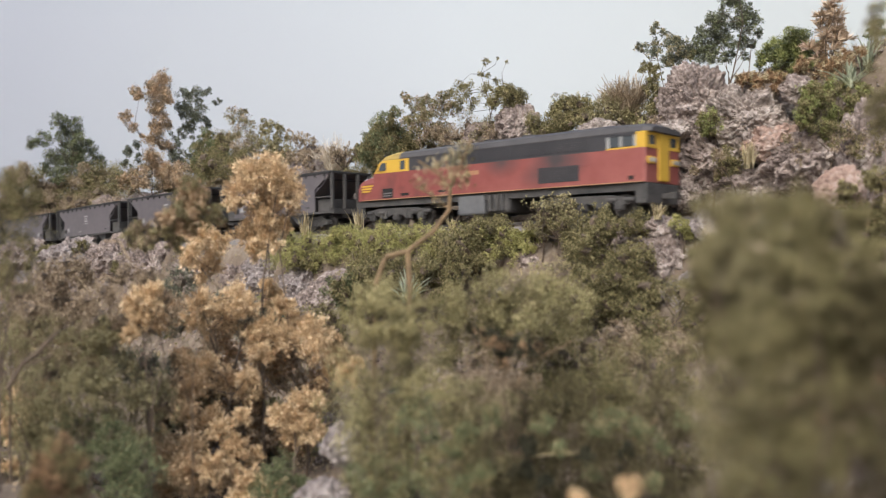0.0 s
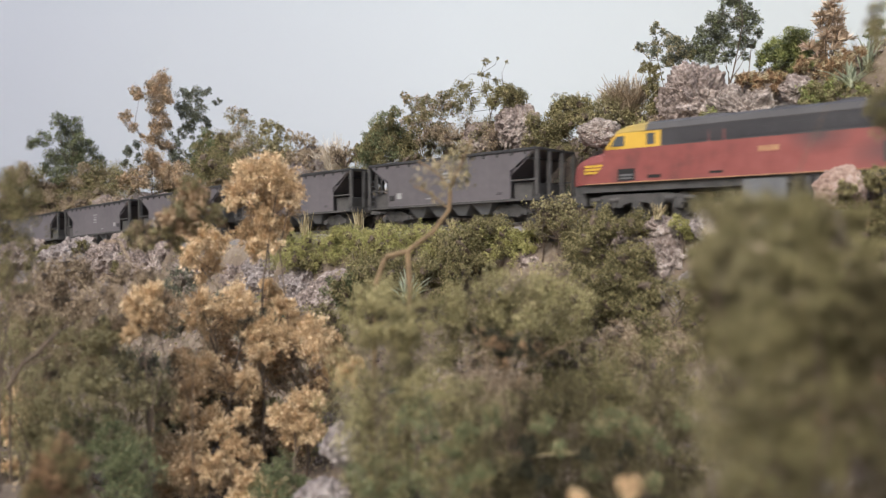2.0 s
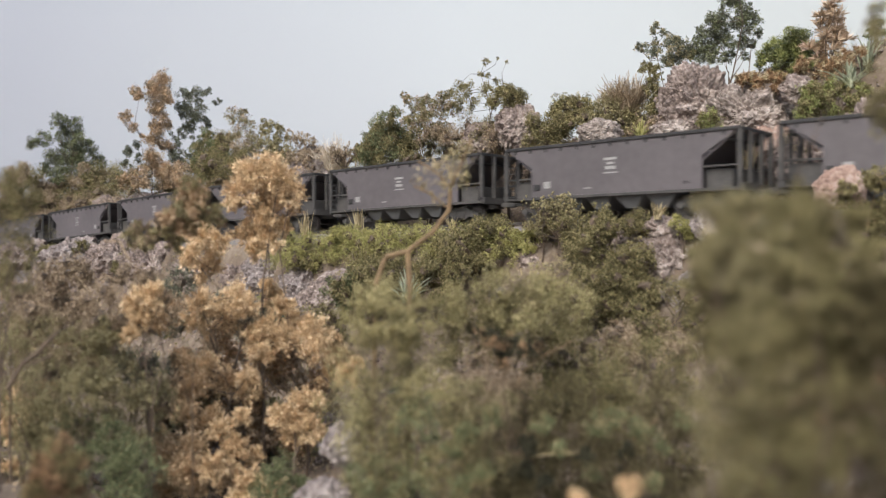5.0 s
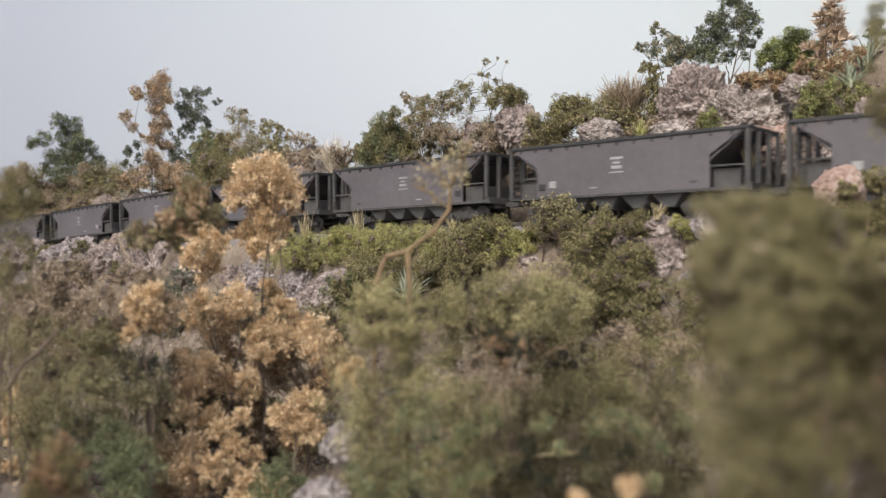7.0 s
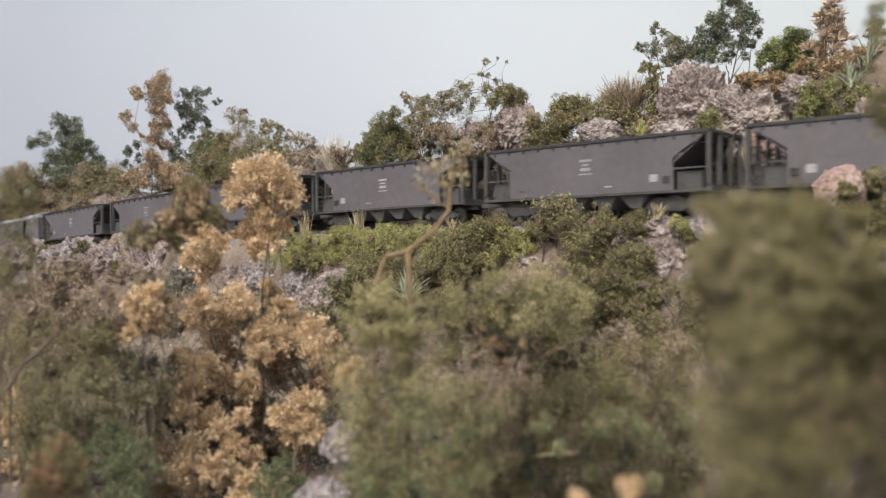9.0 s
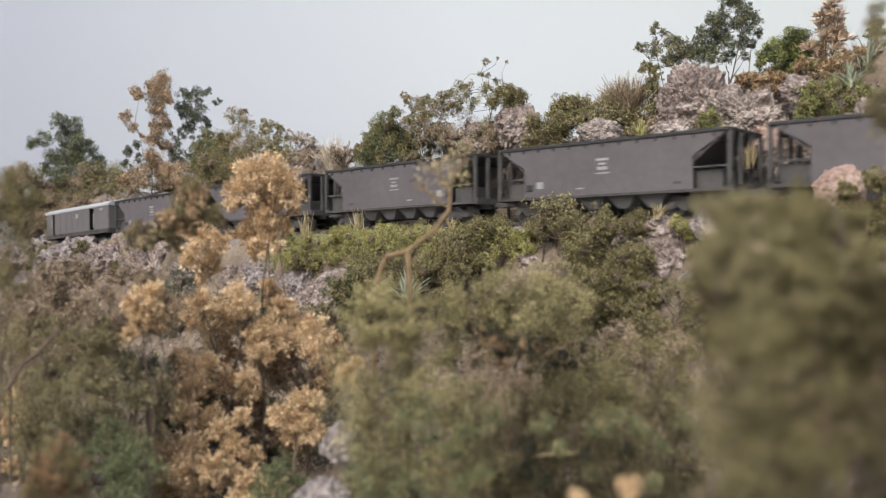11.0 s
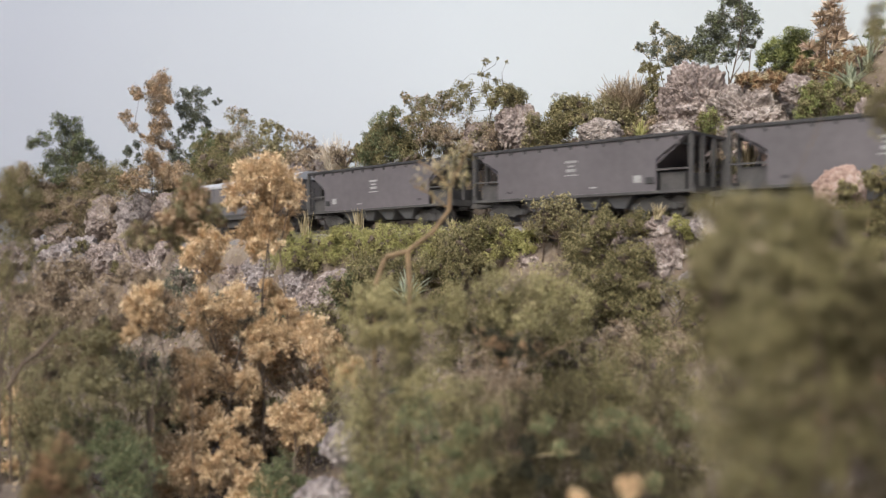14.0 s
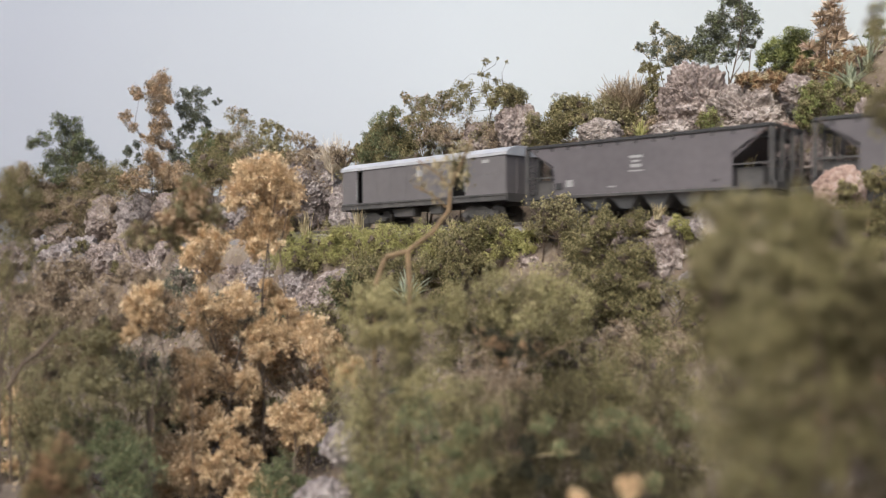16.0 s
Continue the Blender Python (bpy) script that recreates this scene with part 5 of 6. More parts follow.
clump_plant(0.1876, 0.415, ((-0.0158, 0.2402, 0.0027), (-0.0117, 0.2388, 0.0027), (-0.0034, 0.2388, 0.0033), (0.0034, 0.2416, 0.0036), (0.0089, 0.2443, 0.0033), (0.0130, 0.2457, 0.0025), (0.0062, 0.2388, 0.0033), (-0.0007, 0.2361, 0.0033)), M_RUST, 88, "rust brown dry scrub on the crag", second=M_STRAW, crumb=0.0004, dens=2.8, long=3.0, share=0.25, name='shrub', group='scrub on the hillside')
clump_plant(0.1791, 0.396, ((-0.0099, 0.2217, 0.0047), (-0.0020, 0.2243, 0.0047), (0.0058, 0.2256, 0.0042), (0.0137, 0.2230, 0.0037), (-0.0073, 0.2151, 0.0052), (0.0019, 0.2164, 0.0058), (0.0098, 0.2164, 0.0042), (0.0163, 0.2190, 0.0026), (-0.0112, 0.2099, 0.0037), (-0.0033, 0.2073, 0.0047), (-0.0125, 0.2164, 0.0031), (0.0032, 0.2099, 0.0042), (-0.0046, 0.2269, 0.0026)), M_OLIVE, 91, "dense olive bush over the cutting", second=M_LIME, crumb=0.00045, dens=7, share=0.25, name='shrub', group='scrub on the hillside')
rosette_shrub(0.1906, 0.425, ((-0.0076, 0.2516), (-0.0096, 0.2494), (0.0022, 0.2713), (-0.0034, 0.2663), (0.0056, 0.2668), (0.0079, 0.2606), (0.0008, 0.2606), (-0.0020, 0.2556), (0.0051, 0.2545), (0.0022, 0.2494), (-0.0056, 0.2443), (0.0093, 0.2545), (0.0037, 0.2733)), M_PALE2, 86, "tan dried shrub with pointed leaves", 0.0062)
clump_plant(0.1963, 0.432, ((-0.0003, 0.2716, 0.0031), (0.0031, 0.2653, 0.0037), (-0.0017, 0.2602, 0.0034), (0.0054, 0.2590, 0.0031), (-0.0060, 0.2659, 0.0023), (0.0040, 0.2525, 0.0034), (-0.0046, 0.2525, 0.0029)), M_TANB, 13004, "tan dried scrub among pointed leaves", second=M_PALE2, crumb=0.0005, dens=2.2, long=2.6, name='shrub', group='scrub on the hillside')
clump_plant(0.1468, 0.416, ((-0.0144, 0.1964, 0.0030), (-0.0089, 0.1901, 0.0033), (-0.0042, 0.1846, 0.0033), (0.0076, 0.1840, 0.0033), (0.0172, 0.1846, 0.0033), (0.0241, 0.1813, 0.0028), (-0.0213, 0.1895, 0.0025)), M_BROWN, 13005, "dry brown and olive scrub at the crag foot", second=M_OLIVE, crumb=0.00045, dens=2.6, name='shrub', group='scrub on the hillside')
blades(0.1474, 0.412, 46, 0.0125, M_STRAW, 13006, "tall dry straw grass on the crag", z=0.1919, spread=0.35, width=0.00025)
blades(0.1594, 0.410, 60, 0.0060, M_STRAW, 13007, "dry straw grass on the ledge", z=0.1889, spread=1.2, width=0.00025)
clump_plant(0.1845, 0.379, ((-0.0050, 0.2030, 0.0033), (0.0025, 0.2005, 0.0033), (0.0063, 0.1955, 0.0030), (-0.0100, 0.1980, 0.0028), (-0.0013, 0.1940, 0.0030), (0.0075, 0.2048, 0.0030)), M_OLIVE, 13008, "olive and brown scrub above the cutting", second=M_BROWN, crumb=0.00042, dens=3, name='shrub', group='scrub on the hillside')
clump_plant(0.1685, 0.398, ((-0.0011, 0.1978, 0.0032), (0.0042, 0.1925, 0.0032), (-0.0037, 0.1899, 0.0029), (0.0095, 0.1873, 0.0029), (-0.0089, 0.2020, 0.0021)), M_BROWN, 13014, "dry brown scrub on the cutting wall", second=M_OLIVE, crumb=0.00042, dens=2.4, name='shrub', group='scrub on the hillside')
# verge in front of the line
rock(0.1522, 0.327, 0.1725, 0.0097, 0.0077, 0.0099, 95, M_ROCK3, sub=6, rough=0.55)
shrub(0.1565, 0.315, 0.1816, 0.1466, 0.0229, M_OLIVE, 96, "olive and tan bush beside the boulder", lobes=14, count=3200, bark=M_TWIG)
rock(0.1473, 0.323, 0.1550, 0.0127, 0.0102, 0.0106, 97, M_ROCK)
shrub(-0.0969, 0.555, 0.1653, 0.1385, 0.0404, M_FRESH, 98, "low yellow green hedge along the track", lobes=16, count=2600, crumb=0.0011)
shrub(-0.0698, 0.530, 0.1653, 0.1407, 0.0421, M_FRESH, 99, "low yellow green hedge along the track", lobes=16, count=2600, crumb=0.0011)
shrub(-0.0431, 0.505, 0.1679, 0.1395, 0.0434, M_FRESH, 100, "low yellow green hedge along the track", lobes=16, count=2600, crumb=0.0011)
shrub(-0.0189, 0.485, 0.1678, 0.1447, 0.0385, M_FRESH, 101, "low yellow green hedge along the track", lobes=16, count=2600, crumb=0.0011)
shrub(0.0292, 0.437, 0.1652, 0.1409, 0.0347, M_FRESH, 102, "low yellow green hedge along the track", lobes=16, count=2600, crumb=0.0011)
shrub(0.0018, 0.464, 0.1649, 0.1434, 0.0338, M_FRESH, 103, "low yellow green hedge along the track", lobes=16, count=2600, crumb=0.0011)
shrub(-0.0568, 0.524, 0.1658, 0.1478, 0.0312, M_FRESH, 104, "low yellow green hedge along the track", lobes=16, count=2600, crumb=0.0011)
shrub(0.0415, 0.430, 0.1638, 0.1482, 0.0228, M_FRESH, 105, "low yellow green hedge along the track", lobes=16, count=2600, crumb=0.0011)
shrub(-0.0857, 0.542, 0.1567, 0.1370, 0.0394, M_FRESH, 106, "low yellow green hedge along the track", lobes=16, count=2600, crumb=0.0011)
shrub(-0.0306, 0.493, 0.1610, 0.1414, 0.0359, M_FRESH, 107, "low yellow green hedge along the track", lobes=16, count=2600, crumb=0.0011)
shrub(0.0169, 0.440, 0.1685, 0.1307, 0.0480, M_OLIVE, 108, "dense dark olive bush below the track", lobes=24, count=7000, crumb=0.0012)
twiggy(0.0565, 0.415, 0.1806, 0.0302, M_BARK, 109, "sparse grey twigged bush with small leaves", n=40, leaves=M_GREY)
shrub(0.0489, 0.420, 0.1691, 0.1566, 0.0222, M_GREY, 110, "sparse grey green bush", lobes=7, count=1200, crumb=0.001)
shrub(0.0756, 0.393, 0.1702, 0.1405, 0.0520, M_OLIVE, 111, "spreading olive bush below the track", lobes=30, count=8500, crumb=0.0012)
shrub(0.0755, 0.373, 0.1534, 0.1134, 0.0444, M_OLIVE, 112, "dark olive bush on the slope", lobes=30, count=8500, crumb=0.0012)
shrub(0.1042, 0.370, 0.1663, 0.1538, 0.0117, M_FRESH, 113, "small rounded yellow green bush", lobes=7, count=1100, crumb=0.0009)
rock(0.1120, 0.366, 0.1609, 0.0060, 0.0048, 0.0064, 114, M_ROCK2)
rock(0.1010, 0.379, 0.1441, 0.0137, 0.0109, 0.0131, 115, M_ROCK, sub=6, rough=1.25)
rock(0.0892, 0.393, 0.1522, 0.0116, 0.0093, 0.0090, 116, M_ROCK)
rock(0.1077, 0.368, 0.1303, 0.0133, 0.0106, 0.0109, 117, M_ROCK2, sub=6)
rock(0.0484, 0.431, 0.1425, 0.0113, 0.0091, 0.0085, 118, M_ROCK)
rock(0.0995, 0.382, 0.1597, 0.0101, 0.0080, 0.0063, 119, M_ROCK)
blades(-0.0912, 0.565, 40, 0.0187, M_STRAW, 120, "dry straw grass beside the track", z=0.1588, spread=0.35)
blades(-0.0526, 0.530, 36, 0.0161, M_STRAW, 121, "dry straw grass beside the track", z=0.1611, spread=0.35)
blades(0.0945, 0.375, 36, 0.0084, M_STRAW, 122, "dry grass beside the track", z=0.1645, spread=0.6)
blades(0.0050, 0.470, 30, 0.0106, M_STRAW, 123, "dry grass beside the track", z=0.1604, spread=0.5)
blades(-0.0164, 0.400, 26, 0.0164, M_AGAVE, 124, "grey green spiky rosette on the slope", z=0.1266, name='spiky_plant', width=0.0008, spread=1.2)
shrub(-0.0244, 0.440, 0.1516, 0.1219, 0.0407, M_OLIVE, 125, "olive scrub bush of fine foam on the slope", lobes=18, count=3600)
shrub(-0.0438, 0.460, 0.1465, 0.1146, 0.0365, M_OLIVE, 126, "olive scrub bush of fine foam on the slope", lobes=16, count=3000)
shrub(-0.0040, 0.430, 0.1468, 0.1226, 0.0313, M_OLIVE, 127, "olive bush on the slope", lobes=16, count=3000)
rock(-0.0616, 0.485, 0.1194, 0.0206, 0.0165, 0.0190, 128, M_ROCK)
# rock face and scrub under the far line
rock(-0.4173, 0.855, 0.1394, 0.0308, 0.0247, 0.0210, 129, M_ROCK, sub=5, rough=1.3)
rock(-0.3417, 0.785, 0.1390, 0.0309, 0.0247, 0.0232, 130, M_ROCK2, sub=5, rough=1.3)
rock(-0.2789, 0.728, 0.1362, 0.0263, 0.0210, 0.0227, 131, M_ROCK, sub=5, rough=1.3)
rock(-0.2298, 0.682, 0.1315, 0.0268, 0.0215, 0.0246, 132, M_ROCK, sub=5, rough=1.3)
rock(-0.2971, 0.727, 0.1136, 0.0286, 0.0229, 0.0190, 133, M_ROCK, sub=5, rough=1.3)
rock(-0.3639, 0.767, 0.1116, 0.0276, 0.0221, 0.0201, 134, M_ROCK2, sub=5, rough=1.3)
rock(-0.1154, 0.579, 0.1286, 0.0209, 0.0167, 0.0228, 135, M_ROCK2, sub=5, rough=1.3)
rock(-0.0871, 0.545, 0.1227, 0.0196, 0.0157, 0.0179, 136, M_ROCK2, sub=5, rough=1.3)
rock(-0.1405, 0.604, 0.1237, 0.0179, 0.0143, 0.0198, 137, M_ROCK, sub=5, rough=1.3)
rock(-0.1820, 0.640, 0.1284, 0.0231, 0.0184, 0.0189, 138, M_ROCK, sub=5, rough=1.3)
shrub(-0.3948, 0.836, 0.1575, 0.1354, 0.0442, M_OLIVE, 139, "olive scrub bush of fine foam on the slope", count=2400)
shrub(-0.3254, 0.776, 0.1595, 0.1416, 0.0308, M_OLIVE, 140, "olive scrub bush of fine foam on the slope", count=2400)
shrub(-0.4346, 0.860, 0.1634, 0.1350, 0.0341, M_OLIVE, 141, "olive scrub bush of fine foam on the slope", count=2400)
shrub(-0.2483, 0.690, 0.1471, 0.1243, 0.0411, M_OLIVE, 142, "olive scrub bush of fine foam on the slope", count=2400)
shrub(-0.2942, 0.660, 0.1167, 0.0905, 0.0480, M_BROWN, 143, "olive scrub bush of fine foam on the slope", count=2400)
shrub(-0.2892, 0.580, 0.1130, 0.0823, 0.0575, M_OLIVE, 144, "olive scrub bush of fine foam on the slope", count=2400)
shrub(-0.2317, 0.600, 0.1197, 0.0879, 0.0476, M_BROWN, 145, "olive scrub bush of fine foam on the slope", count=2400)
shrub(-0.1921, 0.600, 0.1395, 0.1038, 0.0437, M_DARK, 146, "olive scrub bush of fine foam on the slope", count=2400)
shrub(-0.1432, 0.536, 0.1229, 0.0946, 0.0390, M_DARK, 147, "olive scrub bush of fine foam on the slope", count=2400)
shrub(-0.1022, 0.492, 0.1219, 0.0926, 0.0390, M_DARK, 148, "olive scrub bush of fine foam on the slope", count=2400)
shrub(-0.0676, 0.456, 0.1209, 0.0908, 0.0392, M_OLIVE, 149, "olive scrub bush of fine foam on the slope", count=2400)
shrub(-0.0407, 0.496, 0.1545, 0.1315, 0.0361, M_OLIVE, 150, "olive scrub bush of fine foam on the slope", count=2400)
shrub(-0.0510, 0.470, 0.1418, 0.1138, 0.0280, M_GREEN, 151, "olive scrub bush of fine foam on the slope", count=2400)
shrub(-0.0074, 0.465, 0.1542, 0.1327, 0.0277, M_OLIVE, 152, "olive scrub bush of fine foam on the slope", count=2400)
shrub(-0.0796, 0.537, 0.1513, 0.1371, 0.0391, M_OLIVE, 153, "olive scrub bush of fine foam on the slope", count=2400)
# middle distance
floret_shrub(-0.0733, 0.350, ((-0.0064, 0.1805, 0.0051), (0.0006, 0.1828, 0.0051), (0.0075, 0.1786, 0.0051), (0.0122, 0.1728, 0.0039), (0.0006, 0.1751, 0.0056), (-0.0075, 0.1728, 0.0051), (-0.0122, 0.1689, 0.0030), (0.0064, 0.1682, 0.0051), (-0.0029, 0.1659, 0.0046), (0.0017, 0.1619, 0.0035)), 154, "tall tan dried flower tree in tight clusters")
floret_shrub(-0.0877, 0.352, ((-0.0110, 0.1560, 0.0042), (-0.0157, 0.1590, 0.0030), (-0.0052, 0.1527, 0.0040), (0.0076, 0.1555, 0.0047), (0.0169, 0.1536, 0.0042), (0.0215, 0.1590, 0.0030), (-0.0145, 0.1473, 0.0035), (-0.0106, 0.1415, 0.0042), (0.0111, 0.1497, 0.0033)), 155, "tall tan dried flower tree in tight clusters")
floret_shrub(-0.1030, 0.302, ((-0.0027, 0.1317, 0.0036), (0.0033, 0.1337, 0.0036), (-0.0007, 0.1268, 0.0030), (-0.0043, 0.1208, 0.0022), (0.0043, 0.1244, 0.0024)), 156, "small tan dried flower shrub")
floret_shrub(-0.0813, 0.345, ((-0.0154, 0.1280, 0.0046), (-0.0086, 0.1234, 0.0050), (-0.0017, 0.1303, 0.0046), (0.0029, 0.1269, 0.0037), (-0.0177, 0.1207, 0.0032), (0.0120, 0.1303, 0.0037), (0.0188, 0.1280, 0.0030), (0.0097, 0.1348, 0.0025)), 157, "tall tan dried flower tree in tight clusters")
floret_shrub(-0.0533, 0.335, ((-0.0218, 0.1142, 0.0040), (-0.0162, 0.1176, 0.0044), (-0.0074, 0.1153, 0.0049), (0.0015, 0.1176, 0.0049), (0.0081, 0.1149, 0.0033), (-0.0052, 0.1204, 0.0035), (0.0037, 0.1098, 0.0044), (0.0103, 0.1065, 0.0038), (0.0170, 0.1021, 0.0033), (0.0081, 0.0998, 0.0033), (-0.0185, 0.1087, 0.0033), (0.0203, 0.1065, 0.0018)), 158, "tall tan dried flower tree in tight clusters")
floret_shrub(-0.0934, 0.335, ((-0.0116, 0.1065, 0.0029), (-0.0060, 0.1043, 0.0038), (0.0017, 0.1043, 0.0040), (-0.0027, 0.0976, 0.0044), (0.0062, 0.0954, 0.0044), (-0.0071, 0.0927, 0.0035), (0.0150, 0.0927, 0.0040), (-0.0138, 0.0954, 0.0020), (0.0183, 0.1009, 0.0027)), 159, "tall tan dried flower tree in tight clusters")
floret_shrub(-0.0549, 0.325, ((0.0024, 0.0906, 0.0047), (-0.0019, 0.0859, 0.0047), (0.0046, 0.0820, 0.0039), (-0.0083, 0.0863, 0.0030), (-0.0036, 0.0794, 0.0032), (0.0067, 0.0938, 0.0021)), 160, "tall tan dried flower tree in tight clusters")
floret_shrub(-0.0909, 0.325, ((-0.0067, 0.0863, 0.0043), (0.0019, 0.0841, 0.0047), (-0.0024, 0.0755, 0.0047), (0.0084, 0.0816, 0.0039), (-0.0174, 0.0777, 0.0034), (-0.0110, 0.0734, 0.0039), (-0.0196, 0.0702, 0.0030), (0.0127, 0.0755, 0.0039), (0.0191, 0.0717, 0.0026), (0.0148, 0.0863, 0.0026)), 161, "tall tan dried flower tree in tight clusters")
floret_shrub(-0.0866, 0.315, ((0.0045, 0.0716, 0.0037), (-0.0080, 0.0695, 0.0042), (-0.0142, 0.0664, 0.0033), (0.0004, 0.0653, 0.0042), (-0.0246, 0.0653, 0.0025), (0.0087, 0.0653, 0.0037), (0.0170, 0.0653, 0.0037), (0.0254, 0.0628, 0.0033), (-0.0163, 0.0601, 0.0037), (-0.0059, 0.0595, 0.0037), (0.0129, 0.0595, 0.0033)), 162, "tall tan dried flower tree in tight clusters")
floret_shrub(-0.1539, 0.310, ((-0.0018, 0.0944, 0.0037), (0.0034, 0.0974, 0.0033), (-0.0038, 0.0882, 0.0037), (0.0013, 0.0888, 0.0029), (-0.0048, 0.0810, 0.0027), (-0.0028, 0.0704, 0.0025), (0.0085, 0.0995, 0.0021)), 181, "tan dried shrub in tight clusters")
clump_plant(-0.0820, 0.280, ((-0.0012, 0.1720, 0.0026), (-0.0039, 0.1683, 0.0030), (0.0016, 0.1683, 0.0033), (-0.0012, 0.1636, 0.0041), (-0.0058, 0.1618, 0.0033), (0.0044, 0.1627, 0.0037), (0.0081, 0.1603, 0.0022), (-0.0021, 0.1577, 0.0028)), M_TANB, 169, "rusty and green feathery bush", second=M_GREY, crumb=0.0004, dens=3.2, long=2.0, thick=0.0002, name='shrub', group='scrub on the hillside')
clump_plant(-0.0972, 0.285, ((0.0050, 0.1578, 0.0034), (0.0003, 0.1578, 0.0026), (-0.0053, 0.1578, 0.0023), (-0.0072, 0.1541, 0.0026), (0.0003, 0.1526, 0.0030), (0.0069, 0.1526, 0.0025)), M_GREY, 170, "feathery grey green bush", second=M_BROWN, crumb=0.0004, dens=3.2, long=2.0, thick=0.0002, name='shrub', group='scrub on the hillside')
clump_plant(-0.0823, 0.360, ((-0.0329, 0.1223, 0.0071), (-0.0091, 0.1128, 0.0100), (0.0147, 0.1032, 0.0105), (-0.0210, 0.0890, 0.0100), (0.0028, 0.0794, 0.0110), (0.0290, 0.0890, 0.0081), (-0.0258, 0.0651, 0.0100), (-0.0019, 0.0604, 0.0105), (0.0195, 0.0675, 0.0081), (0.0385, 0.1032, 0.0057), (-0.0139, 0.0985, 0.0071)), M_BROWN, 13003, "tangled brown undergrowth behind the dried flowers", second=M_RUST, crumb=0.0005, dens=2.6, long=2.0, deep=0.15, name='shrub', group='scrub on the hillside')
clump_plant(-0.0842, 0.185, ((-0.0001, 0.1064, 0.0029), (-0.0025, 0.1033, 0.0032), (0.0023, 0.1033, 0.0032), (-0.0001, 0.1003, 0.0039), (-0.0032, 0.0976, 0.0029), (0.0036, 0.0976, 0.0029)), M_RUST, 183, "soft rusty brown bush in the valley", second=M_OLIVE, crumb=0.0003, dens=4, long=1.5, name='shrub', group='scrub on the hillside')
clump_plant(0.0434, 0.214, ((-0.0185, 0.1066, 0.0021), (-0.0149, 0.1013, 0.0018), (-0.0043, 0.1052, 0.0028), (-0.0001, 0.1083, 0.0021), (0.0070, 0.1041, 0.0023), (0.0127, 0.0996, 0.0024), (-0.0057, 0.0936, 0.0025), (0.0084, 0.0922, 0.0023), (0.0155, 0.1080, 0.0020)), M_GREEN, 13010, "soft green clumped bush in the thicket", second=M_GREY, crumb=0.0003, dens=2.6, long=1.4, deep=0.3, thick=0.0003, name='shrub', group='scrub on the hillside')
clump_plant(0.0063, 0.214, ((-0.0012, 0.1041, 0.0028), (0.0031, 0.0950, 0.0028), (-0.0052, 0.0993, 0.0025), (0.0059, 0.1080, 0.0020), (-0.0026, 0.0911, 0.0025)), M_GREEN, 13011, "soft green clumped bush in the thicket", second=M_OLIVE, crumb=0.0003, dens=2.6, long=1.4, deep=0.3, thick=0.0003, name='shrub', group='scrub on the hillside')
# two dark foam plants added where only shade lies between the bushes
clump_plant(0.0322, 0.217, ((-0.0112, 0.1003, 0.0022), (-0.0127, 0.0928, 0.0026), (0.0143, 0.1000, 0.0019), (-0.0066, 0.0910, 0.0019), (0.0031, 0.0988, 0.0017), (0.0132, 0.0917, 0.0020)), M_GAP_SHADE, 13012, "dark foam for shaded gaps in the thicket", crumb=0.0003, dens=4, long=1.4, deep=0.3, thick=0.0003, name='shrub', group='scrub on the hillside')
clump_plant(0.0180, 0.236, ((-0.0046, 0.1256, 0.0022), (0.0001, 0.1237, 0.0025), (0.0048, 0.1225, 0.0022), (0.0087, 0.1231, 0.0014), (-0.0014, 0.1190, 0.0022), (-0.0077, 0.1271, 0.0014)), M_GAP_SHADE, 13013, "dark foam for a shaded hollow on the bank", second=M_RUST, crumb=0.0003, dens=4, share=0.3, long=1.4, deep=0.3, thick=0.0003, name='shrub', group='scrub on the hillside')
shrub(-0.1348, 0.260, 0.1812, 0.1472, 0.0292, M_OLIVE, 173, "soft brown feathery bush", lobes=18, count=3600, crumb=0.0008)
shrub(-0.1364, 0.270, 0.1542, 0.1328, 0.0161, M_GREY, 174, "soft grey green bush in the valley", count=1500, crumb=0.0009)
shrub(-0.1405, 0.320, 0.1381, 0.1084, 0.0487, M_BROWN, 175, "soft brown feathery scrub", lobes=16, count=3000, crumb=0.001)
shrub(-0.1624, 0.330, 0.1246, 0.0940, 0.0371, M_OLIVE, 176, "olive scrub bush of fine foam on the slope", lobes=14, count=2600, skirt=True)
shrub(-0.1179, 0.300, 0.1190, 0.0872, 0.0377, M_GREY, 177, "soft green bush in the valley", lobes=16, count=3400, crumb=0.001, skirt=True)
shrub(-0.1127, 0.345, 0.1234, 0.0938, 0.0342, M_DARK, 178, "dark green bush in the valley", lobes=14, count=2600, crumb=0.001, skirt=True)
shrub(-0.1293, 0.290, 0.1047, 0.0701, 0.0384, M_GREY, 179, "mid green bush in the valley", lobes=16, count=3200, crumb=0.001, skirt=True)
shrub(-0.1063, 0.280, 0.0914, 0.0655, 0.0352, M_GREEN, 180, "dark green bush in the valley", lobes=14, count=3000, crumb=0.001, skirt=True)
shrub(-0.1341, 0.280, 0.1155, 0.0914, 0.0296, M_GREY, 184, "soft grey green bush in the valley", lobes=12, count=2000, crumb=0.0009, skirt=True)
shrub(-0.1195, 0.285, 0.1130, 0.0904, 0.0283, M_GREY, 185, "soft grey green bush in the valley", lobes=12, count=2000, crumb=0.001)
shrub(-0.1293, 0.270, 0.0756, 0.0578, 0.0357, M_GREY, 186, "soft grey green bush in the valley", lobes=12, count=2000, crumb=0.001)
shrub(-0.1238, 0.300, 0.1269, 0.1110, 0.0238, M_GREY, 188, "soft grey green bush in the valley", lobes=12, count=2000, crumb=0.001)
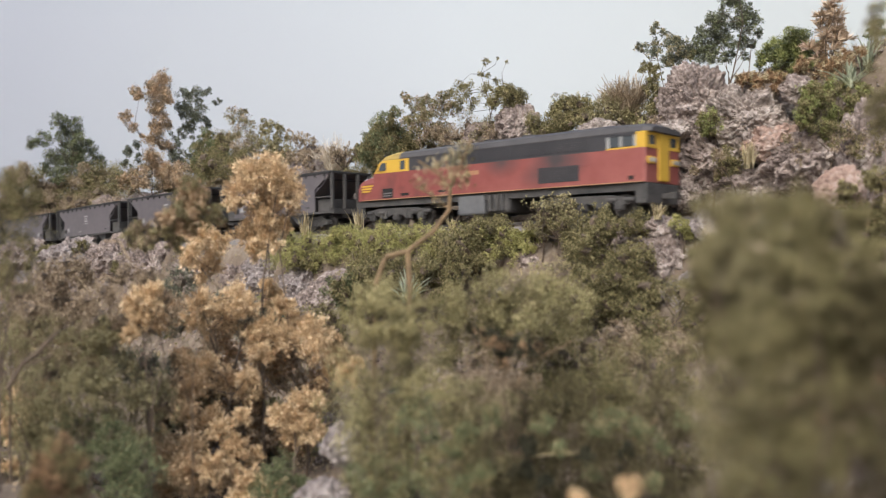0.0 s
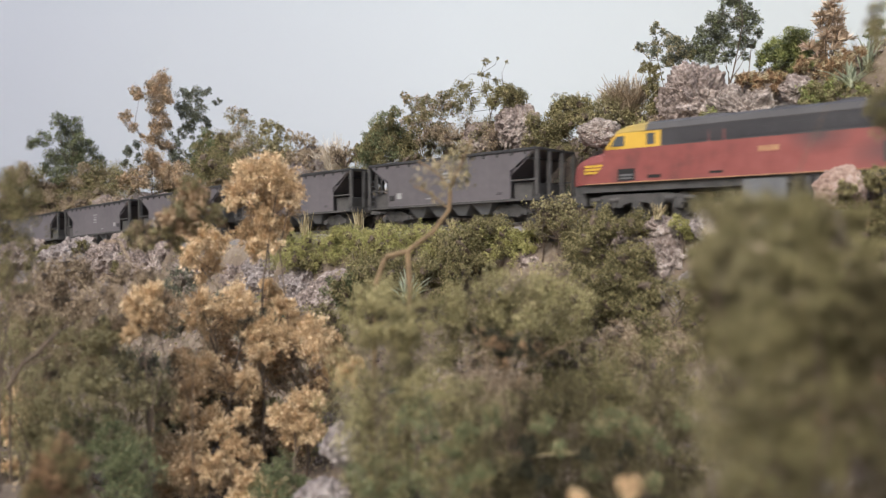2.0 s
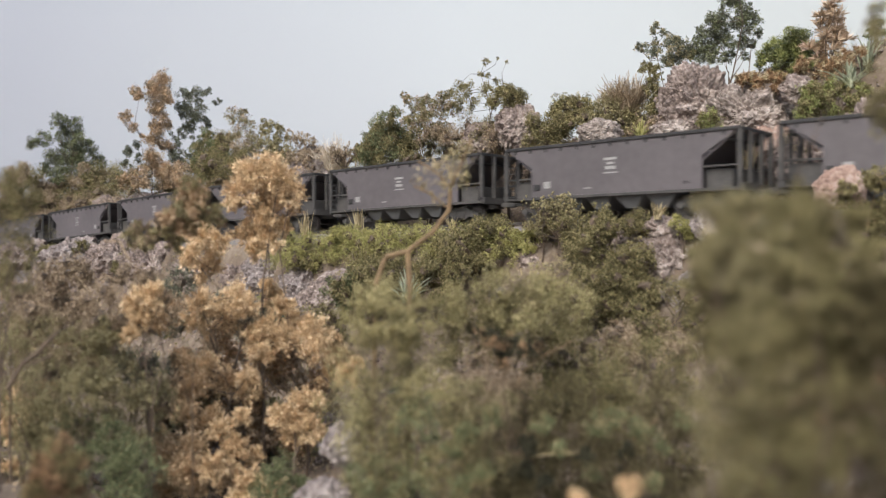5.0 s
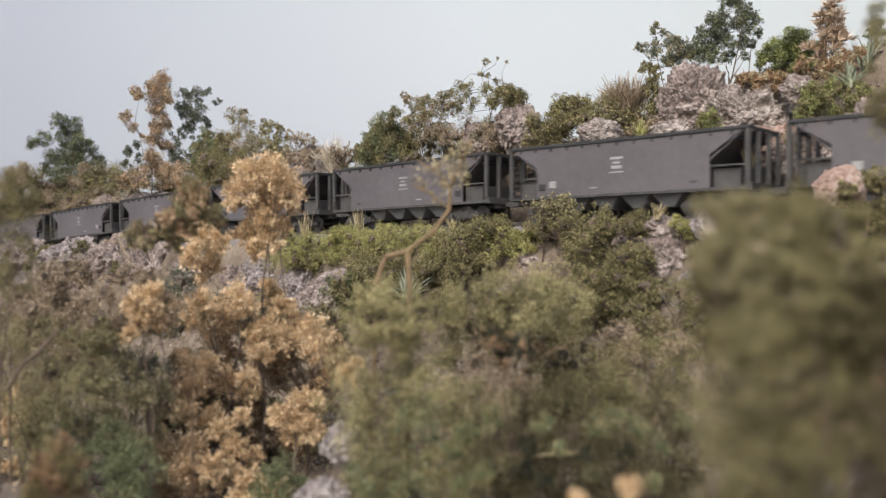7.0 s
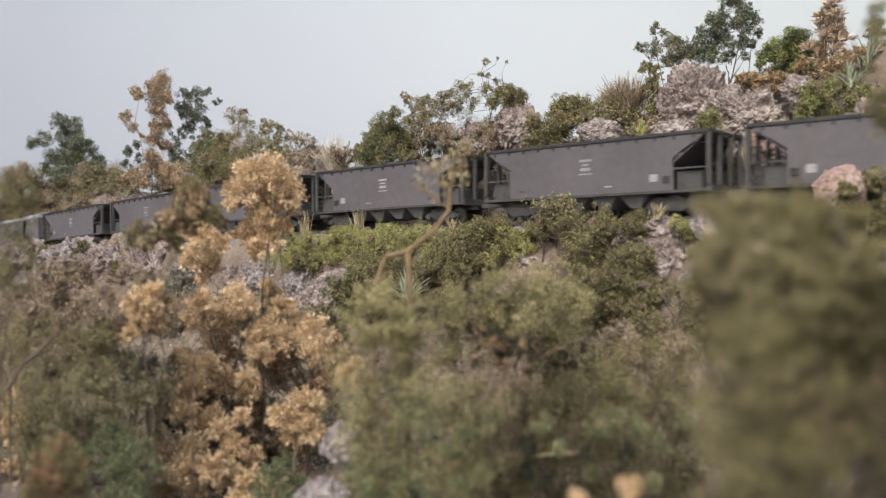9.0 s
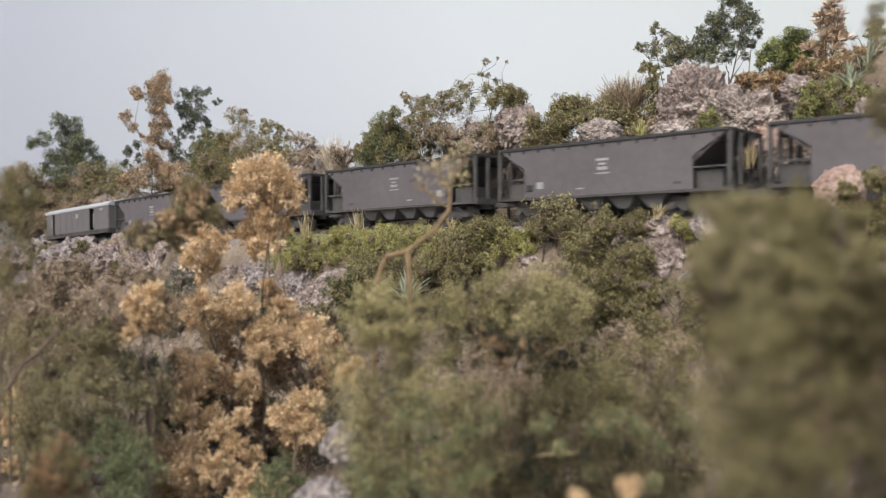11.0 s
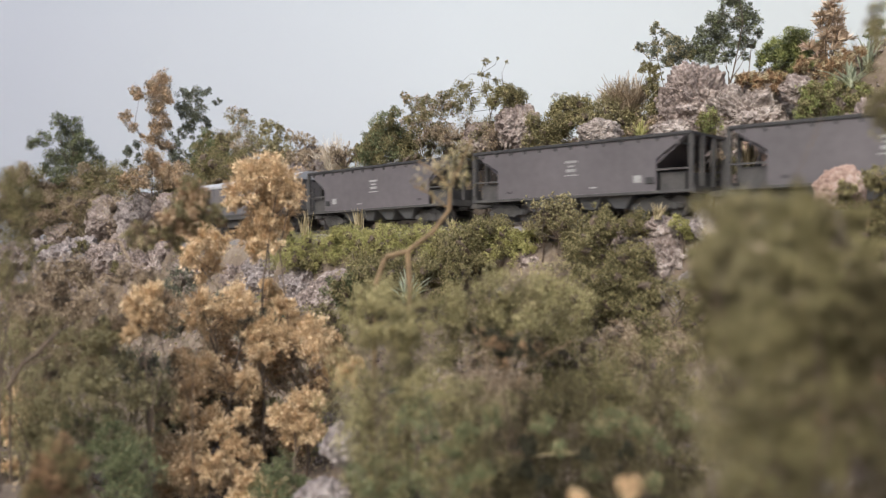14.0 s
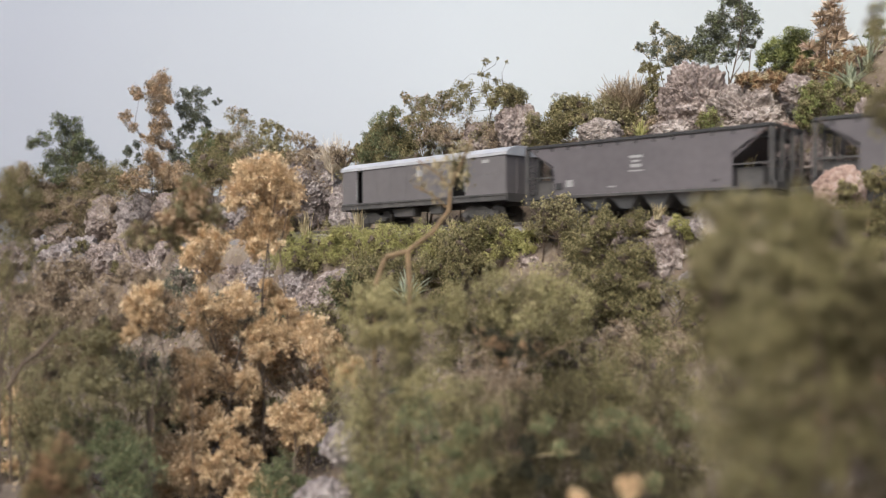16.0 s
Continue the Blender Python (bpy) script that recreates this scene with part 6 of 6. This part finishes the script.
shrub(-0.1187, 0.330, 0.1333, 0.1159, 0.0262, M_BROWN, 189, "soft brown feathery scrub", lobes=12, count=2000, crumb=0.001)
shrub(-0.1606, 0.340, 0.1373, 0.1238, 0.0270, M_BROWN, 190, "soft brown feathery scrub", lobes=12, count=2000, crumb=0.001)
shrub(0.0213, 0.335, 0.1275, 0.1043, 0.0532, M_OLIVE, 191, "olive scrub bush of fine foam on the slope", lobes=16, count=2200, crumb=0.001)
shrub(0.0464, 0.325, 0.1239, 0.0970, 0.0473, M_OLIVE, 192, "olive scrub bush of fine foam on the slope", lobes=16, count=2200, crumb=0.001)
shrub(0.0918, 0.342, 0.1395, 0.1101, 0.0385, M_OLIVE, 193, "olive scrub bush of fine foam on the slope", lobes=16, count=2200, crumb=0.001)
shrub(0.0789, 0.335, 0.1242, 0.1021, 0.0399, M_BROWN, 194, "low brown scrub on the slope", lobes=16, count=2200, crumb=0.001)
shrub(0.1088, 0.335, 0.1530, 0.1198, 0.0266, M_GREY, 195, "grey green scrub on the slope", lobes=16, count=2200, crumb=0.001)
shrub(0.1004, 0.300, 0.1269, 0.0952, 0.0317, M_OLIVE, 196, "olive scrub bush of fine foam on the slope", lobes=16, count=2200, crumb=0.001)
shrub(-0.1050, 0.335, 0.1065, 0.0755, 0.0332, M_BROWN, 197, "soft brown feathery scrub", lobes=16, count=2200, crumb=0.001)
shrub(-0.1060, 0.300, 0.1090, 0.0793, 0.0258, M_GREY, 199, "soft grey green bush in the valley", lobes=16, count=2200, crumb=0.001)
shrub(-0.1176, 0.285, 0.0979, 0.0677, 0.0320, M_GREEN, 201, "mid green bush in the valley", lobes=16, count=2200, crumb=0.001)
shrub(-0.1476, 0.300, 0.1269, 0.1071, 0.0317, M_GREY, 202, "soft grey green bush in the valley", lobes=16, count=2200, crumb=0.001)
shrub(-0.1136, 0.310, 0.1466, 0.1261, 0.0308, M_BROWN, 203, "soft brown feathery scrub", lobes=16, count=2200, crumb=0.001)
shrub(-0.1516, 0.340, 0.1486, 0.1306, 0.0292, M_BROWN, 204, "soft brown feathery scrub", lobes=16, count=2200, crumb=0.001)
shrub(-0.1464, 0.310, 0.1200, 0.0933, 0.0267, M_BROWN, 205, "soft brown feathery scrub", lobes=14, count=2000, crumb=0.001)
shrub(-0.1321, 0.315, 0.1237, 0.1008, 0.0229, M_BROWN, 206, "soft brown feathery scrub", lobes=14, count=2000, crumb=0.001)
# foreground thicket
shrub(-0.0165, 0.250, 0.1440, 0.1175, 0.0364, M_MEADOW, 207, "soft grey green bush in the valley", lobes=14, count=3000, crumb=0.0009, skirt=True)
shrub(-0.0142, 0.255, 0.1253, 0.0899, 0.0405, M_GREY, 208, "soft grey green bush in the valley", lobes=18, count=4200, crumb=0.0009, skirt=True)
shrub(-0.0023, 0.245, 0.1409, 0.1182, 0.0324, M_MEADOW, 209, "soft grey green bush in the valley", lobes=12, count=2600, crumb=0.0009, skirt=True)
shrub(0.0319, 0.300, 0.1452, 0.1210, 0.0417, M_OLIVE, 210, "yellowish olive bush in the valley", lobes=16, count=3600, crumb=0.0009, skirt=True)
shrub(0.0073, 0.305, 0.1386, 0.1265, 0.0242, M_OLIVE, 211, "yellowish olive bush in the valley", lobes=10, count=1800, crumb=0.0009, skirt=True)
rock(0.0183, 0.301, 0.1354, 0.0036, 0.0029, 0.0030, 212, M_ROCK2, label='pale rounded stone on the slope')
shrub(0.0238, 0.310, 0.1159, 0.0892, 0.0390, M_BROWN, 213, "shaded brown undergrowth on the bank", lobes=12, count=2200, crumb=0.001, skirt=True)
shrub(0.0509, 0.260, 0.1257, 0.0956, 0.0516, M_OLIVE, 214, "brownish grey green bush in the valley", lobes=20, count=4600, crumb=0.0009, skirt=True)
shrub(0.0725, 0.270, 0.1292, 0.1006, 0.0339, M_OLIVE, 215, "soft grey green bush in the valley", lobes=14, count=3000, crumb=0.0009, skirt=True)
# the darker foam of these two colours in the thicket's shaded gaps
shrub(0.0248, 0.240, 0.1125, 0.0776, 0.0508, M_MOSS_SHADE, 216, "soft grey green bush in the valley", lobes=20, count=4400, crumb=0.0008, skirt=True)
shrub(0.0515, 0.225, 0.1089, 0.0776, 0.0506, M_MOSS_SHADE, 217, "brownish grey green bush in the valley", lobes=20, count=4400, crumb=0.0008, skirt=True)
shrub(-0.0006, 0.235, 0.1070, 0.0744, 0.0435, M_OLIVE, 218, "soft grey green bush in the valley", lobes=18, count=3800, crumb=0.0008, skirt=True)
shrub(-0.0160, 0.240, 0.0966, 0.0776, 0.0286, M_GREY, 219, "soft grey green bush in the valley", lobes=14, count=2600, crumb=0.0008, skirt=True)
shrub(-0.0526, 0.290, 0.0826, 0.0682, 0.0269, M_GREEN, 220, "yellow green bush in the valley", lobes=10, count=2000, crumb=0.0009, skirt=True)
rock(-0.0311, 0.272, 0.0881, 0.0080, 0.0064, 0.0071, 221, M_ROCK2)
rock(-0.0352, 0.257, 0.0764, 0.0093, 0.0074, 0.0051, 222, M_ROCK2)
shrub(0.0433, 0.1080, 0.1584, 0.1360, 0.0235, M_OLIVE, 223, "soft green bush on the near bank", lobes=40, count=5200, crumb=0.0007, skirt=True)
shrub(0.0410, 0.1116, 0.1510, 0.1237, 0.0184, M_GREY, 224, "soft dull green bush on the near bank", lobes=36, count=4200, crumb=0.0007, skirt=True)
shrub(0.0498, 0.1066, 0.1517, 0.1249, 0.0218, M_OLIVE, 225, "soft green bush on the near bank", lobes=40, count=5200, crumb=0.0007, skirt=True)
shrub(0.0446, 0.1030, 0.1537, 0.1482, 0.0081, M_OLIVE, 226, "soft green bush on the near bank", lobes=9, count=1500, crumb=0.0007, skirt=True)
shrub(0.0432, 0.1044, 0.1378, 0.1144, 0.0290, M_MOSS_SHADE, 227, "soft green bush on the near bank", lobes=44, count=5600, crumb=0.0007, skirt=True)
shrub(0.0518, 0.1008, 0.1396, 0.1208, 0.0120, M_MOSS_SHADE, 228, "soft dull green bush on the near bank", lobes=14, count=2600, crumb=0.0007, skirt=True)
shrub(0.0482, 0.1440, 0.1589, 0.1513, 0.0086, M_STRAW, 229, "soft straw coloured grass clump", lobes=8, count=900, crumb=0.0006, long=3.0)
shrub(0.0875, 0.170, 0.2032, 0.1706, 0.0079, M_OLIVE, 230, "tall brown green sprig on the near bank", lobes=16, count=2000, crumb=0.0006)
shrub(0.0282, 0.130, 0.1161, 0.1116, 0.0036, M_TAN, 231, "soft tan dried shrub on the near bank", lobes=5, count=500, crumb=0.0007, long=1.8, name='dried_shrub', group='tan dried shrubs')
shrub(0.0220, 0.135, 0.1121, 0.1084, 0.0036, M_TAN, 232, "soft tan dried shrub on the near bank", lobes=5, count=500, crumb=0.0007, long=1.8, name='dried_shrub', group='tan dried shrubs')
shrub(0.0478, 0.130, 0.1159, 0.1108, 0.0026, M_TAN, 233, "soft tan dried shrub on the near bank", lobes=5, count=500, crumb=0.0007, long=1.8, name='dried_shrub', group='tan dried shrubs')
shrub(-0.0148, 0.238, 0.1430, 0.1191, 0.0268, M_MEADOW, 234, "soft grey green bush in the valley", lobes=18, count=3200, crumb=0.001)
shrub(0.0282, 0.292, 0.1468, 0.1198, 0.0463, M_MEADOW, 235, "yellowish olive bush on the bank", lobes=18, count=3200, crumb=0.001)
shrub(0.0141, 0.300, 0.1392, 0.1170, 0.0337, M_OLIVE, 236, "yellowish olive bush on the bank", lobes=18, count=3200, crumb=0.001)
shrub(0.0443, 0.310, 0.1434, 0.1179, 0.0308, M_MEADOW, 237, "yellowish olive bush on the bank", lobes=18, count=3200, crumb=0.001)
shrub(0.0529, 0.1080, 0.1527, 0.1360, 0.0164, M_OLIVE, 238, "soft green bush on the near bank", lobes=18, count=3200, crumb=0.001)
shrub(0.0515, 0.1022, 0.1502, 0.1313, 0.0122, M_MOSS_SHADE, 239, "soft green bush on the near bank", lobes=18, count=3200, crumb=0.001)
rock(0.0552, 0.166, 0.1039, 0.0038, 0.0031, 0.0037, 240, M_ROCK)
rock(0.0780, 0.156, 0.1094, 0.0031, 0.0025, 0.0041, 241, M_ROCK)
rock(0.0684, 0.161, 0.1046, 0.0048, 0.0038, 0.0029, 242, M_ROCK2)
shrub(0.0438, 0.1224, 0.1592, 0.1406, 0.0162, M_GREY, 243, "soft green bush on the near bank", lobes=22, count=3000, crumb=0.0009, skirt=False)
shrub(0.0500, 0.1152, 0.1586, 0.1442, 0.0137, M_OLIVE, 244, "soft green bush on the near bank", lobes=22, count=3000, crumb=0.0009, skirt=False)
shrub(0.0440, 0.1368, 0.1540, 0.1322, 0.0109, M_OLIVE, 245, "soft green bush on the near bank", lobes=22, count=3000, crumb=0.0009, skirt=False)
shrub(0.0365, 0.250, 0.1192, 0.0944, 0.0281, M_MOSS_SHADE, 246, "dull brown feathery scrub on the bank", lobes=22, count=3000, crumb=0.0009, skirt=True)
shrub(0.0631, 0.238, 0.1207, 0.0955, 0.0283, M_MOSS_SHADE, 247, "soft brown feathery scrub on the bank", lobes=22, count=3000, crumb=0.0009, skirt=True)
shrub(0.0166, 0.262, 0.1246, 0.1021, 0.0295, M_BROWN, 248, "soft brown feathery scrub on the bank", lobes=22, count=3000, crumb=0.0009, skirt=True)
# a bush in darkened foam, coloured to read as a shaded gap
shrub(0.0247, 0.225, 0.1014, 0.0821, 0.0268, M_MOSS_SHADE, 249, "moss green bush darkened as gap shade", lobes=22, count=3000, crumb=0.0009, skirt=True)
shrub(-0.0131, 0.235, 0.1117, 0.0853, 0.0264, M_GREEN, 250, "soft green bush in the valley", lobes=22, count=3000, crumb=0.0009, skirt=True)
shrub(0.0089, 0.240, 0.1172, 0.0950, 0.0238, M_GREY, 251, "soft grey green bush in the valley", lobes=22, count=3000, crumb=0.0009, skirt=True)

# the thin forked tree that stands before the line
def forked_tree(x, y, seed):
    rng = np.random.default_rng(seed)
    g = ground(x, y) - 0.001
    ob = place(new("forked_tree"), x, y)
    bm = bmesh.new()

    def limb(*pts, r=0.0008):
        for a, b in zip(pts, pts[1:]):
            rod(bm, (a[0], a[2] if len(a) > 2 else 0, a[1] - g), (b[0], b[2] if len(b) > 2 else 0, b[1] - g), r, 8, r * 0.9)
    limb((0.0006, g), (0.0009, 0.140), (0.0004, 0.1498), r=0.0009)
    limb((-0.012, g + 0.002, 0.004), (-0.0092, 0.140), (-0.0064, 0.1481), (0.0004, 0.1498), r=0.0008)
    limb((0.0004, 0.1498), (0.0080, 0.1557), (0.0131, 0.1624), (0.0134, 0.1692), r=0.0007)
    limb((0.0134, 0.1692), (0.0165, 0.176), (0.0198, 0.184), r=0.0004)
    limb((0.0134, 0.1692), (0.009, 0.174), (0.0035, 0.1775), r=0.0003)
    limb((0.0131, 0.1624), (0.008, 0.167), (0.002, 0.170), r=0.0003)
    h = 0.148 - g
    part("trunk", bm, M_TWIG, ob, "thin orange brown forked stem")
    c = np.array([(0.0185, 0, h + 0.034), (0.017, 0.002, h + 0.029), (0.011, 0, h + 0.029), (0.006, -0.002, h + 0.027), (0.012, 0, h + 0.023), (0.0165, 0, h + 0.024), (0.004, 0.001, h + 0.023), (0.014, 0.001, h + 0.031), (0.009, 0, h + 0.018)])
    p, d = shell(rng, *sprays(rng, c, np.array([0.0028, 0.0034, 0.004, 0.004, 0.0036, 0.0036, 0.003, 0.003, 0.003])), 420)
    v, f = crumbs(rng, p, 0.0006, fine=False)
    fast_mesh("foliage", v, f, M_STRAW, ob, "sparse tan and rust foliage")
    p, d = shell(rng, c[[0, 1, 5, 7, 4]], np.array([0.003, 0.0034, 0.0036, 0.003, 0.003]), 260)
    v, f = crumbs(rng, p, 0.0006, fine=False)
    fast_mesh("green_foliage", v, f, M_GREY, ob)
    return tagged(ob, "thin forked sapling with sparse tan foliage", "tree", "trees on the hill")


forked_tree(-0.0112, 0.262, 5)


# bare branches in the foreground
def branch(x, y, z, pts, r, material, label):
    bm = bmesh.new()
    for a, b in zip(pts, pts[1:]):
        rod(bm, a, b, r, 7, r * 0.8)
    ob = mesh_object("fallen_branch", bm, material)
    ob.matrix_basis = pose(x, y, z)
    return tagged(ob, label, "branch", "bare branches")


branch(-0.120, 0.25, 0.118, [(-0.0075, 0, -0.0085), (-0.003, 0, -0.001), (0.001, 0.001, 0.002), (0.0075, 0, 0.0085)], 0.0007, M_BARK, "dark bare branch leaning in the scrub")
branch(-0.121, 0.25, 0.116, [(-0.001, 0, 0.0), (0.007, 0, 0.0035)], 0.0004, M_BARK, "dark bare branch leaning in the scrub")
branch(0.029, 0.222, 0.0965, [(-0.0075, 0, 0), (0.0075, 0, 0.0012)], 0.00024, M_STRAW, "pale dry stick lying in the thicket")
branch(0.029, 0.238, 0.118, [(-0.0085, 0, -0.0060), (-0.0065, 0, -0.0015), (-0.0020, 0, 0.0022), (0.0035, 0, 0.0050), (0.0075, 0, 0.0070)], 0.00022, M_TWIG, "arching bare twig in the thicket")
branch(0.052, 0.222, 0.103, [(-0.005, 0, -0.004), (0.0, 0, 0.0), (0.004, 0, 0.0035)], 0.0003, M_TWIG, "bare orange twig in the thicket")
branch(-0.104, 0.272, 0.151, [(-0.004, 0, 0.002), (0.001, 0, 0.002), (0.004, 0, -0.004)], 0.0004, M_BROWN, "pale dry stick in the scrub")


# low scrub between the larger bushes
rs = np.random.default_rng(77)
KINDS = ((M_OLIVE, "low olive scrub tuft on the slope"), (M_BROWN, "low brown scrub tuft on the slope"), (M_GREY, "low grey green scrub tuft"),
         (M_OLIVE, "low olive scrub tuft on the slope"), (M_FRESH, "low yellow green scrub tuft"), (M_DARK, "low dark green scrub tuft"), (M_RUST, "low rusty scrub tuft on the slope"))
for i in range(110):
    s, d = rs.uniform(-9, 72), -rs.uniform(3.0, 15)
    if i % 4 == 0:
        d = rs.uniform(3.2, 8)
    p = (START + BACK * s + AWAY * d) * U
    g = ground(p[0], p[1])
    w = rs.uniform(0.014, 0.03)
    m, lab = KINDS[rs.integers(len(KINDS))]
    shrub(float(p[0]), float(p[1]), g + w * rs.uniform(0.4, 0.7), g - 0.002, w, m, 500 + i, lab, lobes=8, crumb=0.0011, count=560)


for i in range(70):
    s, d = rs.uniform(-8, 78), -rs.uniform(2.4, 10)
    p = (START + BACK * s + AWAY * d) * U
    blades(float(p[0]), float(p[1]), 30, rs.uniform(0.006, 0.013), (M_STRAW, M_BROWN, M_PALE)[i % 3], 900 + i, "dry straw grass tuft on the slope", spread=0.7, width=0.00025)


# loose cover: crumbs of ground foam, stones and grass fibres over the slopes
def cover(name, label, material, n, size, seed, s0, s1, d0, d1, patch, long=1.0):
    rng = np.random.default_rng(seed)
    pts = []
    while len(pts) < n:
        s, d = rng.uniform(s0, s1), rng.uniform(d0, d1)
        if abs(d) < 2.3:
            continue
        p = (START + BACK * s + AWAY * d) * U
        if noise.noise((p[0] * patch, p[1] * patch, seed)) < 0.0 and rng.random() < 0.8:
            continue
        pts.append((p[0], p[1], ground(p[0], p[1]) + size * 0.3))
    p = np.array(pts)
    v, f = crumbs(rng, p, size, np.tile((0.0, 0.0, 1.0), (n, 1)), long, fine=(name == "loose_stones"))
    ob = fast_mesh(name, v, f, material)
    return tagged(ob, label, "ground cover", kind="stuff")


cover("loose_stones", "loose pinkish stones over the slopes", M_ROCK, 14000, 0.0012, 1, -12, 85, -18, 12, 45)
cover("ground_foam", "olive ground cover over the slopes", M_OLIVE, 30000, 0.0009, 2, -12, 85, -22, 12, 38)
cover("dry_litter", "dry brown litter over the slopes", M_BROWN, 28000, 0.0009, 3, -12, 85, -24, 12, 55)
cover("dry_grass", "short straw grass over the slopes", M_STRAW, 7000, 0.0005, 4, -12, 85, -18, 12, 60, 7.0)


motions()
